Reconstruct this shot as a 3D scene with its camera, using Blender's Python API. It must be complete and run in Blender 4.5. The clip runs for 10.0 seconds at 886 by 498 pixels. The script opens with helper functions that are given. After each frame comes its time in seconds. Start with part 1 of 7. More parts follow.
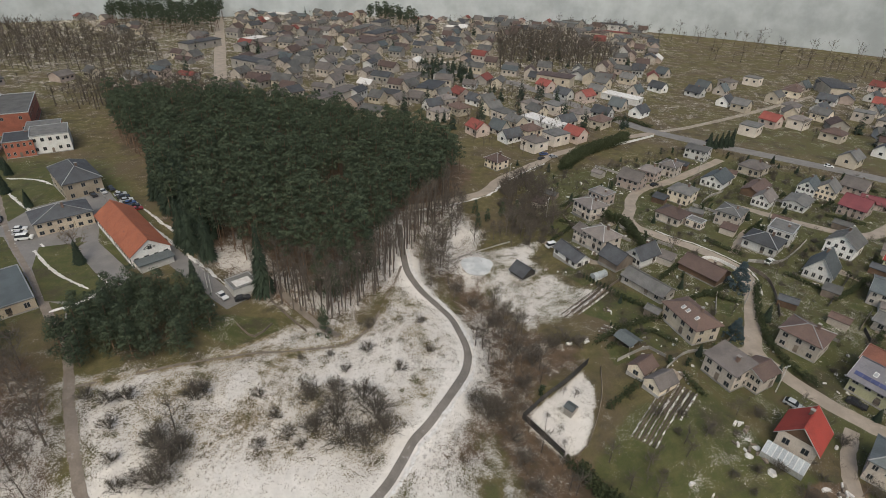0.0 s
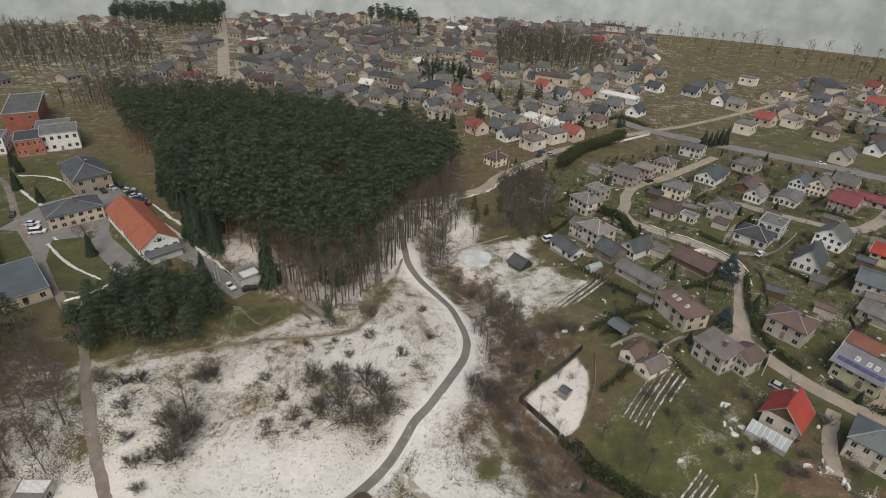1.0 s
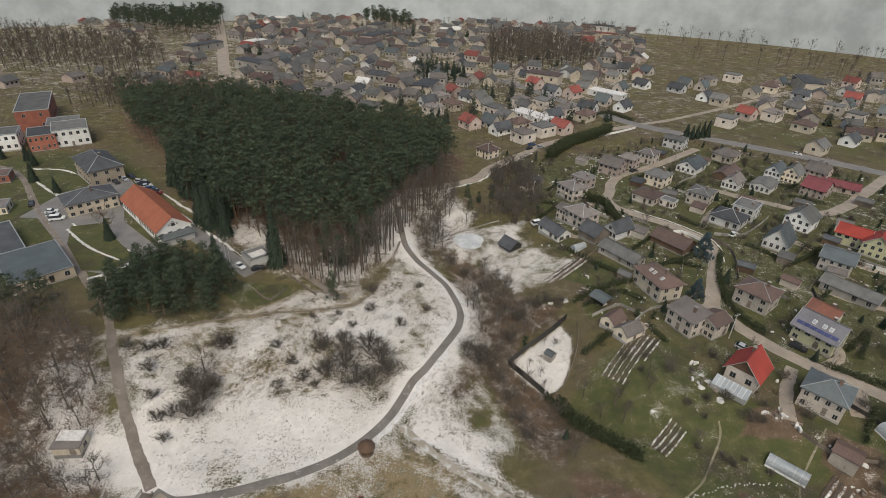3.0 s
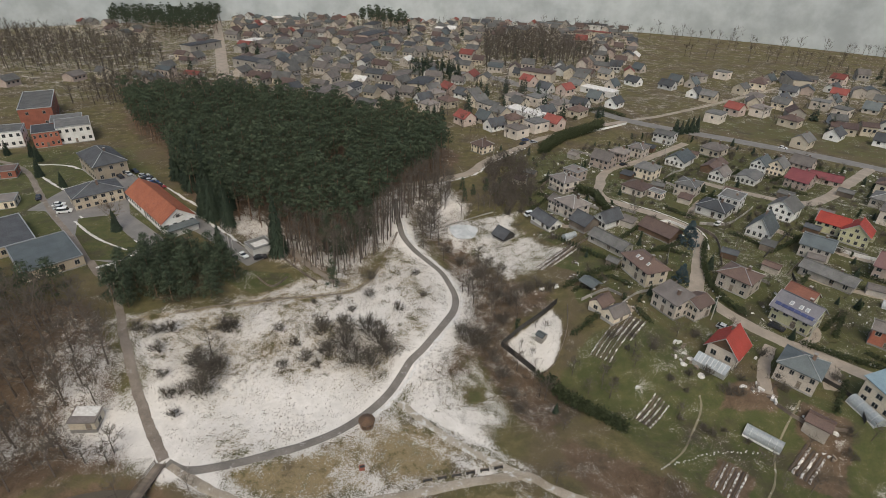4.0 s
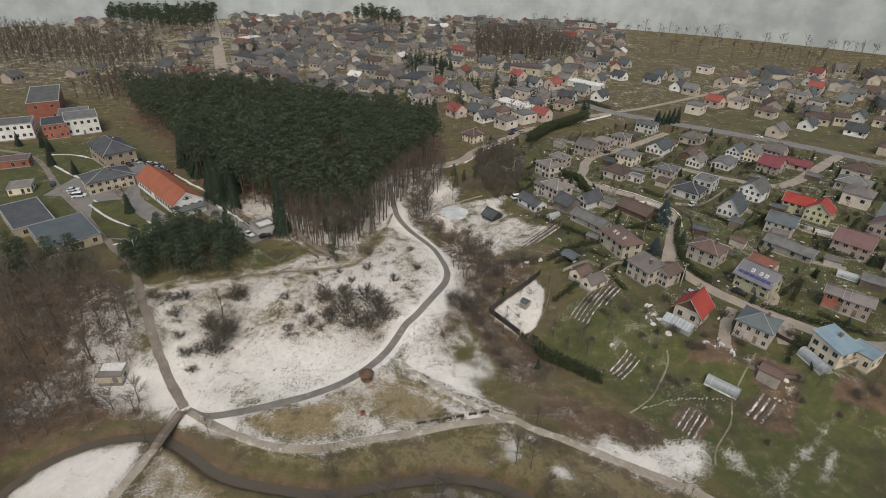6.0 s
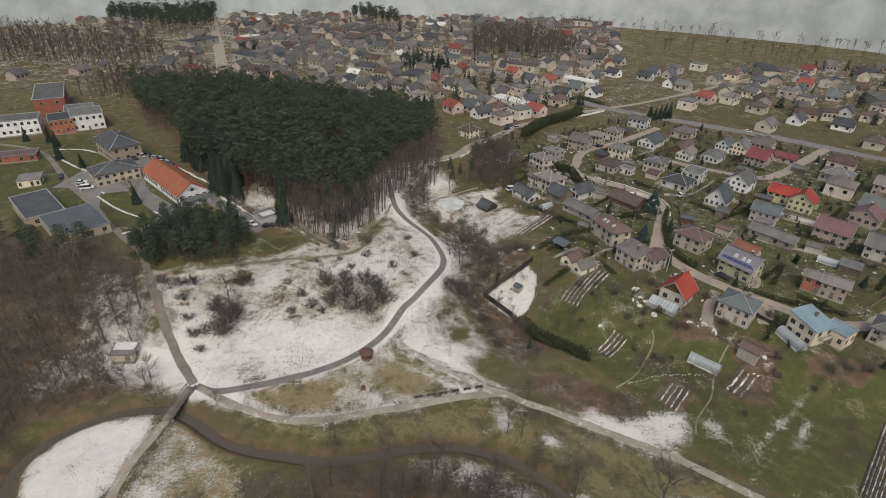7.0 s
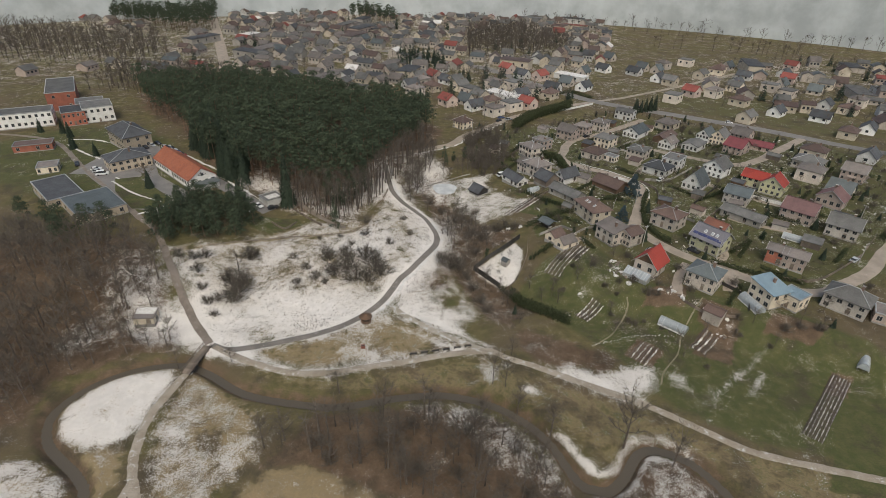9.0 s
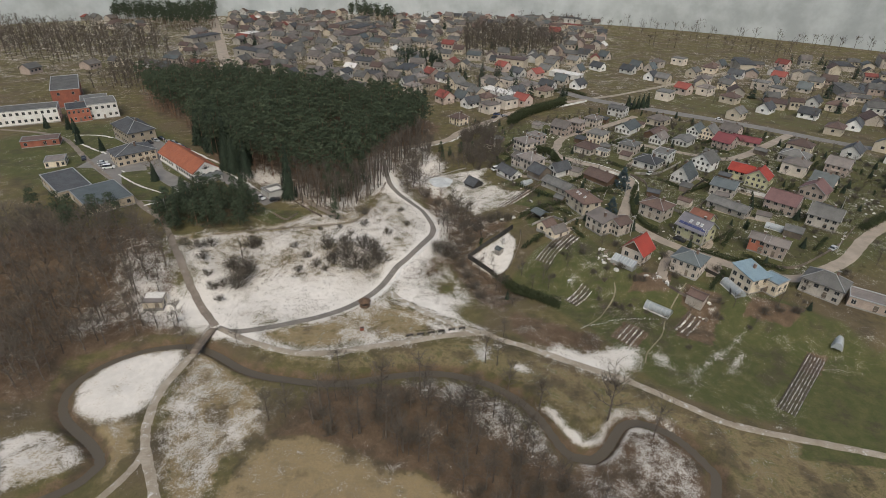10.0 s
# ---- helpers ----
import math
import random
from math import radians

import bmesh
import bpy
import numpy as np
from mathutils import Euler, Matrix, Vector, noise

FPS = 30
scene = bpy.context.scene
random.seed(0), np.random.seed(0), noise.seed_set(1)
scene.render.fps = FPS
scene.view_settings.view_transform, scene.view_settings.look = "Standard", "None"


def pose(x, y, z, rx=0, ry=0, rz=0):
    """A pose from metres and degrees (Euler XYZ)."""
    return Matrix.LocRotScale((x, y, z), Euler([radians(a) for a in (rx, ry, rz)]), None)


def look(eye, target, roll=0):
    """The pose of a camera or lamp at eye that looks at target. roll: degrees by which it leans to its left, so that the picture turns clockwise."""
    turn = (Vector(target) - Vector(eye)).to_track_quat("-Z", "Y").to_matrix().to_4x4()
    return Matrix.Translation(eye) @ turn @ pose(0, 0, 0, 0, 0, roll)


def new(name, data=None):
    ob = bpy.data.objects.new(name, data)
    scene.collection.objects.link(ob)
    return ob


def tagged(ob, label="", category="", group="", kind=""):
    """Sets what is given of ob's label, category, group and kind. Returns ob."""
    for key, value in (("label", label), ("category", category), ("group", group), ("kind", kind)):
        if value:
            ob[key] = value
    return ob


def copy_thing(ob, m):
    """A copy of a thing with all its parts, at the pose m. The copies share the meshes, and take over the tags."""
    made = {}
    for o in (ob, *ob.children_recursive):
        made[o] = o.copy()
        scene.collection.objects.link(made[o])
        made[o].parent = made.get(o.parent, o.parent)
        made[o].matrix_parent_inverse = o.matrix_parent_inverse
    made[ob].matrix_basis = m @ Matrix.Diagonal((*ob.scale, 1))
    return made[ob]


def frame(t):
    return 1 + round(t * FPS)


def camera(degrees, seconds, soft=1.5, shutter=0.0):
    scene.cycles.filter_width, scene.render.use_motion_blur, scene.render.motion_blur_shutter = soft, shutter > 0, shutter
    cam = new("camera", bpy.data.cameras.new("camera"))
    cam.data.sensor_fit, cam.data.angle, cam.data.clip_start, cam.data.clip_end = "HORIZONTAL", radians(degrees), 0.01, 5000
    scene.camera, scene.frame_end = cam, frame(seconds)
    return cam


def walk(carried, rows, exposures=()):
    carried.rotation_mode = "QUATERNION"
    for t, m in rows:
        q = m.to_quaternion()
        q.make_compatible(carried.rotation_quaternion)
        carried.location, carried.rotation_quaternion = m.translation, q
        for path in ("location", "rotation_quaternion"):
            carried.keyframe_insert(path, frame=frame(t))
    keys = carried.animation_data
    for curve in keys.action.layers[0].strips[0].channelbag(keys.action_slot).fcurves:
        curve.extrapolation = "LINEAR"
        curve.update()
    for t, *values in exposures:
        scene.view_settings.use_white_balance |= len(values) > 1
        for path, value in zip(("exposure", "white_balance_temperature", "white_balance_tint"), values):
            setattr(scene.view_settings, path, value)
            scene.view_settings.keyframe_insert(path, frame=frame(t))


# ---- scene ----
cam = camera(78.8, 10.0, soft=0.5)
METRES, EYE, TILT, LEAN, TURN = 77.33, 95.0, 0.0, 0.0, 0.0
EXPO, KELVIN, TINT = 0.18, 6720.0, 4.5
ROWS = [
    (0.0, 0.0, 0.0, 0.0, 1.22, -30.61, -2.06),
    (0.5, 0.0017, -0.0379, 0.0022, 1.3, -30.53, -2.05),
    (1.0, 0.0046, -0.081, 0.0049, 1.25, -30.44, -1.98),
    (1.5, 0.0066, -0.1233, 0.0063, 1.17, -30.36, -1.93),
    (2.0, 0.0093, -0.1706, 0.0087, 1.03, -30.3, -1.84),
    (2.5, 0.0111, -0.2162, 0.0098, 0.87, -30.24, -1.81),
    (4.0, 0.0182, -0.3659, 0.0144, 0.2, -30.19, -1.7),
    (4.5, 0.0203, -0.4139, 0.0148, 0.0, -30.21, -1.67),
    (5.0, 0.0234, -0.4667, 0.0157, -0.19, -30.22, -1.64),
    (5.5, 0.0261, -0.5164, 0.017, -0.34, -30.22, -1.65),
    (7.0, 0.0383, -0.6756, 0.0197, -0.68, -30.26, -1.58),
    (7.5, 0.0421, -0.7261, 0.0214, -0.73, -30.29, -1.59),
    (8.0, 0.0467, -0.7811, 0.0234, -0.79, -30.28, -1.58),
    (8.5, 0.051, -0.832, 0.0245, -0.86, -30.27, -1.57),
    (9.0, 0.0576, -0.8875, 0.0271, -0.94, -30.3, -1.55),
    (9.5, 0.0635, -0.9398, 0.0297, -1.01, -30.27, -1.55),
    (10.0, 0.0687, -0.9967, 0.0324, -1.1, -30.29, -1.58),
]
walk(cam, [(t, pose(0, 0, EYE, TILT, LEAN, TURN) @ pose(METRES * x, METRES * y, METRES * z, 90 + pitch, roll, yaw)) for t, x, y, z, yaw, pitch, roll in ROWS],
     [(0.0, EXPO, KELVIN, TINT), (10.0, EXPO, KELVIN, TINT)])

# ---- daylight: an overcast winter sky with a veiled, low sun ----
world = bpy.data.worlds.new("overcast_sky")
scene.world = world
world.use_nodes = True
wn = world.node_tree
sky = wn.nodes.new("ShaderNodeTexSky")
sky.sky_type, sky.sun_disc = "NISHITA", False
sky.sun_elevation, sky.sun_rotation = radians(55), radians(180)
sky.air_density, sky.dust_density, sky.ozone_density = 1.0, 4.0, 1.0
wn.links.new(sky.outputs["Color"], wn.nodes["Background"].inputs["Color"])
wn.nodes["Background"].inputs["Strength"].default_value = 0.13
sun = new("sun", bpy.data.lights.new("sun", "SUN"))
sun.data.energy, sun.data.angle, sun.data.color = 1.1, radians(40), (1.0, 0.95, 0.88)
sun.matrix_world = look((0, -100, 143), (0, 0, 0))

# ---- materials ----


def nodes_of(name):
    m = bpy.data.materials.new(name)
    m.use_nodes = True
    return m, m.node_tree, m.node_tree.nodes["Principled BSDF"]


def noise_node(nt, vec, scale, detail=4.0, rough=0.6):
    n = nt.nodes.new("ShaderNodeTexNoise")
    n.inputs["Scale"].default_value, n.inputs["Detail"].default_value, n.inputs["Roughness"].default_value = scale, detail, rough
    if vec is not None:
        nt.links.new(vec, n.inputs["Vector"])
    return n.outputs["Fac"]


def ramp_node(nt, fac, lo, hi, a=0.0, b=1.0):
    n = nt.nodes.new("ShaderNodeMapRange")
    n.interpolation_type = "SMOOTHSTEP"
    for key, v in (("From Min", lo), ("From Max", hi), ("To Min", a), ("To Max", b)):
        n.inputs[key].default_value = v
    nt.links.new(fac, n.inputs["Value"])
    return n.outputs["Result"]


def maths(nt, op, a, b):
    n = nt.nodes.new("ShaderNodeMath")
    n.operation = op
    for i, v in ((0, a), (1, b)):
        if isinstance(v, (int, float)):
            n.inputs[i].default_value = v
        else:
            nt.links.new(v, n.inputs[i])
    return n.outputs[0]


def mix_node(nt, fac, a, b):
    n = nt.nodes.new("ShaderNodeMix")
    n.data_type = "RGBA"
    for key, v in ((0, fac), (6, a), (7, b)):
        if isinstance(v, (int, float)):
            n.inputs[key].default_value = v
        elif isinstance(v, tuple):
            n.inputs[key].default_value = (*v, 1)
        else:
            nt.links.new(v, n.inputs[key])
    return n.outputs[2]


def bump_node(nt, height, strength, dist, bsdf):
    n = nt.nodes.new("ShaderNodeBump")
    n.inputs["Strength"].default_value, n.inputs["Distance"].default_value = strength, dist
    nt.links.new(height, n.inputs["Height"])
    nt.links.new(n.outputs["Normal"], bsdf.inputs["Normal"])


def surface(name, a, b, rough=0.85, big=0.25, small=4.0, metal=0.0, vary=0.25, relief=0.02, ribs=0.0, worn=None, worn_from=0.56):
    """Two colours mixed by stains and grain; vary: how far one object's tone differs from the next."""
    m, nt, bsdf = nodes_of(name)
    co = nt.nodes.new("ShaderNodeTexCoord").outputs["Object"]
    stain = noise_node(nt, co, big, 5)
    grain = noise_node(nt, co, small, 6)
    col = mix_node(nt, ramp_node(nt, stain, 0.35, 0.65), a, b)
    if worn:
        col = mix_node(nt, ramp_node(nt, noise_node(nt, co, 0.9, 8, 0.75), worn_from, worn_from + 0.1), col, worn)
    rnd = nt.nodes.new("ShaderNodeObjectInfo").outputs["Random"]
    tone = maths(nt, "MULTIPLY", ramp_node(nt, grain, 0.3, 0.7, 0.8, 1.15), ramp_node(nt, rnd, 0, 1, 1 - vary, 1 + vary))
    n = nt.nodes.new("ShaderNodeVectorMath")
    n.operation = "SCALE"
    nt.links.new(col, n.inputs[0])
    nt.links.new(tone, n.inputs["Scale"])
    nt.links.new(n.outputs[0], bsdf.inputs["Base Color"])
    bsdf.inputs["Roughness"].default_value, bsdf.inputs["Metallic"].default_value = rough, metal
    height = grain
    if ribs:
        w = nt.nodes.new("ShaderNodeTexWave")
        w.inputs["Scale"].default_value, w.inputs["Distortion"].default_value = ribs, 0.3
        nt.links.new(co, w.inputs["Vector"])
        height = maths(nt, "ADD", grain, maths(nt, "MULTIPLY", w.outputs["Fac"], 2.0))
    bump_node(nt, height, 0.5, relief, bsdf)
    return m


def foliage(name, a, b, rough=0.8):
    """Leaves, needles or twigs: each blade and each plant has its own tone."""
    m, nt, bsdf = nodes_of(name)
    isl = nt.nodes.new("ShaderNodeNewGeometry").outputs["Random Per Island"]
    rnd = nt.nodes.new("ShaderNodeObjectInfo").outputs["Random"]
    pos = nt.nodes.new("ShaderNodeNewGeometry").outputs["Position"]
    patch = ramp_node(nt, noise_node(nt, pos, 0.13, 3), 0.3, 0.7)
    mixed = maths(nt, "ADD", maths(nt, "MULTIPLY", isl, 0.5), maths(nt, "ADD", maths(nt, "MULTIPLY", rnd, 0.2), maths(nt, "MULTIPLY", patch, 0.3)))
    nt.links.new(mix_node(nt, mixed, a, b), bsdf.inputs["Base Color"])
    bsdf.inputs["Roughness"].default_value = rough
    bsdf.inputs["Specular IOR Level"].default_value = 0.2
    return m


CREAM = surface("cream_plaster", (0.66, 0.575, 0.45), (0.55, 0.475, 0.37))
WHITE = surface("white_plaster", (0.70, 0.69, 0.66), (0.60, 0.58, 0.54))
OCHRE = surface("ochre_plaster", (0.44, 0.37, 0.28), (0.35, 0.29, 0.22))
HAZE = surface("painted_haze_backdrop", (0.47, 0.50, 0.50), (0.44, 0.47, 0.475), big=0.004, small=0.03, relief=0.0)
GREYW = surface("grey_render", (0.43, 0.395, 0.35), (0.34, 0.31, 0.27))
BRICK = surface("silicate_brick", (0.60, 0.53, 0.455), (0.49, 0.43, 0.365), ribs=6.0)
PINKW = surface("pinkish_plaster", (0.52, 0.42, 0.36), (0.43, 0.345, 0.295))
YELLOW = surface("pale_yellow_plaster", (0.50, 0.48, 0.30), (0.42, 0.40, 0.26), vary=0.1)
REDBRICK = surface("red_brick", (0.36, 0.125, 0.08), (0.27, 0.098, 0.065), ribs=7.0)
FLUE = surface("sooty_brick", (0.20, 0.13, 0.10), (0.14, 0.10, 0.08))
TIMBER = surface("brown_timber", (0.17, 0.10, 0.06), (0.11, 0.07, 0.045), ribs=5.0)
OLDWOOD = surface("weathered_wood", (0.22, 0.18, 0.14), (0.14, 0.11, 0.09), ribs=4.0)
DARKWOOD = surface("tarred_board", (0.055, 0.05, 0.045), (0.035, 0.032, 0.03), ribs=4.0)
R_BROWN = surface("brown_sheet_roof", (0.12, 0.077, 0.06), (0.095, 0.06, 0.048), rough=0.6, ribs=2.2, relief=0.04)
R_GREY = surface("grey_fibre_cement", (0.145, 0.14, 0.132), (0.10, 0.097, 0.092), ribs=2.5, relief=0.04, worn=(0.11, 0.12, 0.09))
R_DARK = surface("dark_slate_roof", (0.075, 0.08, 0.085), (0.055, 0.055, 0.06), ribs=2.5, relief=0.03)
R_RED = surface("red_tile_roof", (0.36, 0.052, 0.036), (0.28, 0.042, 0.03), ribs=2.8, vary=0.12, relief=0.04)
R_ORANGE = surface("orange_sheet_roof", (0.30, 0.098, 0.05), (0.25, 0.08, 0.042), ribs=1.6, vary=0.08, relief=0.03, worn=(0.22, 0.075, 0.045))
R_DULLRED = surface("dull_red_roof", (0.24, 0.065, 0.05), (0.19, 0.052, 0.042), ribs=2.8, vary=0.2, relief=0.04)
R_CRIMSON = surface("crimson_sheet_roof", (0.20, 0.055, 0.06), (0.16, 0.045, 0.052), ribs=2.0, vary=0.1)
R_TERRA = surface("faded_terracotta_roof", (0.25, 0.105, 0.07), (0.20, 0.085, 0.06), ribs=2.8, vary=0.1, relief=0.04)
R_LILAC = surface("faded_lilac_roof", (0.19, 0.165, 0.15), (0.14, 0.122, 0.11), ribs=2.5, relief=0.04)
R_TEAL = surface("grey_green_roof", (0.098, 0.112, 0.112), (0.075, 0.085, 0.085), ribs=2.0, rough=0.55)
R_BLUE = surface("light_blue_roof", (0.21, 0.285, 0.325), (0.17, 0.235, 0.27), ribs=2.0, rough=0.5, vary=0.05)
R_VIOLET = surface("violet_grey_roof", (0.135, 0.128, 0.14), (0.10, 0.097, 0.108), ribs=2.0, rough=0.5)
R_MAROON = surface("maroon_roof", (0.145, 0.082, 0.078), (0.115, 0.065, 0.062), ribs=2.5)
METAL = surface("galvanised_sheet", (0.48, 0.48, 0.47), (0.38, 0.38, 0.37), rough=0.45, metal=0.5)
TRIM = surface("white_frame", (0.75, 0.74, 0.71), (0.66, 0.65, 0.62), vary=0.05)
SASH = surface("dull_window_frame", (0.40, 0.37, 0.33), (0.30, 0.275, 0.24), vary=0.3)
CONCRETE = surface("concrete", (0.36, 0.34, 0.31), (0.27, 0.25, 0.23))
BEDMIX = surface("ridged_soil_with_snow", (0.12, 0.095, 0.075), (0.09, 0.07, 0.055), big=0.8, small=3, relief=0.1, worn=(0.57, 0.545, 0.51), worn_from=0.46)
SOIL = surface("bare_soil", (0.10, 0.075, 0.055), (0.065, 0.05, 0.04), big=0.6, relief=0.12)
SNOW = surface("lying_snow", (0.66, 0.645, 0.62), (0.54, 0.51, 0.47), big=1.2, small=6, vary=0.05, relief=0.08, worn=(0.30, 0.26, 0.21))
RUBBER = surface("black_rubber", (0.03, 0.03, 0.03), (0.025, 0.025, 0.025))
SOLAR = surface("solar_panel_glass", (0.06, 0.07, 0.16), (0.05, 0.06, 0.13), rough=0.15, vary=0.1)
FILM = surface("cloudy_greenhouse_film", (0.36, 0.385, 0.39), (0.28, 0.30, 0.305), rough=0.3, vary=0.1)
CAR_PAINTS = [surface("car_paint_" + n, c, tuple(v * 0.9 for v in c), rough=0.25, vary=0.1, relief=0.0) for n, c in
              (("white", (0.75, 0.75, 0.74)), ("silver", (0.42, 0.43, 0.44)), ("black", (0.03, 0.03, 0.035)), ("red", (0.28, 0.03, 0.03)), ("blue", (0.05, 0.08, 0.18)))]
GLASS, gnt, gb = nodes_of("window_glass")
gb.inputs["Base Color"].default_value, gb.inputs["Roughness"].default_value = (0.03, 0.035, 0.04, 1), 0.08
ICE, gnt, gb = nodes_of("pond_ice")
gnt.links.new(mix_node(gnt, ramp_node(gnt, noise_node(gnt, gnt.nodes.new("ShaderNodeTexCoord").outputs["Object"], 0.25, 6), 0.35, 0.65), (0.42, 0.43, 0.42), (0.58, 0.58, 0.56)), gb.inputs["Base Color"])
gb.inputs["Roughness"].default_value = 0.35
WATER, gnt, gb = nodes_of("dark_stream_water")
gb.inputs["Base Color"].default_value, gb.inputs["Roughness"].default_value = (0.095, 0.08, 0.06, 1), 0.3
gb.inputs["Specular IOR Level"].default_value = 0.3
bump_node(gnt, noise_node(gnt, gnt.nodes.new("ShaderNodeTexCoord").outputs["Object"], 1.5, 4), 0.4, 0.05, gb)
PINE = foliage("pine_needles", (0.03, 0.042, 0.027), (0.078, 0.098, 0.058))
SPRUCE = foliage("spruce_needles", (0.02, 0.032, 0.021), (0.046, 0.062, 0.04))
BLUESPRUCE = foliage("blue_spruce_needles", (0.035, 0.055, 0.06), (0.08, 0.11, 0.12))
THUJA = foliage("thuja_leaves", (0.022, 0.035, 0.018), (0.045, 0.06, 0.03))
HEDGE = foliage("hedge_leaves", (0.035, 0.045, 0.022), (0.065, 0.075, 0.035))
TWIG = foliage("bare_twigs", (0.066, 0.057, 0.046), (0.145, 0.124, 0.1))
THICKET = foliage("thicket_twigs", (0.07, 0.061, 0.05), (0.155, 0.134, 0.108))
RUST = foliage("rusty_twigs", (0.095, 0.066, 0.046), (0.165, 0.115, 0.078))
SCRUB = foliage("brown_scrub_twigs", (0.112, 0.083, 0.059), (0.21, 0.157, 0.112))
GARDEN_TWIG = foliage("dark_garden_twigs", (0.045, 0.045, 0.028), (0.12, 0.098, 0.068))
DRYLEAF = foliage("dry_copper_leaves", (0.10, 0.07, 0.045), (0.17, 0.12, 0.075))
TUFT = foliage("dry_grass_tuft", (0.065, 0.052, 0.035), (0.15, 0.12, 0.08))
BARK = surface("grey_brown_bark", (0.13, 0.105, 0.085), (0.085, 0.068, 0.055), big=1.0, small=9)
PBARK = surface("orange_pine_bark", (0.17, 0.10, 0.06), (0.10, 0.07, 0.05), big=0.6, small=9)
BIRCH = surface("white_birch_bark", (0.55, 0.53, 0.50), (0.30, 0.28, 0.26), big=2.0, small=9)


def road_material(name, a, b, snowy, track=0.0):
    m, nt, bsdf = nodes_of(name)
    pos = nt.nodes.new("ShaderNodeNewGeometry").outputs["Position"]
    col = mix_node(nt, ramp_node(nt, noise_node(nt, pos, 0.25, 6), 0.35, 0.65), a, b)
    col = mix_node(nt, ramp_node(nt, noise_node(nt, pos, 3.0, 6), 0.3, 0.75, 0.0, 0.45), col, tuple(v * 0.6 for v in a))
    col = mix_node(nt, ramp_node(nt, noise_node(nt, pos, 0.6, 9, 0.75), 0.62 - snowy, 0.72 - snowy), col, (0.50, 0.48, 0.45))
    nt.links.new(col, bsdf.inputs["Base Color"])
    bsdf.inputs["Roughness"].default_value = 0.8
    bump_node(nt, noise_node(nt, pos, 5.0, 5), 0.5, 0.05, bsdf)
    return m


ASPHALT = road_material("wet_asphalt", (0.15, 0.133, 0.115), (0.21, 0.186, 0.162), 0.03)
STREET = road_material("sandy_street", (0.36, 0.30, 0.24), (0.27, 0.225, 0.178), -0.02)
GRAVEL = road_material("gravel_path", (0.26, 0.215, 0.16), (0.36, 0.31, 0.25), 0.08)
SLUSH = road_material("trampled_slush", (0.36, 0.315, 0.255), (0.3, 0.26, 0.2), 0.13)
DIRT = road_material("muddy_lane", (0.16, 0.13, 0.103), (0.235, 0.195, 0.16), 0.03)
TRODDEN = road_material("trodden_grass", (0.17, 0.15, 0.09), (0.23, 0.20, 0.13), 0.07)
YARD = road_material("grey_yard_asphalt", (0.17, 0.16, 0.15), (0.22, 0.205, 0.19), -0.06)

GROUND, gnt, gb = nodes_of("ground_grass_soil_snow")


def ground_material():
    nt, bsdf = gnt, gb
    pos = nt.nodes.new("ShaderNodeNewGeometry").outputs["Position"]

    def mask(name):
        n = nt.nodes.new("ShaderNodeAttribute")
        n.attribute_name = name
        return n.outputs["Fac"]

    big, mid, fine = noise_node(nt, pos, 0.045, 6), noise_node(nt, pos, 0.3, 8, 0.7), noise_node(nt, pos, 3.4, 8, 0.82)
    grass = mix_node(nt, ramp_node(nt, mid, 0.35, 0.65), (0.098, 0.09, 0.037), (0.16, 0.13, 0.062))
    grass = mix_node(nt, ramp_node(nt, big, 0.42, 0.62), grass, (0.13, 0.10, 0.06))
    soil = mix_node(nt, ramp_node(nt, mid, 0.3, 0.7), (0.1, 0.066, 0.043), (0.175, 0.122, 0.08))
    tan = mix_node(nt, ramp_node(nt, mid, 0.3, 0.7), (0.33, 0.25, 0.14), (0.245, 0.187, 0.103))
    green = mix_node(nt, ramp_node(nt, mid, 0.3, 0.7), (0.064, 0.077, 0.026), (0.112, 0.108, 0.044))
    jitter = maths(nt, "MULTIPLY", maths(nt, "SUBTRACT", mid, 0.5), 1.3)

    def over(col, name, other):
        return mix_node(nt, ramp_node(nt, maths(nt, "ADD", mask(name), jitter), 0.35, 0.65), col, other)

    col = over(grass, "tan", tan)
    col = over(col, "lawn", green)
    col = over(col, "soil", soil)
    col = mix_node(nt, ramp_node(nt, noise_node(nt, pos, 0.11, 7, 0.65), 0.50, 0.66, 0.0, 0.7), col, (0.065, 0.052, 0.036))
    col = mix_node(nt, ramp_node(nt, fine, 0.40, 0.68, 0.0, 0.6), col, (0.035, 0.031, 0.022))
    spots = maths(nt, "ADD", maths(nt, "MULTIPLY", maths(nt, "SUBTRACT", fine, 0.5), 3.3), maths(nt, "ADD", maths(nt, "MULTIPLY", maths(nt, "SUBTRACT", mid, 0.5), 1.5), maths(nt, "MULTIPLY", maths(nt, "SUBTRACT", noise_node(nt, pos, 0.09, 4), 0.5), 1.0)))
    snow = ramp_node(nt, maths(nt, "ADD", mask("snow"), spots), 0.46, 0.74)
    white = mix_node(nt, ramp_node(nt, mid, 0.3, 0.7), (0.71, 0.668, 0.615), (0.58, 0.543, 0.495))
    nt.links.new(mix_node(nt, snow, col, white), bsdf.inputs["Base Color"])
    bsdf.inputs["Roughness"].default_value = 0.95
    bsdf.inputs["Specular IOR Level"].default_value = 0.2
    bump_node(nt, maths(nt, "ADD", fine, maths(nt, "MULTIPLY", snow, 0.4)), 0.8, 0.15, bsdf)


ground_material()

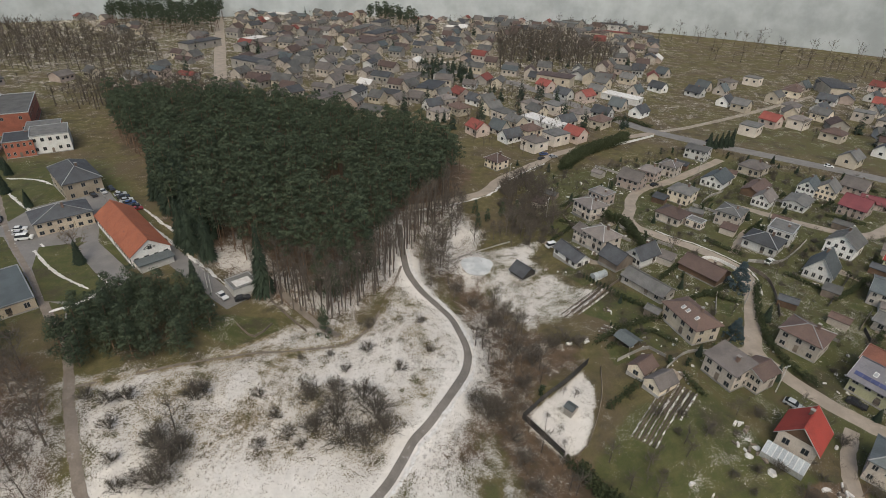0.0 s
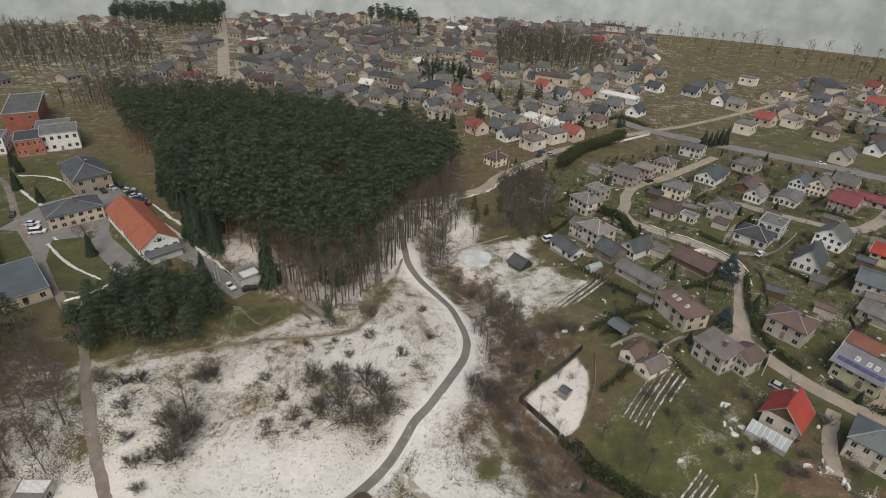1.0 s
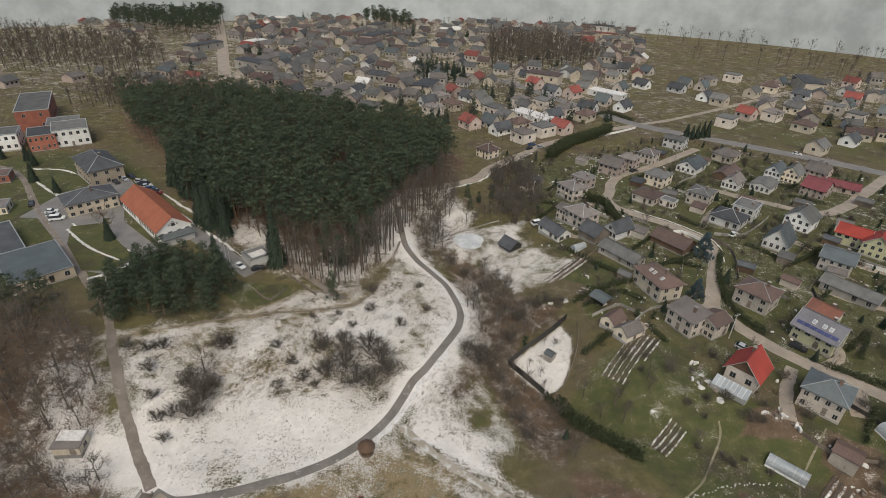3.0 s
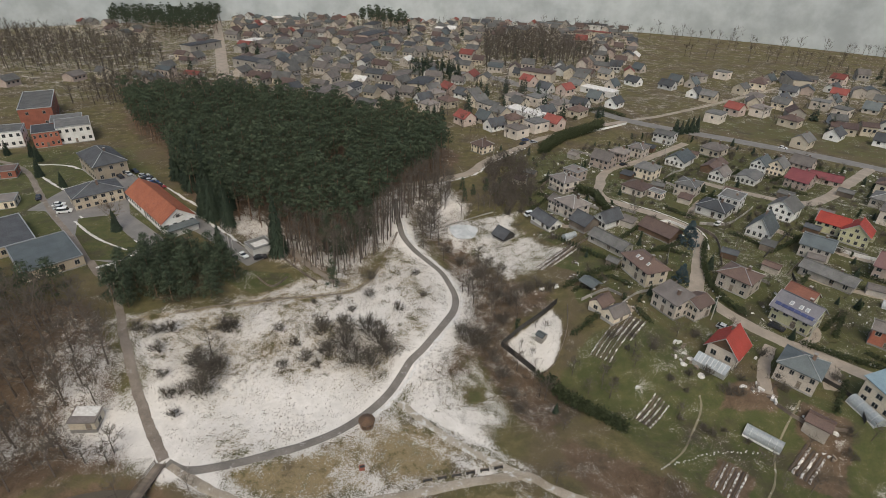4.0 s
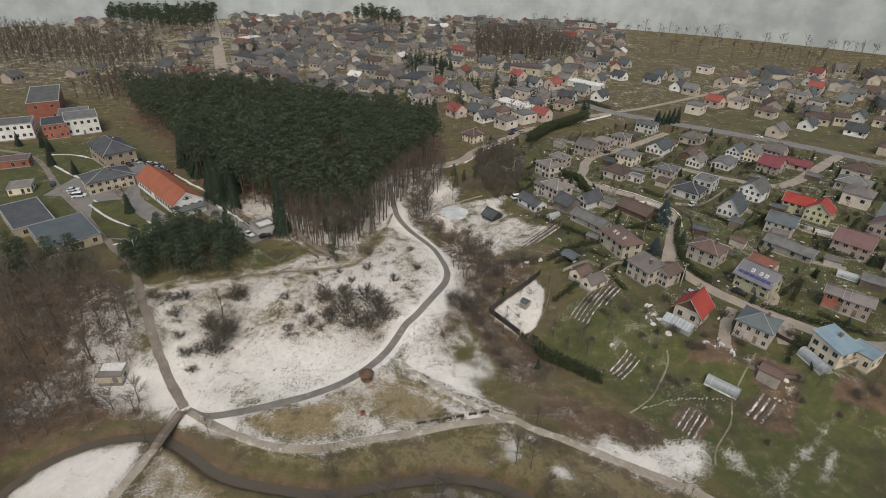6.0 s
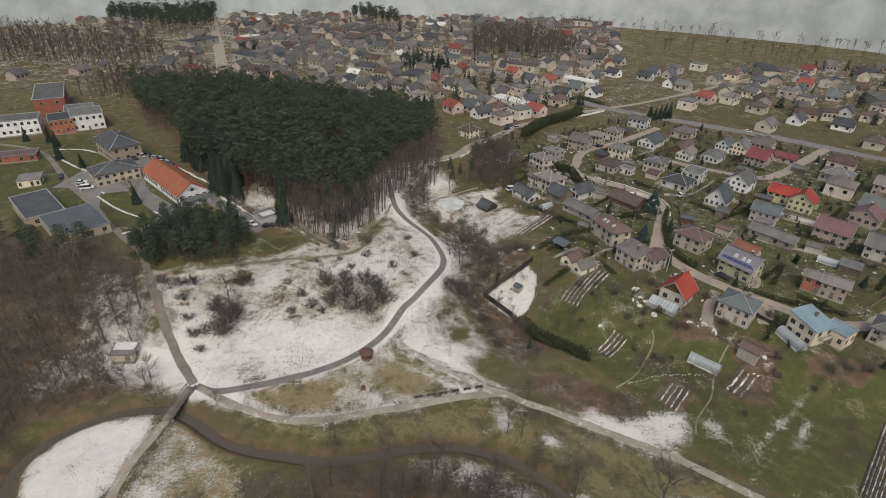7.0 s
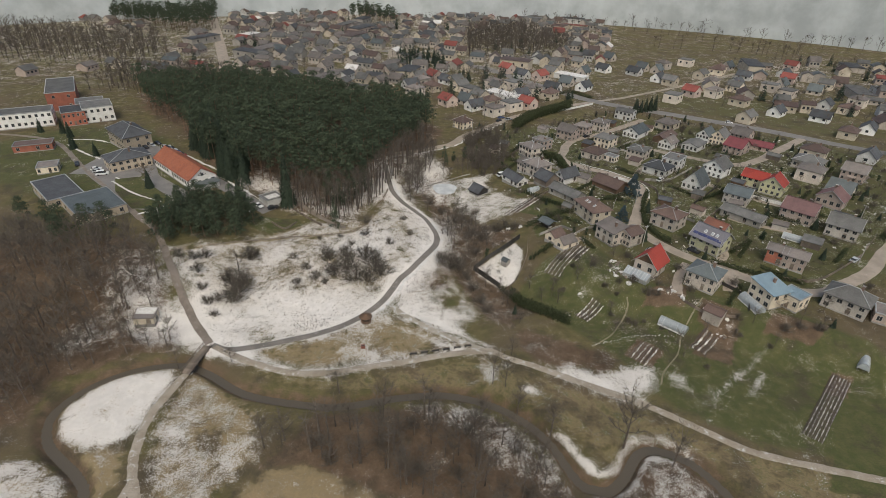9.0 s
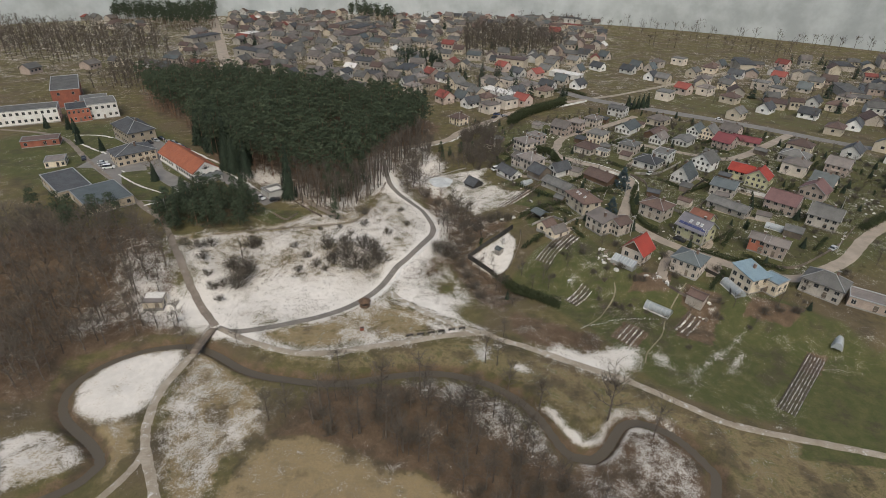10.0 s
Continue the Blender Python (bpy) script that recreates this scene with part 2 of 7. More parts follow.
# ---- the lie of the land ----
STREAM = [(-82.8, -13.2), (-77.3, -8.5), (-72.0, -5.3), (-67.5, -1.6), (-65.7, 2.7), (-69.9, 7.6), (-81.3, 16.3), (-85, 25.3), (-80.8, 33.8), (-72.3, 39.9), (-61.3, 42), (-53.2, 38.9), (-41.6, 31.8), (-28.9, 28.8), (-17.1, 27.8), (-2.5, 30.8),
          (9.6, 31.8), (21.5, 28.3), (29.6, 22.2), (34.2, 15.8), (36.5, 9.7), (39.1, 5.2), (43.8, 4.1), (48.8, 8.1), (53.2, 13.7), (58.2, 15.1), (64.8, 11.6), (68.9, 5), (70.7, 0.5), (66.3, -11.8), (70.3, -29.9)]


def spline(pts, step=1.5):
    """A smooth line through the points, one point every step metres."""
    p = [Vector((*q[:2], 0)) for q in pts]
    p = [2 * p[0] - p[1]] + p + [2 * p[-1] - p[-2]]
    out = []
    for a, b, c, d in zip(p, p[1:], p[2:], p[3:]):
        n = max(1, int((c - b).length / step))
        for i in range(n):
            t = i / n
            out.append(0.5 * (2 * b + (c - a) * t + (2 * a - 5 * b + 4 * c - d) * t * t + (3 * b - a - 3 * c + d) * t ** 3))
    return np.array([(*q[:2],) for q in out + [p[-2]]])


def smooth(a, b, v):
    t = np.clip((v - a) / (b - a), 0, 1)
    return t * t * (3 - 2 * t)


def off_line(x, y, pts):
    """How far the places lie from a broken line."""
    best = np.full(np.shape(x), 1e9)
    for (ax, ay), (bx, by) in zip(pts[:-1], pts[1:]):
        dx, dy = bx - ax, by - ay
        t = np.clip(((x - ax) * dx + (y - ay) * dy) / (dx * dx + dy * dy + 1e-9), 0, 1)
        best = np.minimum(best, np.hypot(x - ax - t * dx, y - ay - t * dy))
    return best


def inside(x, y, poly, soft):
    """1 inside the outline, 0 outside, with a soft edge."""
    x, y = np.asarray(x, float), np.asarray(y, float)
    odd = np.zeros(x.shape, bool)
    for (ax, ay), (bx, by) in zip(poly, poly[1:] + poly[:1]):
        cross = (ay > y) != (by > y)
        odd ^= cross & (x < (bx - ax) * (y - ay) / ((by - ay) or 1e-9) + ax)
    d = off_line(x, y, poly + poly[:1])
    return smooth(-soft, soft, np.where(odd, d, -d))


GULLY = [(4, 167), (11, 128), (19, 92), (30, 72)]
STREAM_LINE = spline(STREAM, 2.5)


def land(x, y):
    """Height of the ground, without the stream's bed."""
    x, y = np.asarray(x, float), np.asarray(y, float)
    low = 1 - smooth(62, 98, y)
    z = -0.2 - 3.2 * low
    z = z + (4.7 + 2.6 * low) * smooth(30, 58, x) * smooth(54, 70, y + 0.5 * (x - 76)) * (1 - 0.65 * smooth(165, 235, y))
    z = z + (4.7 + 1.5 * low) * smooth(48, 80, -x) * smooth(52, 76, y) * (1 - 0.55 * smooth(170, 253, y)) * (1 - 0.6 * smooth(130, 175, -x))
    z = z + 2.5 * np.exp(-((x + 40) / 32) ** 2) * smooth(118, 150, y) * (1 - smooth(200, 260, y))
    z = z - 3.6 * np.exp(-(off_line(x, y, GULLY) / 10) ** 2) * smooth(50, 75, y)
    return z + (-0.9 - z) * np.exp(-(np.hypot(x - 11.8, y - 152.5) / 9.5) ** 6)


def height(x, y):
    d = off_line(np.asarray(x, float), np.asarray(y, float), STREAM_LINE)
    return land(x, y) - 1.7 * np.exp(-(d / 1.9) ** 4) - 0.5 * np.exp(-(d / 5.0) ** 2)


def ground_z(x, y):
    return float(height(np.array([x]), np.array([y]))[0])


class Geo:
    """Collects faces for one mesh."""

    def __init__(self):
        self.v, self.f = [], []

    def poly(self, *pts):
        n = len(self.v)
        self.v += [tuple(p) for p in pts]
        self.f.append(tuple(range(n, n + len(pts))))
        return self

    def solid(self, low, top):
        """A closed body between two rings of the same number of corners."""
        n, k = len(self.v), len(low)
        self.v += [tuple(p) for p in low] + [tuple(p) for p in top]
        self.f += [tuple(range(n + k - 1, n - 1, -1)), tuple(range(n + k, n + 2 * k))]
        self.f += [(n + i, n + (i + 1) % k, n + k + (i + 1) % k, n + k + i) for i in range(k)]
        return self

    def box(self, x0, x1, y0, y1, z0, z1):
        r = [(x0, y0), (x1, y0), (x1, y1), (x0, y1)]
        return self.solid([(*p, z0) for p in r], [(*p, z1) for p in r])

    def tube(self, a, b, ra, rb, n=5):
        a, b = Vector(a), Vector(b)
        d = (b - a).normalized()
        u = d.orthogonal().normalized()
        w = d.cross(u)
        ring = [(u * math.cos(2 * math.pi * i / n) + w * math.sin(2 * math.pi * i / n)) for i in range(n)]
        return self.solid([a + q * ra for q in ring], [b + q * rb for q in ring])

    def mesh(self, name):
        me = bpy.data.meshes.new(name)
        me.from_pydata(self.v, [], self.f)
        return me


def part(name, geo, material, parent=None, label="", m=None):
    me = geo if isinstance(geo, bpy.types.Mesh) else geo.mesh(name)
    if not me.materials:
        me.materials.append(material)
    ob = new(name, me)
    if parent is not None:
        ob.parent = parent
    if m is not None:
        ob.matrix_basis = m
    return tagged(ob, label)


def thing(name, x, y, rot, label, category, group="", sink=0.0):
    """An empty at the thing's base, standing on the ground."""
    ob = new(name)
    ob.matrix_basis = pose(x, y, ground_z(x, y) - sink, 0, 0, rot)
    return tagged(ob, label, category, group)


# ---- ground ----
MEADOW = [(-55.3, 51.5), (-82.3, 88.8), (-62.2, 99.5), (-42.1, 117.4), (-20, 120.3), (-9.9, 138.8), (5, 117.8), (5.5, 100.6), (-2, 86.6), (-11.1, 69.2), (-26.2, 55.6), (-48.2, 48.4)]
LOOP = [(-61, 40), (-73.2, 37.8), (-80.6, 31), (-83.2, 23.6), (-79.6, 16.6), (-72.1, 12.5), (-66, 11.6), (-63.1, 14.4), (-61.8, 21.3), (-59.4, 32.4)]
SOUTH_BANK = [(-57.2, 37.3), (-58.6, 24.5), (-57.4, 14.5), (-53.2, 4.8), (-44, -14), (-38, -5), (-37.6, 2.4), (-32.4, 10), (-35.3, 23.6), (-45.4, 31.3), (-52.2, 37.3)]
LEFT_BANK = [(-90.2, 7.4), (-84.5, 10.3), (-77.3, 11.0), (-71.3, 7.5), (-68.2, 3.7), (-69.1, -0.2), (-74.0, -3.0), (-81.7, -5.3)]
INNER_BANK = [(-73.7, 11.5), (-62.7, 15.8), (-59.5, 6.0), (-61.3, -2.7), (-64.6, 3.7), (-68.2, 8.3)]
STREAM_RIM = [(28, 24), (29.8, 21.8), (36.2, 17.4), (39.6, 10.8), (42.5, 7.2), (46.6, 8.4), (50.2, 13.6), (54.4, 17), (59.4, 16.6), (63.6, 14.4), (66, 11)]
INNER_RIM = [(33, 15), (35.2, 9), (38.5, 4), (43, 1.8), (48.4, 4.4), (52.6, 9.6), (55.6, 12.6), (60, 11)]
TAN_FIELD = [(-29.8, 8.3), (-21.7, 9.6), (-12, 5.8), (-0.8, 0.1), (5, -0.6), (12.7, -6.7), (22, -30), (-45, -30), (-37.2, -6.7), (-35.6, 0.1)]
WOOD_SNOW = [[(-2.8, 30.2), (9.5, 28.5), (26.3, 25), (35.4, 13.4), (36.1, 1.1), (29.6, 0.9), (21.4, 8.8), (10.8, 19.5), (-0.9, 24.5)], [(5.1, 12.2), (10.7, 13.1), (10.6, 8.8), (5.2, 8.8)], [(50.5, 5.1), (62.6, 6.9), (62.8, 0.2), (58.2, -4.4), (50.1, -2.9)],
             [(19.2, 43.2), (24.2, 39.1), (22.5, 33), (20, 35.6)], [(29.6, 33.8), (33.8, 32.2), (32, 29.6)]]
WEST_SNOW = [[(-88, 68), (-72, 66), (-57.7, 51), (-60.5, 45.5), (-69.1, 49), (-80, 51), (-90, 58)], [(-97.4, 45), (-99, 56), (-86.5, 59), (-80.7, 47), (-90, 44)], [(-97, 86), (-84.2, 87), (-79.5, 78), (-75, 70), (-86, 71), (-95, 74)]]
CROP = [(106.2, 22.7), (130.5, 30.2), (140, 26), (118, 0), (91.6, 3.4)]
WOOD_EAST = [(40, 2.5), (46, 5), (52, 11), (58, 12.6), (64, 9), (68, 1), (64, -12), (62, -30), (36, -12)]
MOUND_GREEN = [(9.6, 72.2), (13.8, 72.6), (14.6, 68), (10, 66.6)]
STALKS = [(-4.9, 77.5), (0.8, 84.6), (7.6, 81.8), (14.1, 77), (6.2, 75), (-1.5, 73.2)]
RAVINE = [(6, 140), (13, 137), (22, 122), (31, 116), (38, 112), (37, 104), (24, 97), (20, 90), (28, 78), (36, 66), (30, 57), (22, 62), (18, 71), (13, 82), (9, 96), (12, 112), (8, 128)]
FOREST_TRAIL = [(-13.2, 147), (-14.6, 138), (-16.5, 129.4), (-18.9, 118.2), (-22.9, 111), (-26.7, 108.6), (-38.6, 105.8), (-49.6, 103.9), (-62.6, 97.4), (-72.4, 90.3), (-81, 86.5)]
GARAGE_TRACK = [(-56.5, 140), (-52.5, 134.9), (-47.1, 129.9), (-41, 123.9), (-34, 117.5), (-27, 112.5)]
BROWN_PLOTS = [[(59.4, 45.8), (65.9, 53.5), (72.4, 48.3), (66, 40)], [(79, 46.8), (84.5, 55), (94.6, 53.1), (89, 42)], [(84, 58), (88, 64), (97, 58), (93, 49)], [(100, 51), (106, 57), (119, 51), (112, 45)], [(108, 32), (114, 39), (119, 36.5), (113, 30)], [(70, 64), (74, 70), (86, 70), (82, 62)]]
TROD = [[(66.6, 67.7), (66.2, 64.7), (62.5, 59.5), (58.4, 54.4), (52.1, 49.6)], [(88, 63.9), (80, 55.2), (75.3, 46.7), (68.6, 39.3), (66.2, 34.7)]]
WHEEL_TRACKS = [[(79.3, 31), (88.9, 38.4), (98.8, 46), (100.7, 47.2)], [(88.5, 31.1), (95.3, 38.5)], [(-49, 46.4), (-42.6, 44.2), (-36.4, 40.9), (-31, 38.8)], [(-9, 61), (-1, 55.5), (8, 50.5), (14, 47.4)], [(-3, 66), (6, 60.5), (14, 55), (22, 49)]]
POND_SNOW = [(2, 148.5), (9, 162.3), (24, 164.3), (35.9, 170.2), (30, 156.4), (39.7, 139.2), (49, 134.1), (37.8, 124.9), (25, 120), (16, 135.8)]
PLOT_SNOW = [(20.9, 89.9), (28.5, 79.7), (33.3, 81.5), (36, 86.9), (38.3, 96.9), (36.2, 101.6)]
INSTITUTION = [(-215, 190), (-190, 150), (-150, 125), (-118, 100), (-96, 112), (-90, 150), (-120, 190), (-150, 225), (-190, 225)]
MOUND = [(-4.1, 68.2), (0.5, 84), (7, 87), (14, 80), (21, 72.5), (23.2, 63), (16, 60), (10.1, 60.4), (0, 63.1)]
PARK_PATCH = [(-20.1, 46.4), (-19.1, 53.5), (-11.1, 55.6), (-9, 45.4), (-13.1, 42.4)]
PLOT_LOW = [(39.8, 38.6), (44, 42.3), (50, 38.3), (58.1, 41.3), (67.1, 41.4), (64.5, 33.7), (59.9, 29.6), (51.5, 32.4)]
SLOPE = [(8, 134.2), (9, 112), (7, 96.6), (-3, 79), (8, 75.2), (23.9, 91.3), (26, 118), (18, 135), (6, 189.7), (-5.9, 168.3), (-7.9, 148.3)]
GREEN_SLOPE = [(-11.9, 187.6), (5, 191.6), (16, 172), (8, 157.1), (-2, 148.4), (-7.9, 162.9)]
SOUTH_WOOD = [(-30.1, 11.3), (-22.1, 24.3), (7, 27.3), (24.1, 22.3), (32.1, 8.2), (40.1, -1.8), (80, -40), (-40, -60), (-36.2, -1.8)]
WEST_WOOD = [(-150.6, 40.4), (-160.7, 8.2), (-88.4, 20.3), (-90.4, 33.3), (-74.3, 44.4), (-62.3, 46.4), (-85.3, 83.9), (-97.2, 94.8), (-139.3, 95.3)]
FOREST = [(-110.6, 184.2), (-97, 163.9), (-75.1, 141.7), (-61.8, 132.5), (-46, 124), (-30.1, 118.4), (-20.9, 129.4), (-13.8, 149.7), (-8.9, 171.2), (5, 203.6), (14, 230.4), (-2, 254.6), (-41.1, 276.7), (-89.8, 291.3), (-123.7, 296.2), (-190.1, 293.8), (-166.7, 253), (-131, 218.1)]
TRIANGLE = [(-50.2, 45.4), (-26.1, 53.5), (-10.1, 64.1), (-3.1, 63.1), (19.1, 48.4), (8, 46.4), (-11.1, 41.4), (-24.1, 38.4), (-38.2, 41.4)]
SOUTH_GREEN = [(-45.2, 41.4), (-22.1, 36.4), (20.1, 45.4), (45.2, 33.3), (70.3, 18.3), (110.4, 3.2), (120, -40), (75.3, -19.9), (70.3, 8.2), (58.2, 17.3), (46.2, 8.2), (36.1, 20.3), (20.1, 31.3), (-15.1, 30.3), (-36.2, 34.3)]
GARDENS = [(32, 76.1), (42.1, 62.2), (56, 46), (66, 26), (82, 15), (112, 7), (141.8, 25.4), (115, 57.2), (73, 74.2), (63.5, 94.7), (45.3, 89.5)]
CENTRE_LAWN = [(-128, 144.5), (-119.1, 147.5), (-95.2, 126.6), (-97.2, 115.7), (-107.2, 115.7), (-122, 131.6)]
H1_LAWN = [(37.8, 134.8), (53.9, 108.5), (67.9, 107.7), (63.5, 128.5), (51, 137.8)]
SCHOOL_LAWN = [(-187.9, 209), (-150.3, 215.5), (-138.9, 198), (-178.9, 169.7), (-209, 184.5)]
RIGHT_FIELD = [(131.1, 292.9), (190, 340), (252.1, 303), (293.6, 233.5), (248.3, 218.6), (181.5, 264.7)]
BIG_FIELD = [(150, 410), (140, 370), (180, 350), (260, 440), (400, 460), (520, 420), (900, 800), (700, 1200), (230, 800), (215, 590)]
TOWNSHIP = [(59.1, 93.7), (69.6, 83.1), (105.1, 54.8), (200.5, 90.4), (261.4, 151.1), (217.9, 223.7), (131.1, 264.7), (60, 240.1), (28, 230.5), (35.9, 164.2), (61.3, 123)]
RUSTY = [(30.8, 49.2), (31, 58), (38.5, 54.8), (48.3, 49.8), (55.4, 45.3), (56, 40.5), (51.9, 38.6), (47.4, 41.2), (41.1, 40.6), (33.7, 43.7)]
SCRUB_PATCH = [(40, 45.2), (46, 50), (54.7, 46.3), (56.5, 40.6), (51.9, 38.6), (47.4, 41.2), (43, 43)]
GREEN_PLOTS = [[(73.5, 192.2), (83.4, 199.6), (84, 187), (74.5, 175)], [(77.5, 127), (85.4, 134.5), (87.6, 130.7), (81.6, 121.4)], [(55.4, 112.9), (61.5, 112.9), (60.9, 107.4), (54.6, 105.6)], [(44, 110.3), (48.9, 110.5), (50.5, 104.6), (44.5, 103)], [(38.2, 128), (49.9, 135.2), (56, 125), (49.9, 117)],
               [(117.3, 127.7), (125.5, 134.8), (125.2, 128), (118.3, 123.4)], [(38, 190), (48.3, 189.1), (47.3, 174.8), (40, 177)], [(85.2, 101.3), (94.3, 108.7), (100.7, 105.4), (92.6, 96.7)], [(38, 148), (46, 152), (52, 143), (44, 138)], [(158, 128), (170, 140), (178, 132), (166, 120)], [(98, 118), (106, 124), (110, 116), (103, 110)]]
BEHIND_LAWN = [(-66, 111), (-60, 118.5), (-46, 119.5), (-43, 114), (-54, 106)]
FOREST_EDGE = [(-75.1, 139.9), (-61.9, 130.7), (-46.1, 122.2), (-30.1, 116.3), (-9.9, 138.8), (-5.9, 163), (10, 205), (-19.7, 186.3), (-39.4, 137.2), (-69.1, 157.5)]


FOOTPATH = [(-16.7, 175), (-14.8, 163.3), (-13.1, 153.7), (-11.4, 145.7), (-9.1, 140.3), (-5.9, 134.9), (-0.8, 129), (3.4, 124.1), (6.6, 116.2), (7.8, 110.1), (7.2, 103.6), (5.6, 98.7), (2.4, 91.8), (-1.5, 84.9), (-4.7, 80.4),
            (-6.7, 75.8), (-9.6, 69.7), (-14, 63.7), (-19.6, 58.3), (-26.5, 54.1), (-34.9, 50.7), (-42.8, 48), (-50.2, 46.6), (-55.2, 48.4)]
LANE = [(-56, 49.1), (-63.5, 58.1), (-69.3, 66), (-74.3, 73.8), (-80.6, 83.3), (-84.3, 89.8), (-93.1, 102), (-101.2, 109.3), (-117.4, 126.4), (-137.6, 146.3), (-153.8, 163.9), (-180.2, 193), (-203.3, 204.1), (-243.8, 209)]
SOUTH_PATH = [(-57.7, 38.5), (-59.5, 30.6), (-60.7, 23.9), (-60.4, 17.3), (-59, 10.8), (-56.3, 4.8), (-52.5, -1.5), (-49.6, -6.5), (-45, -14.9)]
SOUTH_FORK = [(-56.6, 5), (-57.2, 0.4), (-58.6, -3.4), (-60.1, -6.5), (-64, -14)]
GRAVEL_PATH = [(-54.2, 47.9), (-46.8, 43.7), (-38.2, 39.9), (-30.1, 37.6), (-21.4, 37.9), (-11.3, 40.2), (-0.8, 42.5), (10, 45.4), (18.8, 46.9), (22.8, 47), (27.1, 44.1), (34.4, 40.8), (41.3, 37), (48, 33.5),
               (60.4, 26.8), (71.3, 19), (79.3, 13.4), (92.5, 9.1), (104.4, 6), (130.5, -1.8), (160.6, -13.8)]
CUT_PATH = [(-6.6, 67.2), (1.9, 59.3), (10.1, 53.4), (18.1, 48.8), (23.1, 46)]
VILLAGE_STREET = [(136.1, 256.6), (100.1, 225.7), (85.1, 215.4), (76.2, 202.4), (72.5, 191), (68.9, 182.3), (70.4, 174.3), (74.1, 170.7), (78.3, 166.4), (86, 160.6), (93.5, 152.1), (96, 145.1), (93, 134.5), (86.5, 119.9), (81.4, 108.1), (83.1, 102.4), (87.7, 93.5),
                  (94.5, 85.5), (102.9, 78.9), (110.3, 72.5), (118.3, 68.2), (127.2, 67.3), (135.9, 71.2), (150.7, 79.3), (166.5, 93), (183.3, 104.6), (211.1, 118.9), (261.4, 141.1)]
NORTH_ROAD = [(-13.8, 189.3), (3, 199.3), (16.5, 209.7), (23.3, 222.5), (33.6, 235.1), (44.5, 245.3), (54.7, 255.8), (75.3, 270.6), (95.8, 284.9), (119.3, 297.1)]
HIGHWAY = [(-40, 470), (23, 419.3), (46.3, 400), (80, 347), (115.4, 298), (161.9, 267.2), (195.1, 246.3), (219.9, 226.7), (245.3, 201.4), (331.8, 131), (465.5, -3.6)]
SIDE_STREET = [(218.9, 227.2), (184.5, 197.1), (167, 182), (152.2, 175), (135.6, 184.1), (119, 198.1)]
FIELD_TRACK = [(119, 298), (143.1, 310.9), (192.7, 345.1), (260, 395)]
YARD_ROAD = [(-138.8, 189.9), (-131, 184.2), (-122.6, 175.5), (-107.4, 162.1), (-79.2, 137.4), (-65.9, 127.7), (-58.2, 122.7)]
FAR_ROAD = [(-150, 350), (-160.7, 382.3), (-182.6, 440), (-216.4, 529), (-300, 745), (-420, 1060)]
CUT_LINE = [(-52.2, 47.4), (-38.2, 40.9), (-24.1, 38.4), (-4, 44.4), (18.1, 49.4), (2, 60.9), (-8.1, 67.2)]
LANE_BANK = [(-58.2, 46.4), (-66.5, 56.7), (-78.4, 58.6), (-85.3, 71.1)]
PATH_BANK = [(-11.8, 147.9), (-3, 133.4), (10, 117.6), (10, 104.4), (4, 88.6), (-4.1, 75.1), (-0, 63.1), (12.1, 56.6)]


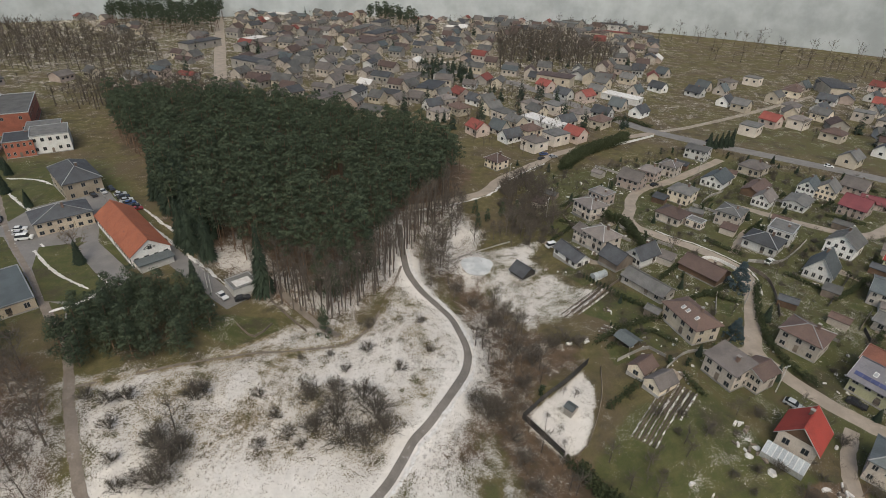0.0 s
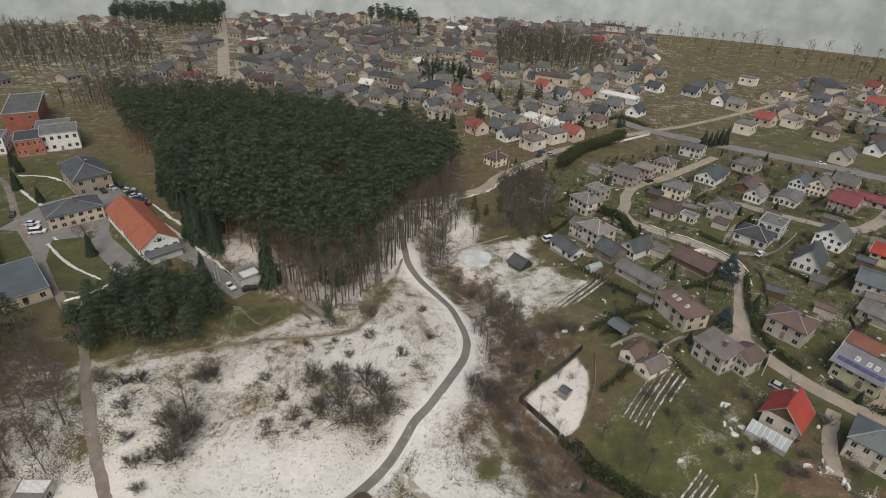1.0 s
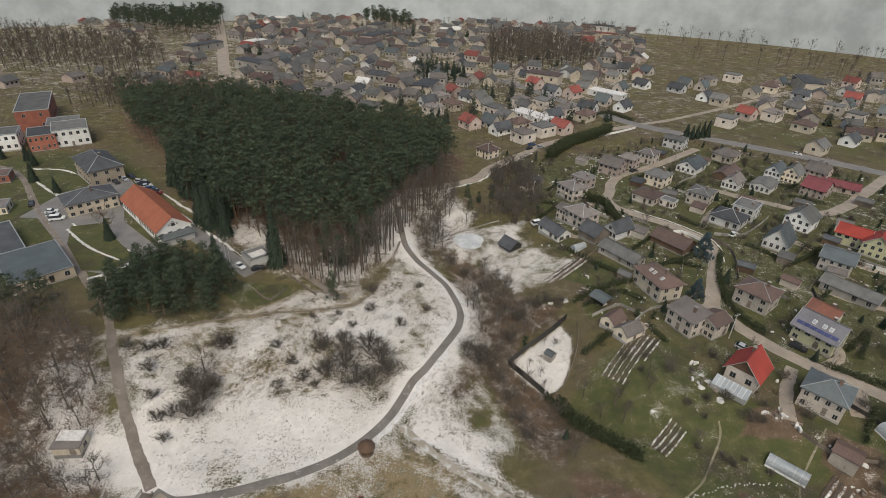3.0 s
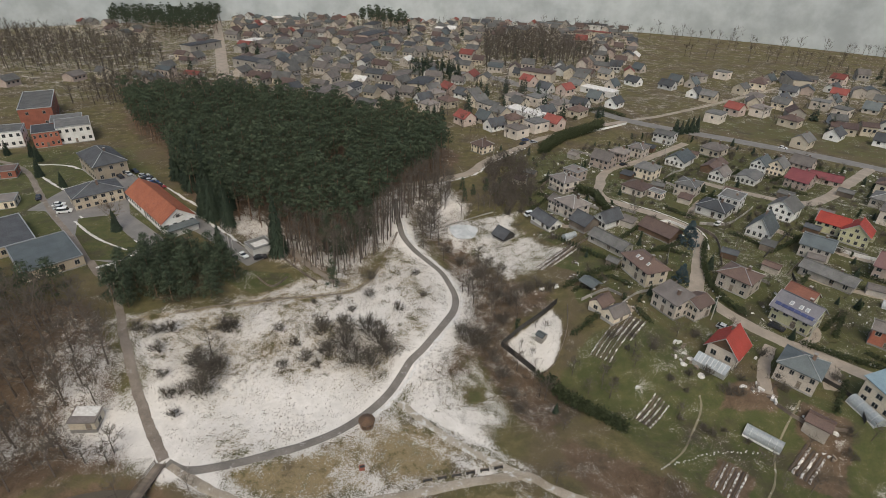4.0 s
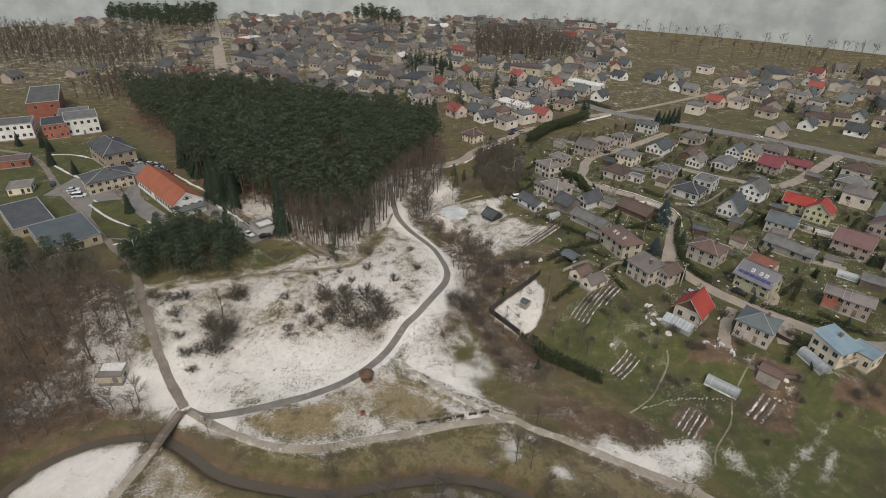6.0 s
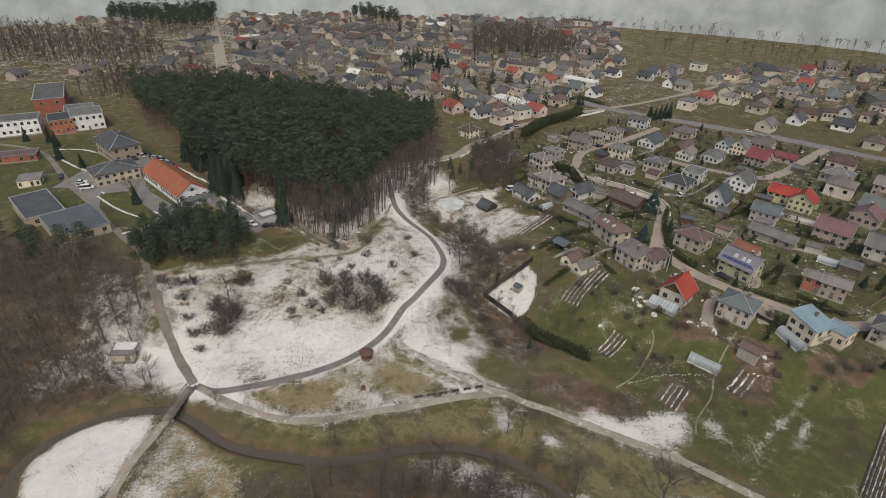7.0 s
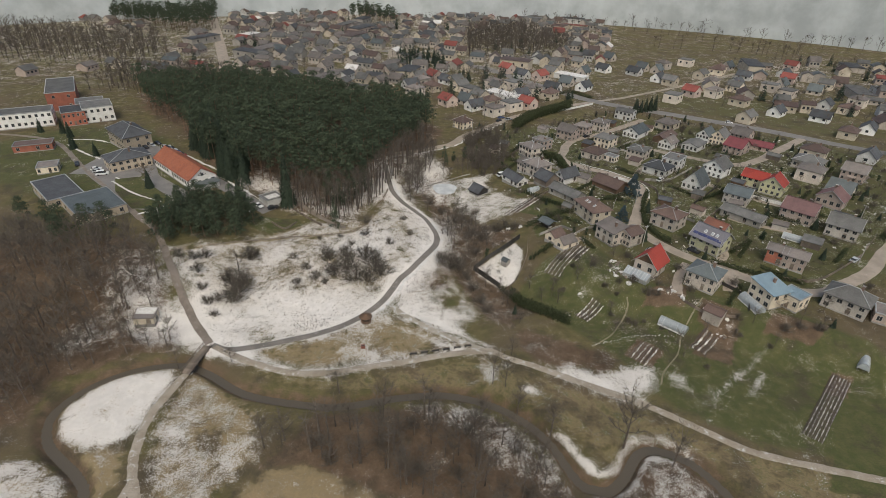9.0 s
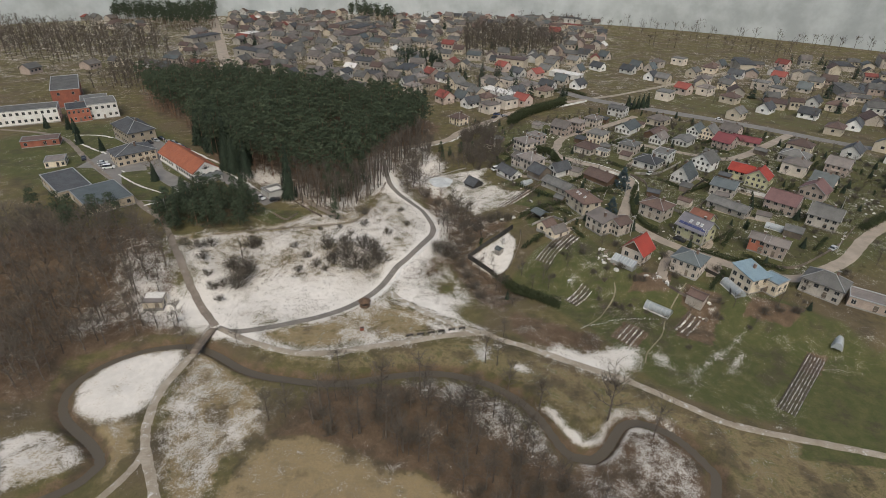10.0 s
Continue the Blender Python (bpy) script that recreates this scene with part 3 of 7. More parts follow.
def ground():
    xs = np.unique(np.concatenate([np.linspace(-3000, -600, 9), np.arange(-600, -130, 8.0), np.arange(-130, 125, 1.1), np.arange(125, 600, 8.0), np.linspace(600, 3000, 9)]))
    ys = np.unique(np.concatenate([np.linspace(-3000, -200, 8), np.arange(-200, -15, 8.0), np.arange(-15, 50, 0.65), np.arange(50, 200, 1.1), np.arange(200, 900, 8.0), np.linspace(900, 4000, 9)]))
    gx, gy = np.meshgrid(xs, ys)
    x, y = gx.ravel(), gy.ravel()
    z = height(x, y)
    near = (np.abs(x) < 140) & (y < 210) & (y > -20)
    wob = np.array([noise.noise((a * 0.09, b * 0.09, 0)) * 0.35 + noise.noise((a * 0.3, b * 0.3, 5)) * 0.12 for a, b in zip(x[near], y[near])])
    calm = np.min([off_line(x[near], y[near], w) for w in (STREAM_LINE, FOOTPATH, LANE, SOUTH_PATH, SOUTH_FORK, GRAVEL_PATH, CUT_PATH, VILLAGE_STREET, NORTH_ROAD, YARD_ROAD, *TROD)], 0)
    z[near] += wob * (1 - np.exp(-(calm / 4.0) ** 4)) * 0.6
    nx, ny = len(xs), len(ys)
    i = np.arange(nx * ny).reshape(ny, nx)
    quads = np.stack([i[:-1, :-1], i[:-1, 1:], i[1:, 1:], i[1:, :-1]], -1).reshape(-1, 4)
    me = bpy.data.meshes.new("ground")
    me.from_pydata(np.stack([x, y, z], 1).tolist(), [], quads.tolist())
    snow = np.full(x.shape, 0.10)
    # extra snow cover far off pales the ground colour in place of haze
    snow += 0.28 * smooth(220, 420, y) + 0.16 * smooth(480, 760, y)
    for poly, amount, soft in ((MEADOW, 0.66, 4), (LOOP, 0.9, 3.5), (SOUTH_BANK, 0.52, 4), (LEFT_BANK, 0.74, 2.5), (INNER_BANK, 0.3, 2), (TRIANGLE, 0.26, 3), (PLOT_SNOW, 0.86, 1), (MOUND, 0.66, 4), (PARK_PATCH, 0.6, 3), (PLOT_LOW, 0.85, 3),
                               (SLOPE, 0.42, 7), (GREEN_SLOPE, 0.7, 4), (SOUTH_WOOD, 0.06, 4), *((q, 0.5, 3) for q in WOOD_SNOW), (TAN_FIELD, 0.22, 3), (BEHIND_LAWN, 0.2, 2), (WEST_WOOD, 0.12, 6), *((q, 0.44, 4) for q in WEST_SNOW), (FOREST_EDGE, 0.58, 5), (RAVINE, 0.34, 4), (POND_SNOW, 0.66, 2.0), (PLOT_SNOW, 0.9, 0.8), (WOOD_EAST, 0.4, 3), (CROP, -0.3, 1.5), (MOUND_GREEN, 0.12, 1.6), (STALKS, 0.5, 2), (CENTRE_LAWN, 0.0, 3), (BIG_FIELD, 0.2, 30)):
        w = inside(x, y, poly, soft)
        snow = snow * (1 - w) + amount * w
    snow += 0.12 * inside(x, y, TOWNSHIP, 10) + 0.05 * inside(x, y, GARDENS, 6) + 0.2 * np.exp(-(off_line(x, y, CUT_LINE) / 3.5) ** 2)
    snow += 0.55 * np.exp(-(((x + 30) / 20) ** 2 + ((y - 64) / 8) ** 2)) + 0.4 * np.exp(-(((x + 62) / 7) ** 2 + ((y - 62) / 10) ** 2))
    snow += 0.25 * np.exp(-(((x + 16) / 12) ** 2 + ((y - 100) / 9) ** 2)) + 0.3 * np.exp(-(((x + 72) / 6) ** 2 + ((y - 56) / 5) ** 2))
    snow += 0.32 * np.exp(-(off_line(x, y, LANE_BANK) / 9.0) ** 2) + 0.30 * np.exp(-(off_line(x, y, PATH_BANK) / 6.0) ** 2)
    snow += 0.55 * np.exp(-(off_line(x, y, FOOTPATH) / 3.0) ** 2) + 0.22 * np.exp(-(off_line(x, y, LANE[:6]) / 3.0) ** 2) + 0.26 * np.exp(-(off_line(x, y, GRAVEL_PATH[:15]) / 2.4) ** 2)
    snow -= 0.9 * np.exp(-(off_line(x, y, STREAM_LINE) / 2.3) ** 2)
    snow += 0.92 * np.exp(-(off_line(x, y, STREAM_RIM) / 1.5) ** 2) + 0.55 * np.exp(-(off_line(x, y, INNER_RIM) / 1.1) ** 2)
    snow -= 0.3 * np.exp(-(off_line(x, y, FOREST_TRAIL) / 0.9) ** 2) + 0.35 * np.exp(-(off_line(x, y, GARAGE_TRACK) / 1.6) ** 2)
    for wheel in WHEEL_TRACKS:
        snow += 0.34 * np.exp(-(off_line(x, y, wheel) / 1.1) ** 2)
    for px, py, r in ((21.6, 38.2, 2.6), (30.4, 32.7, 2.2), (71.5, 36, 3.2), (53.3, 71.2, 1.6), (66.6, 80, 2.0), (79.4, 67, 1.6), (92.4, 54.5, 1.6), (86, 62.4, 1.2), (26, 41, 1.6), (-55, 46, 3)):
        snow += 0.5 * np.exp(-((x - px) ** 2 + (y - py) ** 2) / r ** 2)
    lawn = np.zeros(x.shape)
    for poly, amount, soft in ((TRIANGLE, 0.36, 3), (MOUND_GREEN, 0.6, 1.5), (INSTITUTION, 0.72, 8), (BIG_FIELD, 0.2, 30), (SOUTH_GREEN, 0.44, 4), (GARDENS, 0.78, 4), (CENTRE_LAWN, 1.0, 2), (H1_LAWN, 0.8, 3), (SCHOOL_LAWN, 0.7, 5), (RIGHT_FIELD, 0.5, 8), (SOUTH_BANK, 0.38, 4), (TOWNSHIP, 0.6, 8), (BEHIND_LAWN, 0.9, 2), (CROP, 1.4, 1.5), *((q, 1.15, 1.5) for q in GREEN_PLOTS)):
        lawn = np.maximum(lawn, amount * inside(x, y, poly, soft))
    soil = np.zeros(x.shape)
    for poly, amount, soft in ((SOUTH_WOOD, 0.85, 4), (WEST_WOOD, 0.95, 6), (FOREST, 0.8, 4), (SLOPE, 0.6, 5), (RAVINE, 0.75, 4), (STALKS, 0.7, 2), (GREEN_SLOPE, 0.5, 4), (FOREST_EDGE, 0.6, 4), (TOWNSHIP, 0.24, 10), (WOOD_EAST, 0.95, 3), (RUSTY, 0.9, 4), *((q, 0.85, 1.5) for q in BROWN_PLOTS)):
        soil = np.maximum(soil, amount * inside(x, y, poly, soft))
    soil *= 1 - inside(x, y, TAN_FIELD, 2)
    soil = np.maximum(soil, 0.7 * np.exp(-(off_line(x, y, STREAM_LINE) / 3.6) ** 2))
    soil = np.maximum(soil, 0.75 * np.exp(-(off_line(x, y, GULLY) / 9.0) ** 2))
    tan = np.maximum(0.22 * inside(x, y, BIG_FIELD, 45), 0.55 * inside(x, y, MEADOW, 3))
    for poly, amount in ((TRIANGLE, 0.62), (SOUTH_BANK, 0.7), (SOUTH_GREEN, 0.55), (TAN_FIELD, 0.85), (LEFT_BANK, 0.7), (INNER_BANK, 0.85), (LOOP, 0.8)):
        tan = np.maximum(tan, amount * inside(x, y, poly, 4))
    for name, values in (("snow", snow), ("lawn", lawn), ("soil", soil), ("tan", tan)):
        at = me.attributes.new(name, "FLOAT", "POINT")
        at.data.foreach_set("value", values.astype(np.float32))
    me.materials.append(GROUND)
    me.shade_smooth()
    tagged(new("ground", me), "rolling winter ground of dull grass, brown soil and patchy melting snow, paled far off in place of haze", "ground", kind="structure")


ground()


def strip(name, pts, width, material, label, lift=0.10, kind_word="path", ragged=0.15, shift=0.0, step=0.8, seed=0):
    """A way of the given width, laid over the ground."""
    line = spline(pts, step)
    d = np.gradient(line, axis=0)
    d /= np.linalg.norm(d, axis=1, keepdims=True) + 1e-9
    nrm = np.stack([-d[:, 1], d[:, 0]], 1)
    w = np.array([width * 0.5 * (1 + ragged * (noise.noise((a * 0.23 + seed, b * 0.23, 3)) + noise.noise((a * 1.1, b * 1.1, 4 + seed)))) for a, b in line])
    wl = np.array([width * 0.5 * (1 + ragged * (noise.noise((a * 0.23 + seed, b * 0.23, 9)) + noise.noise((a * 1.1, b * 1.1, 14 + seed)))) for a, b in line])
    w, wl = np.maximum(w, 0.03), np.maximum(wl, 0.03)
    side = [-1.0, -0.5, 0.0, 0.5, 1.0]
    rows = []
    for s in side:
        off = np.where(s < 0, w * s, wl * s) + shift
        p = line + nrm * off[:, None]
        z = height(p[:, 0], p[:, 1]) + lift * (1.0 if abs(s) < 1 else 0.35)
        rows.append(np.stack([p[:, 0], p[:, 1], z], 1))
    g = Geo()
    k = len(line)
    for r in rows:
        g.v += [tuple(q) for q in r]
    g.f = [(a * k + j, a * k + j + 1, (a + 1) * k + j + 1, (a + 1) * k + j) for a in range(4) for j in range(k - 1)]
    ob = part(name, g, material)
    return tagged(ob, label, kind_word, kind="structure")


strip("path_asphalt", FOOTPATH, 2.15, ASPHALT, "winding asphalt footpath with worn snow along its edges", ragged=0.06)
strip("lane_west", LANE, 2.3, DIRT, "straight muddy lane with dirty tyre marks", ragged=0.25, kind_word="road", lift=0.11)
strip("path_south", SOUTH_PATH, 2.2, GRAVEL, "pale gravel path leading off the footbridge", ragged=0.25)
strip("path_fork", SOUTH_FORK, 1.7, GRAVEL, "faint gravel path branching over grass", ragged=0.3, lift=0.08)
strip("path_gravel", GRAVEL_PATH, 2.1, GRAVEL, "pale gravel park path between damp lawns", ragged=0.2, lift=0.11)
strip("path_cut", CUT_PATH, 1.9, SLUSH, "trampled gravel short cut with slushy snow", ragged=0.3, lift=0.09)
strip("path_trail", FOREST_TRAIL, 0.7, DIRT, "narrow trodden trail leading out of the wood", ragged=0.5, lift=0.06, seed=41)
strip("track_garage", GARAGE_TRACK, 2.0, DIRT, "muddy track along the rim of the wood", ragged=0.3, lift=0.08, kind_word="road", seed=43)
for k, pts in enumerate(TROD):
    strip("path_trod", pts, 0.42, TRODDEN, "narrow trodden path over the garden grass", ragged=0.5, lift=0.07, seed=30 + k)
strip("road_village", VILLAGE_STREET, 4.4, STREET, "light sandy village street winding between fenced gardens", ragged=0.12, kind_word="road", step=2)
strip("road_north", NORTH_ROAD, 4.6, STREET, "light sandy road curving out of the wood", ragged=0.12, kind_word="road", step=2, lift=0.12)
strip("road_main", HIGHWAY, 9.0, YARD, "wide grey main road crossing behind the houses", ragged=0.03, kind_word="road", step=5, lift=0.14)
strip("road_side", SIDE_STREET, 5.0, STREET, "sandy side street joining the main road", ragged=0.12, kind_word="road", step=3, lift=0.11)
strip("track_field", FIELD_TRACK, 3.5, GRAVEL, "pale track running across a dry field", ragged=0.2, kind_word="road", step=4)
strip("road_yard", YARD_ROAD, 6.0, YARD, "grey asphalt drive beside the orange-roofed building", ragged=0.08, kind_word="road", step=2, lift=0.12)
strip("road_far", FAR_ROAD, 9.0, STREET, "straight pale street running away through the far town", ragged=0.03, kind_word="road", step=8, lift=0.14)
for pts, width in (([(55, 96), (63, 102.5), (71, 105.5), (80, 108)], 3.4), ([(81, 66), (85, 75), (91, 83)], 3.0), ([(99, 67), (101, 74), (105, 79)], 5.0), ([(76, 153), (82, 150), (91, 152)], 5.0), ([(120, 119), (128, 112), (140, 106)], 3.0), ([(60, 176), (66, 180), (71, 182)], 3.0),
                   ([(100, 84), (106, 88), (109, 97)], 2.6), ([(56, 160), (50, 150), (36, 168)], 2.4), ([(112, 176), (106, 170), (98, 158)], 3.0), ([(150, 128), (142, 134), (128, 150)], 3.2)):
    strip("driveway", pts, width, STREET, "short light gravel driveway beside a house", ragged=0.3, kind_word="driveway", step=1.5, lift=0.09)
for k, (pts, width, shift) in enumerate(((FOOTPATH[:18], 0.9, 1.9), (YARD_ROAD[2:], 0.9, 3.6), (NORTH_ROAD[:6], 0.9, -2.9), (VILLAGE_STREET[7:13], 0.5, 3.0))):
    strip("snow_bank", pts, width, SNOW, "thin ragged bank of leftover snow along the way", 0.12, "snow", 1.7, shift, seed=k * 7)
for k, pts in enumerate(([(-127, 141.5), (-115.1, 131.6), (-105.2, 125.6)], [(-123, 137.6), (-111.1, 128.6), (-99.2, 122.7)], [(-175.2, 192.4), (-162.3, 181.2), (-146, 167.9)], [(-179, 200.2), (-166.4, 199.6), (-150.2, 190.3)], [(-126.5, 187.2), (-116.6, 179.3), (-102.9, 167.8), (-87, 153.8)])):
    strip("snow_bank", pts, 1.0, SNOW, "thin ragged bank of leftover snow along the way", 0.16, "snow", 1.2, seed=80 + k * 5)
LAWN_EDGE = [(-128, 145.5), (-116.1, 136.6), (-107.1, 131.6), (-96.2, 126.6), (-96.7, 117.7), (-103.2, 111.8)]
strip("snow_bank", LAWN_EDGE, 1.1, SNOW, "thin ragged bank of leftover snow along the way", 0.12, "snow", 1.3, seed=60)


def yard(name, poly, material, label, lift=0.09):
    g = Geo()
    n = len(poly)
    cx, cy = sum(p[0] for p in poly) / n, sum(p[1] for p in poly) / n
    for a, b in zip(poly, poly[1:] + poly[:1]):
        for s in range(6):
            def at(q, f):
                x, y = cx + (q[0] - cx) * f, cy + (q[1] - cy) * f
                return (x, y, ground_z(x, y) + lift)
            for k in range(6):
                u = [(a[0] + (b[0] - a[0]) * j / 6, a[1] + (b[1] - a[1]) * j / 6) for j in (k, k + 1)]
                f0, f1 = s / 6, (s + 1) / 6
                if s:
                    g.poly(at(u[0], f0), at(u[0], f1), at(u[1], f1), at(u[1], f0))
                else:
                    g.poly(at(u[0], 0), at(u[0], f1), at(u[1], f1))
    return tagged(part(name, g, material), label, "yard", kind="structure")


yard("yard_centre", [(-150.9, 151.2), (-142.8, 149.7), (-122, 129.6), (-109.1, 116.7), (-99.2, 114.7), (-91.3, 120.7), (-89.2, 129.5), (-111.1, 148.4), (-118.9, 163.1), (-124.6, 173.6), (-134.5, 183.5), (-148.2, 172.2)], YARD, "grey asphalt yard between institution buildings")
CENTRE = yard("lawn_centre", [(-127, 143.5), (-119.1, 146.5), (-96.2, 125.6), (-98.2, 116.7), (-107.2, 116.2), (-121.1, 131.6)], GROUND, "mown lawn with snow along its kerb", 0.14)
CENTRE.data.attributes.new("lawn", "FLOAT", "POINT").data.foreach_set("value", np.full(len(CENTRE.data.vertices), 1.2, dtype=np.float32))

# water
g = Geo()
k = len(STREAM_LINE)
d = np.gradient(STREAM_LINE, axis=0)
d /= np.linalg.norm(d, axis=1, keepdims=True)
for s in (-2.0, 0, 2.0):
    p = STREAM_LINE + np.stack([-d[:, 1], d[:, 0]], 1) * s
    zz = land(STREAM_LINE[:, 0], STREAM_LINE[:, 1]) - 1.9
    g.v += [tuple(q) for q in np.stack([p[:, 0], p[:, 1], zz], 1)]
g.f = [(a * k + j, a * k + j + 1, (a + 1) * k + j + 1, (a + 1) * k + j) for a in range(2) for j in range(k - 1)]
tagged(part("water", g, WATER), "narrow dark brown stream winding between muddy banks", "stream", kind="structure")

# ---- houses ----


def window(parent, w, h, m, panes=2, split=True):
    if not split:
        return part("window", PLAIN_WINDOW(w, h), SASH, parent, "", m)
    ob = part("window", WINDOW_MESH(w, h), SASH, parent, "", m)
    part("pane", PANE_MESH(w, h, panes), GLASS, ob)
    return ob


MESHES, built = {}, []


def WINDOW_MESH(w, h):
    """A frame: four bars and a sill; local x along the wall, y outwards."""
    key = ("w", w, h)
    if key not in MESHES:
        g = Geo()
        g.box(-w / 2 - 0.08, w / 2 + 0.08, -0.02, 0.07, h / 2, h / 2 + 0.1).box(-w / 2 - 0.12, w / 2 + 0.12, -0.02, 0.12, -h / 2 - 0.08, -h / 2)
        g.box(-w / 2 - 0.08, -w / 2, -0.02, 0.07, -h / 2, h / 2).box(w / 2, w / 2 + 0.08, -0.02, 0.07, -h / 2, h / 2)
        g.box(-0.04, 0.04, -0.02, 0.06, -h / 2, h / 2)
        MESHES[key] = g.mesh("window")
    return MESHES[key]


def PLAIN_WINDOW(w, h):
    """Frame and glass in one, for windows seen from far off."""
    key = ("plain", w, h)
    if key not in MESHES:
        g = Geo()
        g.box(-w / 2 - 0.1, w / 2 + 0.1, -0.02, 0.05, -h / 2 - 0.1, h / 2 + 0.1)
        n = len(g.f)
        g.box(-w / 2, -0.04, 0, 0.07, -h / 2, h / 2).box(0.04, w / 2, 0, 0.07, -h / 2, h / 2)
        me = g.mesh("window")
        me.materials.append(SASH)
        me.materials.append(GLASS)
        me.polygons.foreach_set("material_index", np.array([0] * n + [1] * (len(g.f) - n), dtype=np.int32))
        MESHES[key] = me
    return MESHES[key]


def PANE_MESH(w, h, panes):
    key = ("p", w, h)
    if key not in MESHES:
        g = Geo()
        g.box(-w / 2, -0.04, -0.02, 0.03, -h / 2, h / 2).box(0.04, w / 2, -0.02, 0.03, -h / 2, h / 2)
        MESHES[key] = g.mesh("pane")
    return MESHES[key]


def gable_roof(L, W, h, rise, over, t=0.18):
    """Two slabs meeting at a ridge along x."""
    g = Geo()
    k = rise / (W / 2)
    for s in (-1, 1):
        ye, ze = s * (W / 2 + over), h - k * over
        a = [(-L / 2 - over, ye, ze), (L / 2 + over, ye, ze), (L / 2 + over, 0, h + rise), (-L / 2 - over, 0, h + rise)]
        if s > 0:
            a = a[::-1]
        g.solid(a, [(x, y, z + t) for x, y, z in a])
    return g


def hip_roof(L, W, h, rise, over, t=0.18):
    g = Geo()
    l, w = L / 2 + over, W / 2 + over
    r = max(0.15, (L - W) / 2)
    low = [(-l, -w, h), (l, -w, h), (l, w, h), (-l, w, h)]
    up = [(x, y, z + t) for x, y, z in low]
    n = len(g.v)
    g.v += low + up + [(-r, 0, h + rise), (r, 0, h + rise)]
    g.f += [(3, 2, 1, 0)] + [(i, (i + 1) % 4, 4 + (i + 1) % 4, 4 + i) for i in range(4)]
    g.f += [(4, 5, 9, 8), (5, 6, 9), (6, 7, 8, 9), (7, 4, 8)]
    return g


def house(x, y, L, W, rot, h, kind, wall, roof, label, rise=None, ridge="L", rows=2, over=0.5, chimney=True, caps=False, long_wins=4, short_wins=2, category="house", group="", door=True, plinth=True, name="house", eaves=True):
    """A house with its walls, roof, chimney, windows and door; L and W along the local axes."""
    if ridge == "W":
        L, W, rot, long_wins, short_wins = W, L, rot + 90, short_wins, long_wins
    built.append((x, y))
    caps = caps or (kind == "hip" and len(built) % 2 == 0)
    if eaves and name == "house":
        L, W = L - 1.7 * over, W - 1.7 * over
    ob = thing(name, x, y, rot, label, category, group)
    rise = rise if rise is not None else W * (0.34 if kind == "gable" else 0.24)
    g = Geo()
    if kind == "gable":
        pts = [(-W / 2, -1.5), (W / 2, -1.5), (W / 2, h), (0, h + rise), (-W / 2, h)]
        g.solid([(L / 2, a, b) for a, b in pts], [(-L / 2, a, b) for a, b in pts][::1])
    else:
        g.box(-L / 2, L / 2, -W / 2, W / 2, -1.5, h)
    part("wall", g, wall, ob)
    if plinth:
        part("plinth", Geo().box(-L / 2 - 0.06, L / 2 + 0.06, -W / 2 - 0.06, W / 2 + 0.06, -1.6, 0.45), CONCRETE, ob)
    if kind == "gable":
        r = part("roof", gable_roof(L, W, h, rise, over), roof, ob)
        part("ridge_cap", Geo().box(-L / 2 - over, L / 2 + over, -0.18, 0.18, h + rise + 0.08, h + rise + 0.26), METAL if caps else roof, r)
    elif kind == "hip":
        r = part("roof", hip_roof(L, W, h, rise, over), roof, ob)
        if caps:
            rr = max(0.15, (L - W) / 2)
            for sx in (-1, 1):
                for sy in (-1, 1):
                    part("ridge_cap", Geo().tube((sx * (L / 2 + over), sy * (W / 2 + over), h + 0.2), (sx * rr, 0, h + rise + 0.03), 0.13, 0.13, 4), METAL, r)
            part("ridge_cap", Geo().tube((-rr, 0, h + rise + 0.03), (rr, 0, h + rise + 0.03), 0.13, 0.13, 4), METAL, r)
    elif kind == "shed":
        low = [(-L / 2 - over, -W / 2 - over, h + 0.05), (L / 2 + over, -W / 2 - over, h + 0.05), (L / 2 + over, W / 2 + over, h + rise), (-L / 2 - over, W / 2 + over, h + rise)]
        part("roof", Geo().solid(low, [(a, b, c + 0.2) for a, b, c in low]), roof, ob)
        g = Geo()
        for sx in (-1, 1):
            g.poly((sx * L / 2, -W / 2, h), (sx * L / 2, W / 2, h), (sx * L / 2, W / 2, h + rise))
        g.poly((-L / 2, W / 2, h), (L / 2, W / 2, h), (L / 2, W / 2, h + rise), (-L / 2, W / 2, h + rise))
        part("upper_wall", g, wall, ob)
    else:
        part("roof", Geo().box(-L / 2 - 0.1, L / 2 + 0.1, -W / 2 - 0.1, W / 2 + 0.1, h, h + 0.18), roof, ob)
        e = Geo()
        e.box(-L / 2 - 0.15, L / 2 + 0.15, -W / 2 - 0.15, -W / 2 + 0.15, h + 0.1, h + 0.4).box(-L / 2 - 0.15, L / 2 + 0.15, W / 2 - 0.15, W / 2 + 0.15, h + 0.1, h + 0.4)
        e.box(-L / 2 - 0.15, -L / 2 + 0.15, -W / 2 + 0.15, W / 2 - 0.15, h + 0.1, h + 0.4).box(L / 2 - 0.15, L / 2 + 0.15, -W / 2 + 0.15, W / 2 - 0.15, h + 0.1, h + 0.4)
        part("parapet", e, METAL, ob)
    if chimney:
        top = h + rise + 0.9
        cx, cy = L * 0.18, W * 0.06
        c = part("chimney", Geo().box(cx - 0.35, cx + 0.35, cy - 0.35, cy + 0.35, h, top), FLUE, ob)
        part("chimney_cap", Geo().box(cx - 0.45, cx + 0.45, cy - 0.45, cy + 0.45, top, top + 0.12), CONCRETE, c)
    close = math.hypot(x, y) < 165 and y < 150
    floor_h = h / rows if rows else 0
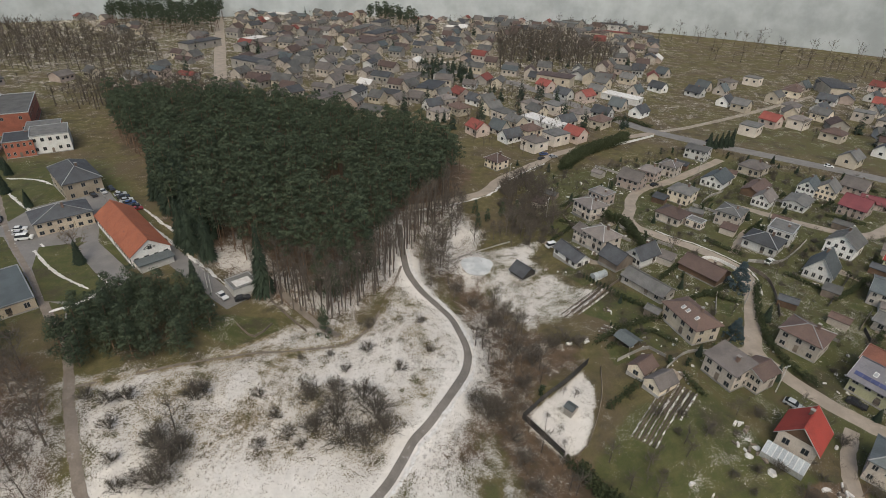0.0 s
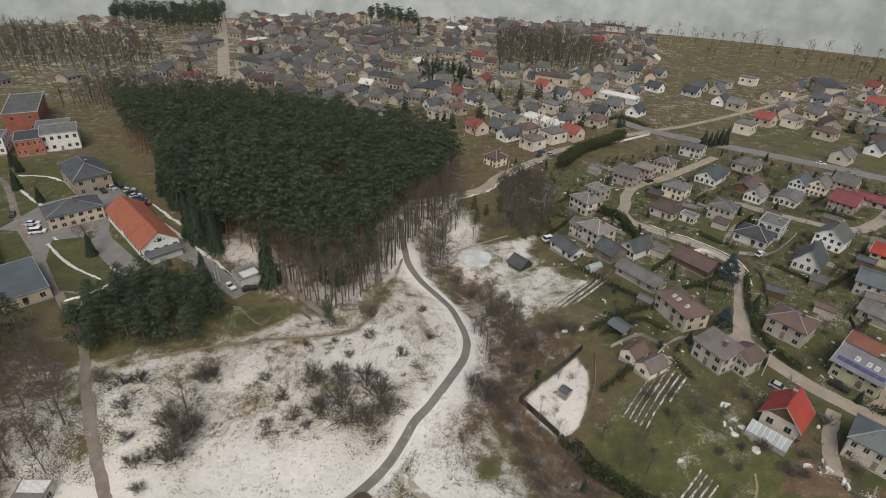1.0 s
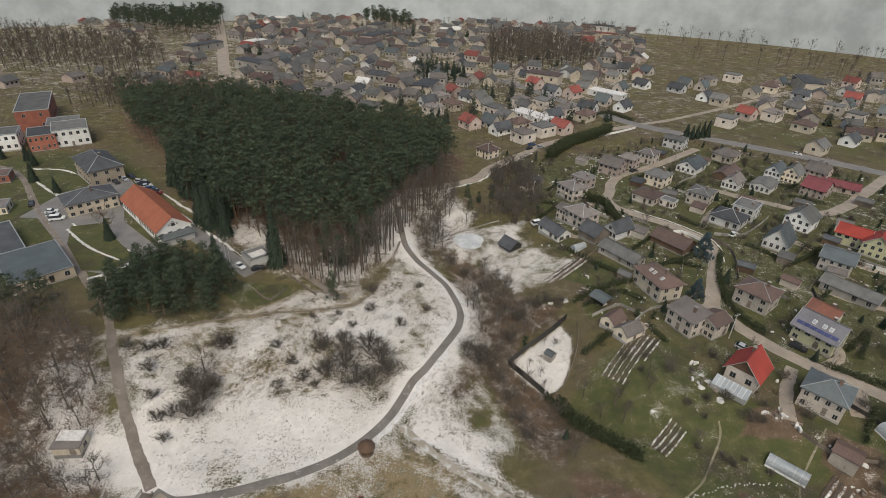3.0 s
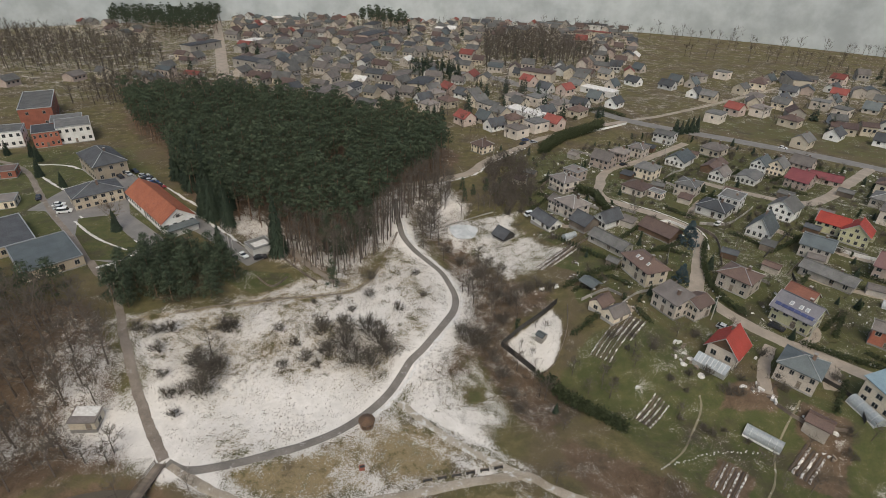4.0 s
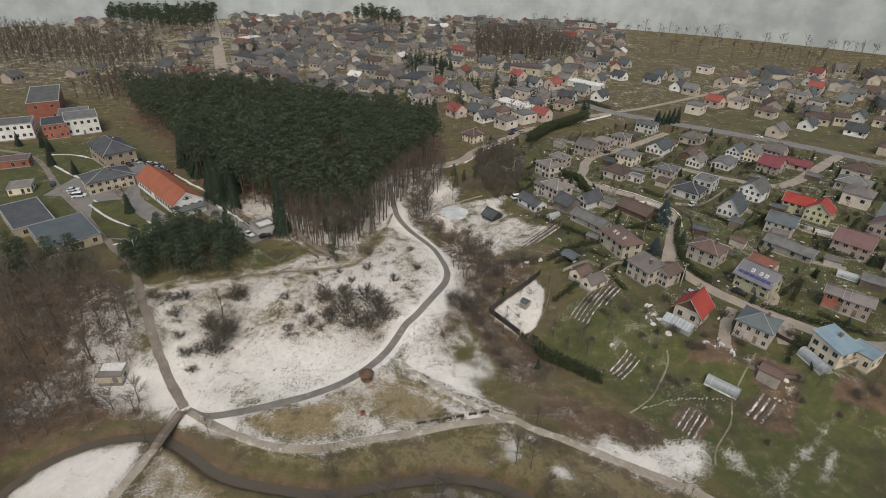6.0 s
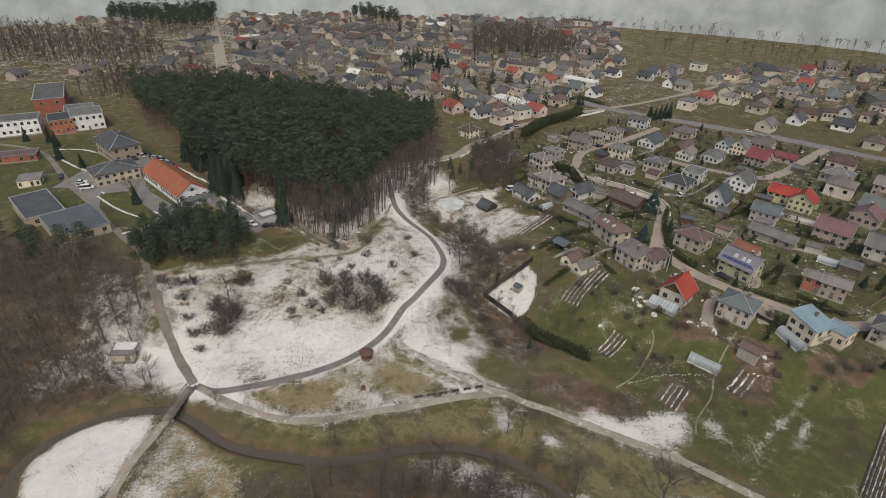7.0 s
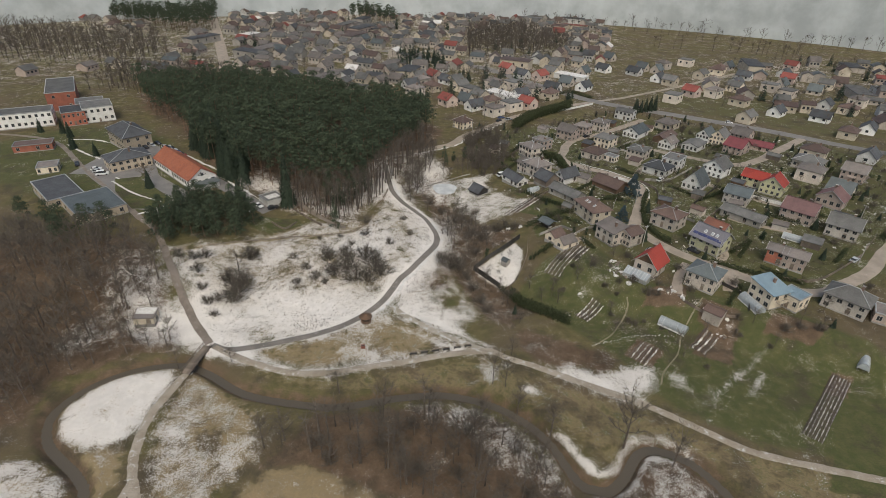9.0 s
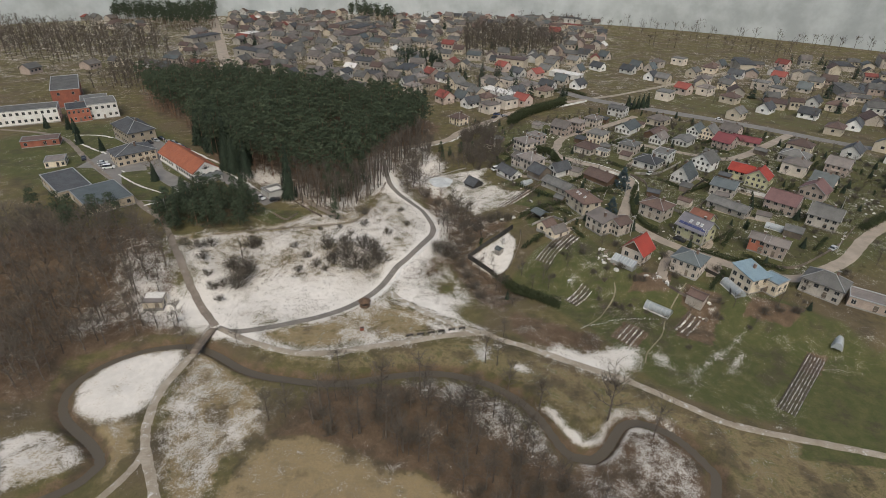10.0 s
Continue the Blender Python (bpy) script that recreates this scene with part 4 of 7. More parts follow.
    for lvl in range(rows):
        z = floor_h * lvl + floor_h * 0.58
        hh = min(1.35, floor_h * 0.46)
        for side in range(4):
            n, length, off = ((long_wins, L, W / 2), (short_wins, W, L / 2))[side % 2]
            for i in range(n):
                u = (i + 0.5) / n * length - length / 2
                if door and lvl == 0 and side == 0 and i == n // 2:
                    part("door", Geo().box(-0.5, 0.5, -0.02, 0.07, -1.05, 1.05), OLDWOOD, ob, "", pose(0, 0, 1.5, 0, 0, 180) @ pose(-u, off, 0))
                    continue
                turn = pose(0, 0, 0, 0, 0, (180, -90, 0, 90)[side])
                window(ob, 1.2 if n * 2.3 < length else 0.85, round(hh, 1), turn @ pose(u, off, z), 2, close)
    if kind == "gable" and rise > 2.2 and rows:
        for s in (-90, 90):
            window(ob, 1.0, 1.0, pose(0, 0, 0, 0, 0, s) @ pose(0, L / 2, h + rise * 0.32), 2, close)
    if kind == "gable" and name == "house" and y < 190:
        k = rise / (W / 2)
        for sx in (-1, 1):
            for sy in (-1, 1):
                e = sx * (L / 2 + over + 0.04)
                a, b = (e, sy * (W / 2 + over), h - k * over + 0.02), (e, 0, h + rise + 0.02)
                part("verge_board", Geo().solid([(a[0] - 0.04, a[1], a[2]), (a[0] + 0.04, a[1], a[2]), (b[0] + 0.04, 0, b[2]), (b[0] - 0.04, 0, b[2])], [(a[0] - 0.04, a[1], a[2] + 0.24), (a[0] + 0.04, a[1], a[2] + 0.24), (b[0] + 0.04, 0, b[2] + 0.24), (b[0] - 0.04, 0, b[2] + 0.24)]), METAL, ob)
    if rows == 2 and name == "house" and L > 7 and y < 190 and len(built) % 3 == 0:
        z = h / 2 + 0.1
        b = part("balcony", Geo().box(-1.6, 1.6, -W / 2 - 1.2, -W / 2, z - 0.15, z), CONCRETE, ob)
        part("railing", Geo().box(-1.6, 1.6, -W / 2 - 1.2, -W / 2 - 1.12, z, z + 0.95).box(-1.6, -1.52, -W / 2 - 1.12, -W / 2, z, z + 0.95).box(1.52, 1.6, -W / 2 - 1.12, -W / 2, z, z + 0.95), wall, b)
        part("porch_roof", Geo().box(L / 2, L / 2 + 1.3, -1.2, 1.2, 2.45, 2.6), roof, ob)
        part("steps", Geo().box(L / 2, L / 2 + 0.9, -1.0, 1.0, -1.0, 0.35).box(L / 2 + 0.9, L / 2 + 1.4, -1.0, 1.0, -1.0, 0.17), CONCRETE, ob)
    return ob


def skylights(ob, L, W, h, rise, us, side=-1, v=0.5, over=0.5, hip=True):
    """Roof windows lying on one slope."""
    slope = math.atan2(rise, W / 2 + (over if hip else 0))
    for u in us:
        y = side * (W / 2) * (1 - v)
        z = h + rise * (v if not hip else (W / 2 + over - abs(y)) / (W / 2 + over)) + (0.22 if not hip else 0.12)
        m = pose(u, y, z, -math.degrees(slope) * side, 0, 0)
        f = part("skylight", Geo().box(-0.45, 0.45, -0.6, 0.6, -0.05, 0.1), TRIM, ob, "", m)
        part("pane", Geo().box(-0.36, 0.36, -0.5, 0.5, 0.1, 0.115), FILM, f)


# the village by the park
H1 = house(67, 116.3, 12.5, 7.9, -70, 5.0, "hip", CREAM, R_BROWN, "two-storey cream house with a brown hipped roof and roof windows", rise=2.6, long_wins=4, over=0.6, eaves=False)
skylights(H1, 12.5, 7.9, 5.0, 2.6, (-1.5, 0.2, 3.6), -1)
house(68.9, 97.9, 9.2, 6.8, -62, 5.0, "shed", BRICK, R_LILAC, "grey brick house with a faded lilac corrugated roof", rise=1.8, rows=2, long_wins=3)
house(75.4, 96.4, 6.6, 7.2, -60, 4.7, "gable", BRICK, R_BROWN, "grey brick wing with a dark brown roof", rise=1.2, rows=2, ridge="W", chimney=False)
R1 = house(76.4, 78.6, 7.2, 7.6, -46, 4.4, "gable", BRICK, R_RED, "light brick house with a bright red steep roof", rise=3.8, ridge="W", over=0.8, rows=1, long_wins=2, short_wins=3, eaves=False)
for e in (-1, 1):
    part("gable_cladding", Geo().solid([(e * 3.8, -2.9, 4.8), (e * 3.8, 2.9, 4.8), (e * 3.8, 0, 7.6)], [(e * 3.92, -2.9, 4.8), (e * 3.92, 2.9, 4.8), (e * 3.92, 0, 7.6)]), TIMBER, R1, "dark brown boarded gable")
house(91, 71.1, 9.6, 9.2, -44, 5.2, "hip", BRICK, R_TEAL, "pale two-storey house with a grey-green pyramid roof and pale hips", rise=2.5, caps=True, long_wins=4, short_wins=3)
house(106.7, 62.6, 8.8, 8.0, -70, 5.2, "shed", CREAM, R_BLUE, "pale house with a light blue sloping sheet roof", rise=1.6, ridge="W", long_wins=3)
house(113.2, 60.6, 7.0, 7.0, -60, 4.4, "flat", CREAM, R_BLUE, "pale annex with a flat light blue roof", rise=0.2, chimney=False, long_wins=3, rows=1)
S1 = house(103, 93.8, 10.2, 8.6, -54, 4.6, "gable", YELLOW, R_VIOLET, "pale yellow house with a violet-grey roof carrying solar panels", rise=3.2, rows=2, long_wins=4, over=0.7, eaves=False)
for i in range(6):
    k = 3.2 / 4.3
    part("solar_panel", Geo().box(-0.8, 0.8, -0.5, 0.5, 0, 0.06), SOLAR, S1, "", pose(-4.2 + i * 1.7, -3.6, 4.6 + 3.2 * (1 - 3.6 / 4.3) + 0.28, math.degrees(math.atan(k)), 0, 0))
skylights(S1, 10.2, 8.6, 4.6, 3.2, (-1.5, 1.0, 2.6), -1, 0.5, 0.7, False)
house(108.1, 101.1, 8.0, 7.0, -54, 4.4, "gable", YELLOW, R_TERRA, "low rear wing with an orange tiled roof", rise=2.4, rows=1, chimney=True)
house(94.6, 110.7, 10.5, 9.6, -50, 5.0, "hip", BRICK, R_BROWN, "two-storey grey brick house with a brown hipped roof and pale ridges", rise=2.3, caps=True, long_wins=3)
house(121.9, 85.6, 6.2, 6.6, -40, 5.0, "gable", REDBRICK, R_LILAC, "dark brick house block with a faded roof", rise=1.2, long_wins=2)
house(126.2, 82.2, 7.6, 7.6, -40, 5.0, "gable", PINKW, R_LILAC, "pinkish two-storey house with a shallow faded roof", rise=1.3, long_wins=3)
house(157.8, 104.9, 11.0, 9.5, -42, 4.8, "gable", GREYW, R_GREY, "grey house with a high rounded-looking roof", rise=3.0)
house(129, 59.6, 12.0, 9.0, -48, 4.6, "hip", GREYW, R_GREY, "large grey house with hipped fibre-cement roofs", rise=3.0, long_wins=4)
house(138.8, 52.4, 12.0, 7.5, -35, 3.2, "flat", PINKW, R_LILAC, "low garage block with a flat faded roof", rise=0.2, rows=1, chimney=False)
house(149.1, 117.9, 12.0, 11.5, -46, 4.8, "gable", PINKW, R_MAROON, "pale pink house with a broad maroon roof", rise=3.0)
house(170.6, 131, 10.5, 9.5, -50, 4.0, "gable", PINKW, R_MAROON, "small pink house with a maroon gabled roof", rise=3.4, ridge="W", rows=1)
house(152.2, 142.6, 9.5, 9.0, -44, 4.8, "gable", YELLOW, R_RED, "yellow house with a steep red roof", rise=3.4, ridge="W")
house(148.3, 150.1, 10.5, 7.5, -44, 4.4, "gable", YELLOW, R_RED, "long red-roofed rear wing of a yellow house", rise=2.4)
house(132.6, 133.4, 10.0, 12.0, -40, 4.5, "gable", GREYW, R_TEAL, "grey two-storey house with a grey-green shallow roof", rise=1.7)
house(126.2, 116, 16.0, 7.0, -51, 2.8, "gable", GREYW, R_GREY, "long low grey outbuilding", rise=1.6, rows=1)
house(120.4, 146.8, 8.8, 11.0, -43, 3.0, "gable", WHITE, R_TEAL, "white house under a tall steep grey-green roof", rise=5.0, ridge="W", rows=1)
house(136.7, 162, 9.8, 10.5, -50, 4.8, "gable", WHITE, R_GREY, "white two-storey house with a grey gabled roof", rise=3.2, ridge="W")
house(109.9, 163, 11.5, 10.5, -45, 3.4, "hip", WHITE, R_DARK, "white bungalow with a dark hipped roof and roof windows", rise=2.6, rows=1, long_wins=4)
house(119.5, 169.8, 8.8, 10.5, -42, 5.2, "flat", WHITE, R_GREY, "white boxy house with a flat grey roof and balcony", rise=0.2, long_wins=3)
house(107, 182.5, 9.0, 10.0, -42, 5.2, "hip", BRICK, R_GREY, "light brick two-storey house with a low grey roof", rise=1.2)
house(85.2, 182.2, 10.0, 9.5, -46, 3.4, "hip", BRICK, R_BROWN, "light brick bungalow with a brown hipped roof", rise=2.6, rows=1)
house(92.3, 177.4, 6.5, 5.0, -46, 2.8, "flat", BRICK, R_GREY, "low brick annex with a flat roof", rise=0.2, rows=1, chimney=False)
house(96.9, 203.6, 9.5, 10.5, -44, 5.0, "hip", CREAM, R_GREY, "cream two-storey house with a grey hipped roof", rise=2.0)
house(80.4, 217.5, 10.3, 10.0, -42, 4.9, "gable", PINKW, R_LILAC, "pinkish house with a faded gabled roof", rise=2.8)
house(91, 227.2, 8.4, 8.6, -43, 4.9, "hip", PINKW, R_LILAC, "pale pink house with a faded hipped roof", rise=2.2)
house(103, 235.4, 8.6, 9.6, -42, 4.9, "hip", BRICK, R_LILAC, "grey brick house with a faded low roof", rise=1.8)
house(124.9, 258.6, 11.0, 10.0, -40, 5.2, "gable", WHITE, R_GREY, "white boxy house with a shallow grey roof", rise=1.1)
house(120.4, 224.8, 10.0, 14.0, -44, 3.4, "gable", WHITE, R_TEAL, "long white house with a grey-green roof", rise=2.8, ridge="W", rows=1)
house(144.4, 241, 10.5, 12.0, -50, 3.8, "hip", CREAM, R_LILAC, "cream house with a broad faded hipped roof", rise=2.8, rows=1)
house(133.7, 216.5, 8.0, 16.0, -45, 2.8, "gable", TIMBER, R_BROWN, "dark timber outbuilding with a brown roof", rise=1.8, ridge="W", rows=0)
house(129.9, 202.3, 7.5, 10.0, -45, 3.6, "gable", WHITE, R_LILAC, "small white house with a pale gabled roof", rise=2.6, ridge="W", rows=1)
house(143.1, 201.2, 9.0, 12.0, -45, 3.2, "gable", WHITE, R_GREY, "low white workshop with a shallow grey roof", rise=1.2, ridge="W", rows=1, chimney=False)
house(156.2, 216.7, 7.5, 10.5, -45, 4.6, "gable", WHITE, R_TEAL, "white house with a grey-green gabled roof", rise=3.0, ridge="W")
house(163, 214.4, 8.0, 10.0, -45, 4.6, "gable", CREAM, R_GREY, "cream house with a grey gabled roof", rise=3.2, ridge="W")
house(178.7, 220.4, 10.0, 10.5, -50, 4.2, "gable", PINKW, R_LILAC, "pinkish white house with a pale gabled roof", rise=3.0)
house(163.4, 196.6, 10.0, 12.0, -50, 4.2, "gable", PINKW, R_CRIMSON, "pale house with a crimson metal roof", rise=3.2)
house(178.2, 203, 15.0, 7.5, -38, 2.8, "gable", PINKW, R_CRIMSON, "long low annex with a crimson metal roof", rise=1.8, rows=1, chimney=False)
house(186.9, 173.4, 13.0, 11.0, -46, 3.8, "hip", GREYW, R_GREY, "grey house with a wide hipped roof", rise=2.8, rows=1)
house(199.8, 159.4, 10.0, 11.0, -48, 4.8, "gable", PINKW, R_LILAC, "pinkish house with a faded gabled roof", rise=2.8)
house(49.8, 99.6, 4.5, 5.6, -50, 2.3, "gable", CREAM, R_BROWN, "small garden shed with a brown gabled roof", rise=1.7, ridge="W", rows=1, chimney=False, long_wins=1, short_wins=1, category="shed", name="shed", over=0.3)
house(52.3, 94.2, 4.6, 6.1, -58, 2.3, "gable", CREAM, R_LILAC, "small cream garden shed with a weathered roof", rise=1.8, ridge="W", rows=1, chimney=False, long_wins=1, short_wins=1, category="shed", name="shed", over=0.3)
house(82.3, 144.3, 12.5, 8.5, -52, 2.6, "gable", TIMBER, R_BROWN, "long dark timber barn with a brown roof", rise=2.2, rows=0, chimney=True, category="barn", name="barn")
house(61.5, 134.5, 14.0, 6.4, -53, 2.6, "gable", GREYW, R_GREY, "long grey outbuilding with a fibre-cement roof", rise=1.8, rows=1, chimney=False, category="barn", name="barn")
house(64.6, 150.7, 6.6, 10.0, -56, 3.3, "gable", WHITE, R_DARK, "small white house with a dark gabled roof", rise=2.8, ridge="W", rows=1)
house(55.5, 148.5, 7.4, 7.5, -56, 3.0, "gable", OLDWOOD, R_DARK, "weathered wooden barn with a dark roof", rise=2.6, rows=0, chimney=False, category="barn", name="barn")
house(53.5, 160.7, 10.4, 9.6, -58, 4.7, "hip", BRICK, R_LILAC, "light brick two-storey house with a faded hipped roof", rise=2.8, caps=True)
house(49, 164.3, 7.0, 6.0, -58, 4.4, "gable", BRICK, R_LILAC, "brick house wing with a faded roof", rise=1.6, chimney=False)
house(54.7, 184.2, 10.2, 9.0, -60, 5.2, "hip", BRICK, R_LILAC, "unplastered brick two-storey house with a pale hipped roof", rise=2.0, caps=True)
house(62.1, 197, 8.5, 8.0, -50, 4.9, "flat", PINKW, R_LILAC, "pinkish boxy house with a flat roof", rise=0.2)
house(42.8, 154.2, 12.2, 6.6, -61, 2.7, "gable", WHITE, R_DARK, "low white house with a dark grey gabled roof", rise=2.0, rows=1)
house(26.1, 147.1, 5.6, 5.8, -50, 1.7, "gable", DARKWOOD, R_DARK, "black tarred garden hut with a steep dark roof", rise=2.2, rows=0, chimney=False, category="hut", name="hut")
house(23.4, 239, 8.8, 8.8, -46, 4.2, "hip", CREAM, R_BROWN, "cream house with a brown hipped roof beside the road", rise=2.8)
# the institution
O1 = house(-100.3, 149.9, 34.9, 11.2, -45, 4.2, "gable", WHITE, R_ORANGE, "long white building with an orange sheet-metal gabled roof", rise=3.9, rows=1, long_wins=14, short_wins=4, over=0.4, chimney=False, category="building", name="building")
part("gable_ornament", Geo().box(17.46, 17.52, -1.7, 1.7, 5.2, 5.35).tube((17.5, -1.7, 5.3), (17.5, 0, 6.6), 0.09, 0.09, 4).tube((17.5, 1.7, 5.3), (17.5, 0, 6.6), 0.09, 0.09, 4), DARKWOOD, O1, "dark gable ornament")
part("porch", Geo().box(17.5, 21.5, -4.8, 4.8, -1.5, 2.5), WHITE, O1)
part("porch_roof", Geo().box(17.45, 22.0, -5.2, 5.2, 2.5, 2.8), R_TEAL, O1, "flat grey-green porch roof")
house(-142.1, 189.3, 21.6, 12.6, -45, 6.6, "hip", OCHRE, R_DARK, "two-storey cream building with a dark hipped roof and pale ridges", rise=4.0, caps=True, long_wins=8, short_wins=3, category="building", name="building")
house(-128.4, 158.8, 11.0, 16.5, -48, 4.9, "hip", OCHRE, R_DARK, "two-storey cream building with a grey hipped roof", rise=3.2, caps=True, long_wins=3, short_wins=6, category="building", name="building")
house(-120.1, 115.2, 16.0, 21.0, 45, 3.3, "flat", OCHRE, R_TEAL, "low building with a flat grey-green felt roof", rise=0.2, rows=1, long_wins=4, chimney=False, category="building", name="building")
house(-140.5, 127.4, 24.0, 12.0, -45, 3.6, "flat", OCHRE, R_DARK, "low building with a flat dark felt roof", rise=0.2, rows=1, long_wins=6, chimney=False, category="building", name="building")
house(-58.7, 129.9, 6.4, 7.2, -47, 2.9, "flat", WHITE, R_GREY, "pale flat-roofed garage with snow on its roof", rise=0.2, rows=0, chimney=False, category="garage", name="garage", door=False)
house(-186.6, 185, 16.0, 8.0, 24, 3.2, "flat", REDBRICK, R_BROWN, "low red brick outbuilding with a flat roof", rise=0.2, rows=1, chimney=False, category="building", name="building")
house(-162.8, 157.1, 8.0, 8.0, 24, 3.0, "flat", CREAM, R_LILAC, "small pale yellow flat-roofed building", rise=0.2, rows=1, chimney=False, category="building", name="building")
house(-235.6, 212, 74.0, 13.0, 27, 7.8, "flat", WHITE, R_GREY, "long white school block with rows of windows", rise=0.2, rows=2, long_wins=26, short_wins=3, chimney=False, category="school", name="school")
house(-193, 230.1, 11.0, 15.0, 33, 7.4, "flat", REDBRICK, R_DARK, "red brick school entrance block", rise=0.2, rows=2, long_wins=5, chimney=False, category="school", name="school")
house(-184, 238.2, 15.0, 16.0, 33, 8.4, "flat", WHITE, R_GREY, "white school end block with a flat roof", rise=0.2, rows=2, long_wins=5, chimney=False, category="school", name="school")
house(-221.5, 269.6, 15.0, 40.0, 30, 10.5, "flat", REDBRICK, R_GREY, "tall red brick school hall with a flat grey roof", rise=0.2, rows=2, long_wins=2, short_wins=8, chimney=False, category="school", name="school")
house(-192.0, 246.2, 14.0, 14.0, 30, 8.0, "flat", REDBRICK, R_GREY, "red brick school block joined to the white end block", rise=0.2, rows=2, long_wins=4, chimney=False, category="school", name="school")
# by the stream
W1 = house(-76.8, 57.7, 5.6, 4.2, 4, 2.5, "shed", CREAM, R_LILAC, "small whitewashed hut with snow on its roof", rise=0.5, rows=1, long_wins=2, short_wins=1, chimney=False, category="hut", name="hut", over=0.25)
part("snow_layer", Geo().solid([(-2.7, -0.3, 2.95), (2.6, -0.5, 2.95), (2.8, 2.2, 3.22), (-2.8, 2.3, 3.22)], [(-2.4, 0.0, 3.06), (2.3, -0.2, 3.06), (2.6, 2.1, 3.32), (-2.6, 2.2, 3.32)]), SNOW, W1)

# ---- trees and shrubs ----
rng = np.random.default_rng(11)


def raw_mesh(name, v, f, material):
    me = bpy.data.meshes.new(name)
    me.from_pydata([tuple(p) for p in v], [], [tuple(q) for q in f])
    me.materials.append(material)
    return me


def tris(p, q, r):
    """One triangle for each row of the three arrays of corners."""
    n = len(p)
    v = np.stack([p, q, r], 1).reshape(-1, 3)
    return v, np.arange(3 * n).reshape(-1, 3)


def unit(n, flat=1.0):
    d = rng.normal(size=(n, 3)) * (1, 1, flat)
    return d / np.linalg.norm(d, axis=1, keepdims=True)


def tufts(centres, radius, size, per, tidy=0.62, slim=0.55):
    """Small blades round each centre, most of them lying along the clump's outside."""
    c = np.repeat(centres, per, 0)
    n = len(c)
    out = unit(n, 0.7)
    out[:, 2] = np.abs(out[:, 2]) * np.where(rng.uniform(0, 1, n) < 0.8, 1, -1)
    p = c + out * radius * rng.uniform(0.45, 1, (n, 1)) * (1, 1, 0.8)
    a = np.cross(out, unit(n))
    a /= np.linalg.norm(a, axis=1, keepdims=True) + 1e-9
    b = np.cross(out, a)
    a, b = a + unit(n) * (1 - tidy), b + unit(n) * (1 - tidy)
    s = size * rng.uniform(0.6, 1.3, (n, 1))
    return tris(p + a * s, p + (b * slim - a * 0.5) * s, p - (b * slim + a * 0.5) * s)


def pine_crown(h):
    k = int(rng.integers(13, 17))
    t = np.sort(rng.uniform(0.52, 0.97, k))
    spread = 2.6 * np.sin(np.clip((1.02 - t) / 0.5, 0, 1) * 2.2 + 0.35)
    ang = np.arange(k) * 2.4 + rng.uniform(0, 1, k)
    c = np.stack([np.cos(ang) * spread * rng.uniform(0.5, 1, k), np.sin(ang) * spread * rng.uniform(0.5, 1, k), t * h], 1)
    return tufts(np.concatenate([c, [(0, 0, h * 0.95)]]), 1.4, 0.36, 40)


def spruce_crown(h, r, levels=26):
    ps, qs, rs = [], [], []
    for i in range(levels):
        t = i / levels
        z, rad = h * (0.06 + 0.92 * t), r * (1 - t) ** 0.85 + 0.12
        n = int((12 + 22 * (1 - t)) * (1 if levels > 12 else 0.5))
        a = rng.uniform(0, 2 * math.pi, n)
        rr = rad * rng.uniform(0.7, 1.1, n)
        d = np.stack([np.cos(a), np.sin(a), np.zeros(n)], 1)
        w = np.stack([-np.sin(a), np.cos(a), np.zeros(n)], 1) * (rr * (0.085 if levels > 12 else 0.26) + 0.05)[:, None]
        z = z + rng.uniform(-0.5, 0.5, n) * h / levels
        root = np.stack([np.zeros(n), np.zeros(n), z + 0.12 * rad], 1)
        lift = np.stack([np.zeros(n), np.zeros(n), z], 1)
        mid = d * (rr * 0.6)[:, None] + lift
        tip = d * rr[:, None] + lift - (0, 0, 0.35 * rad * 0.7) + rng.normal(size=(n, 3)) * 0.12
        ps += [root, mid + w, mid + w]
        qs += [mid + w, mid - w, tip]
        rs += [mid - w, tip, mid - w * 0.2 - (0, 0, 0.25)]
    return tris(np.concatenate(ps), np.concatenate(qs), np.concatenate(rs))


def twigs(starts, dirs, length, width, spread):
    """Long thin slivers: the bare twigs at the ends of limbs."""
    n = len(starts)
    d = dirs + rng.normal(size=(n, 3)) * spread
    d /= np.linalg.norm(d, axis=1, keepdims=True)
    ln = length * rng.uniform(0.5, 1.2, (n, 1))
    s = np.cross(d, unit(n)) * width
    return tris(starts - s, starts + s, starts + d * ln)


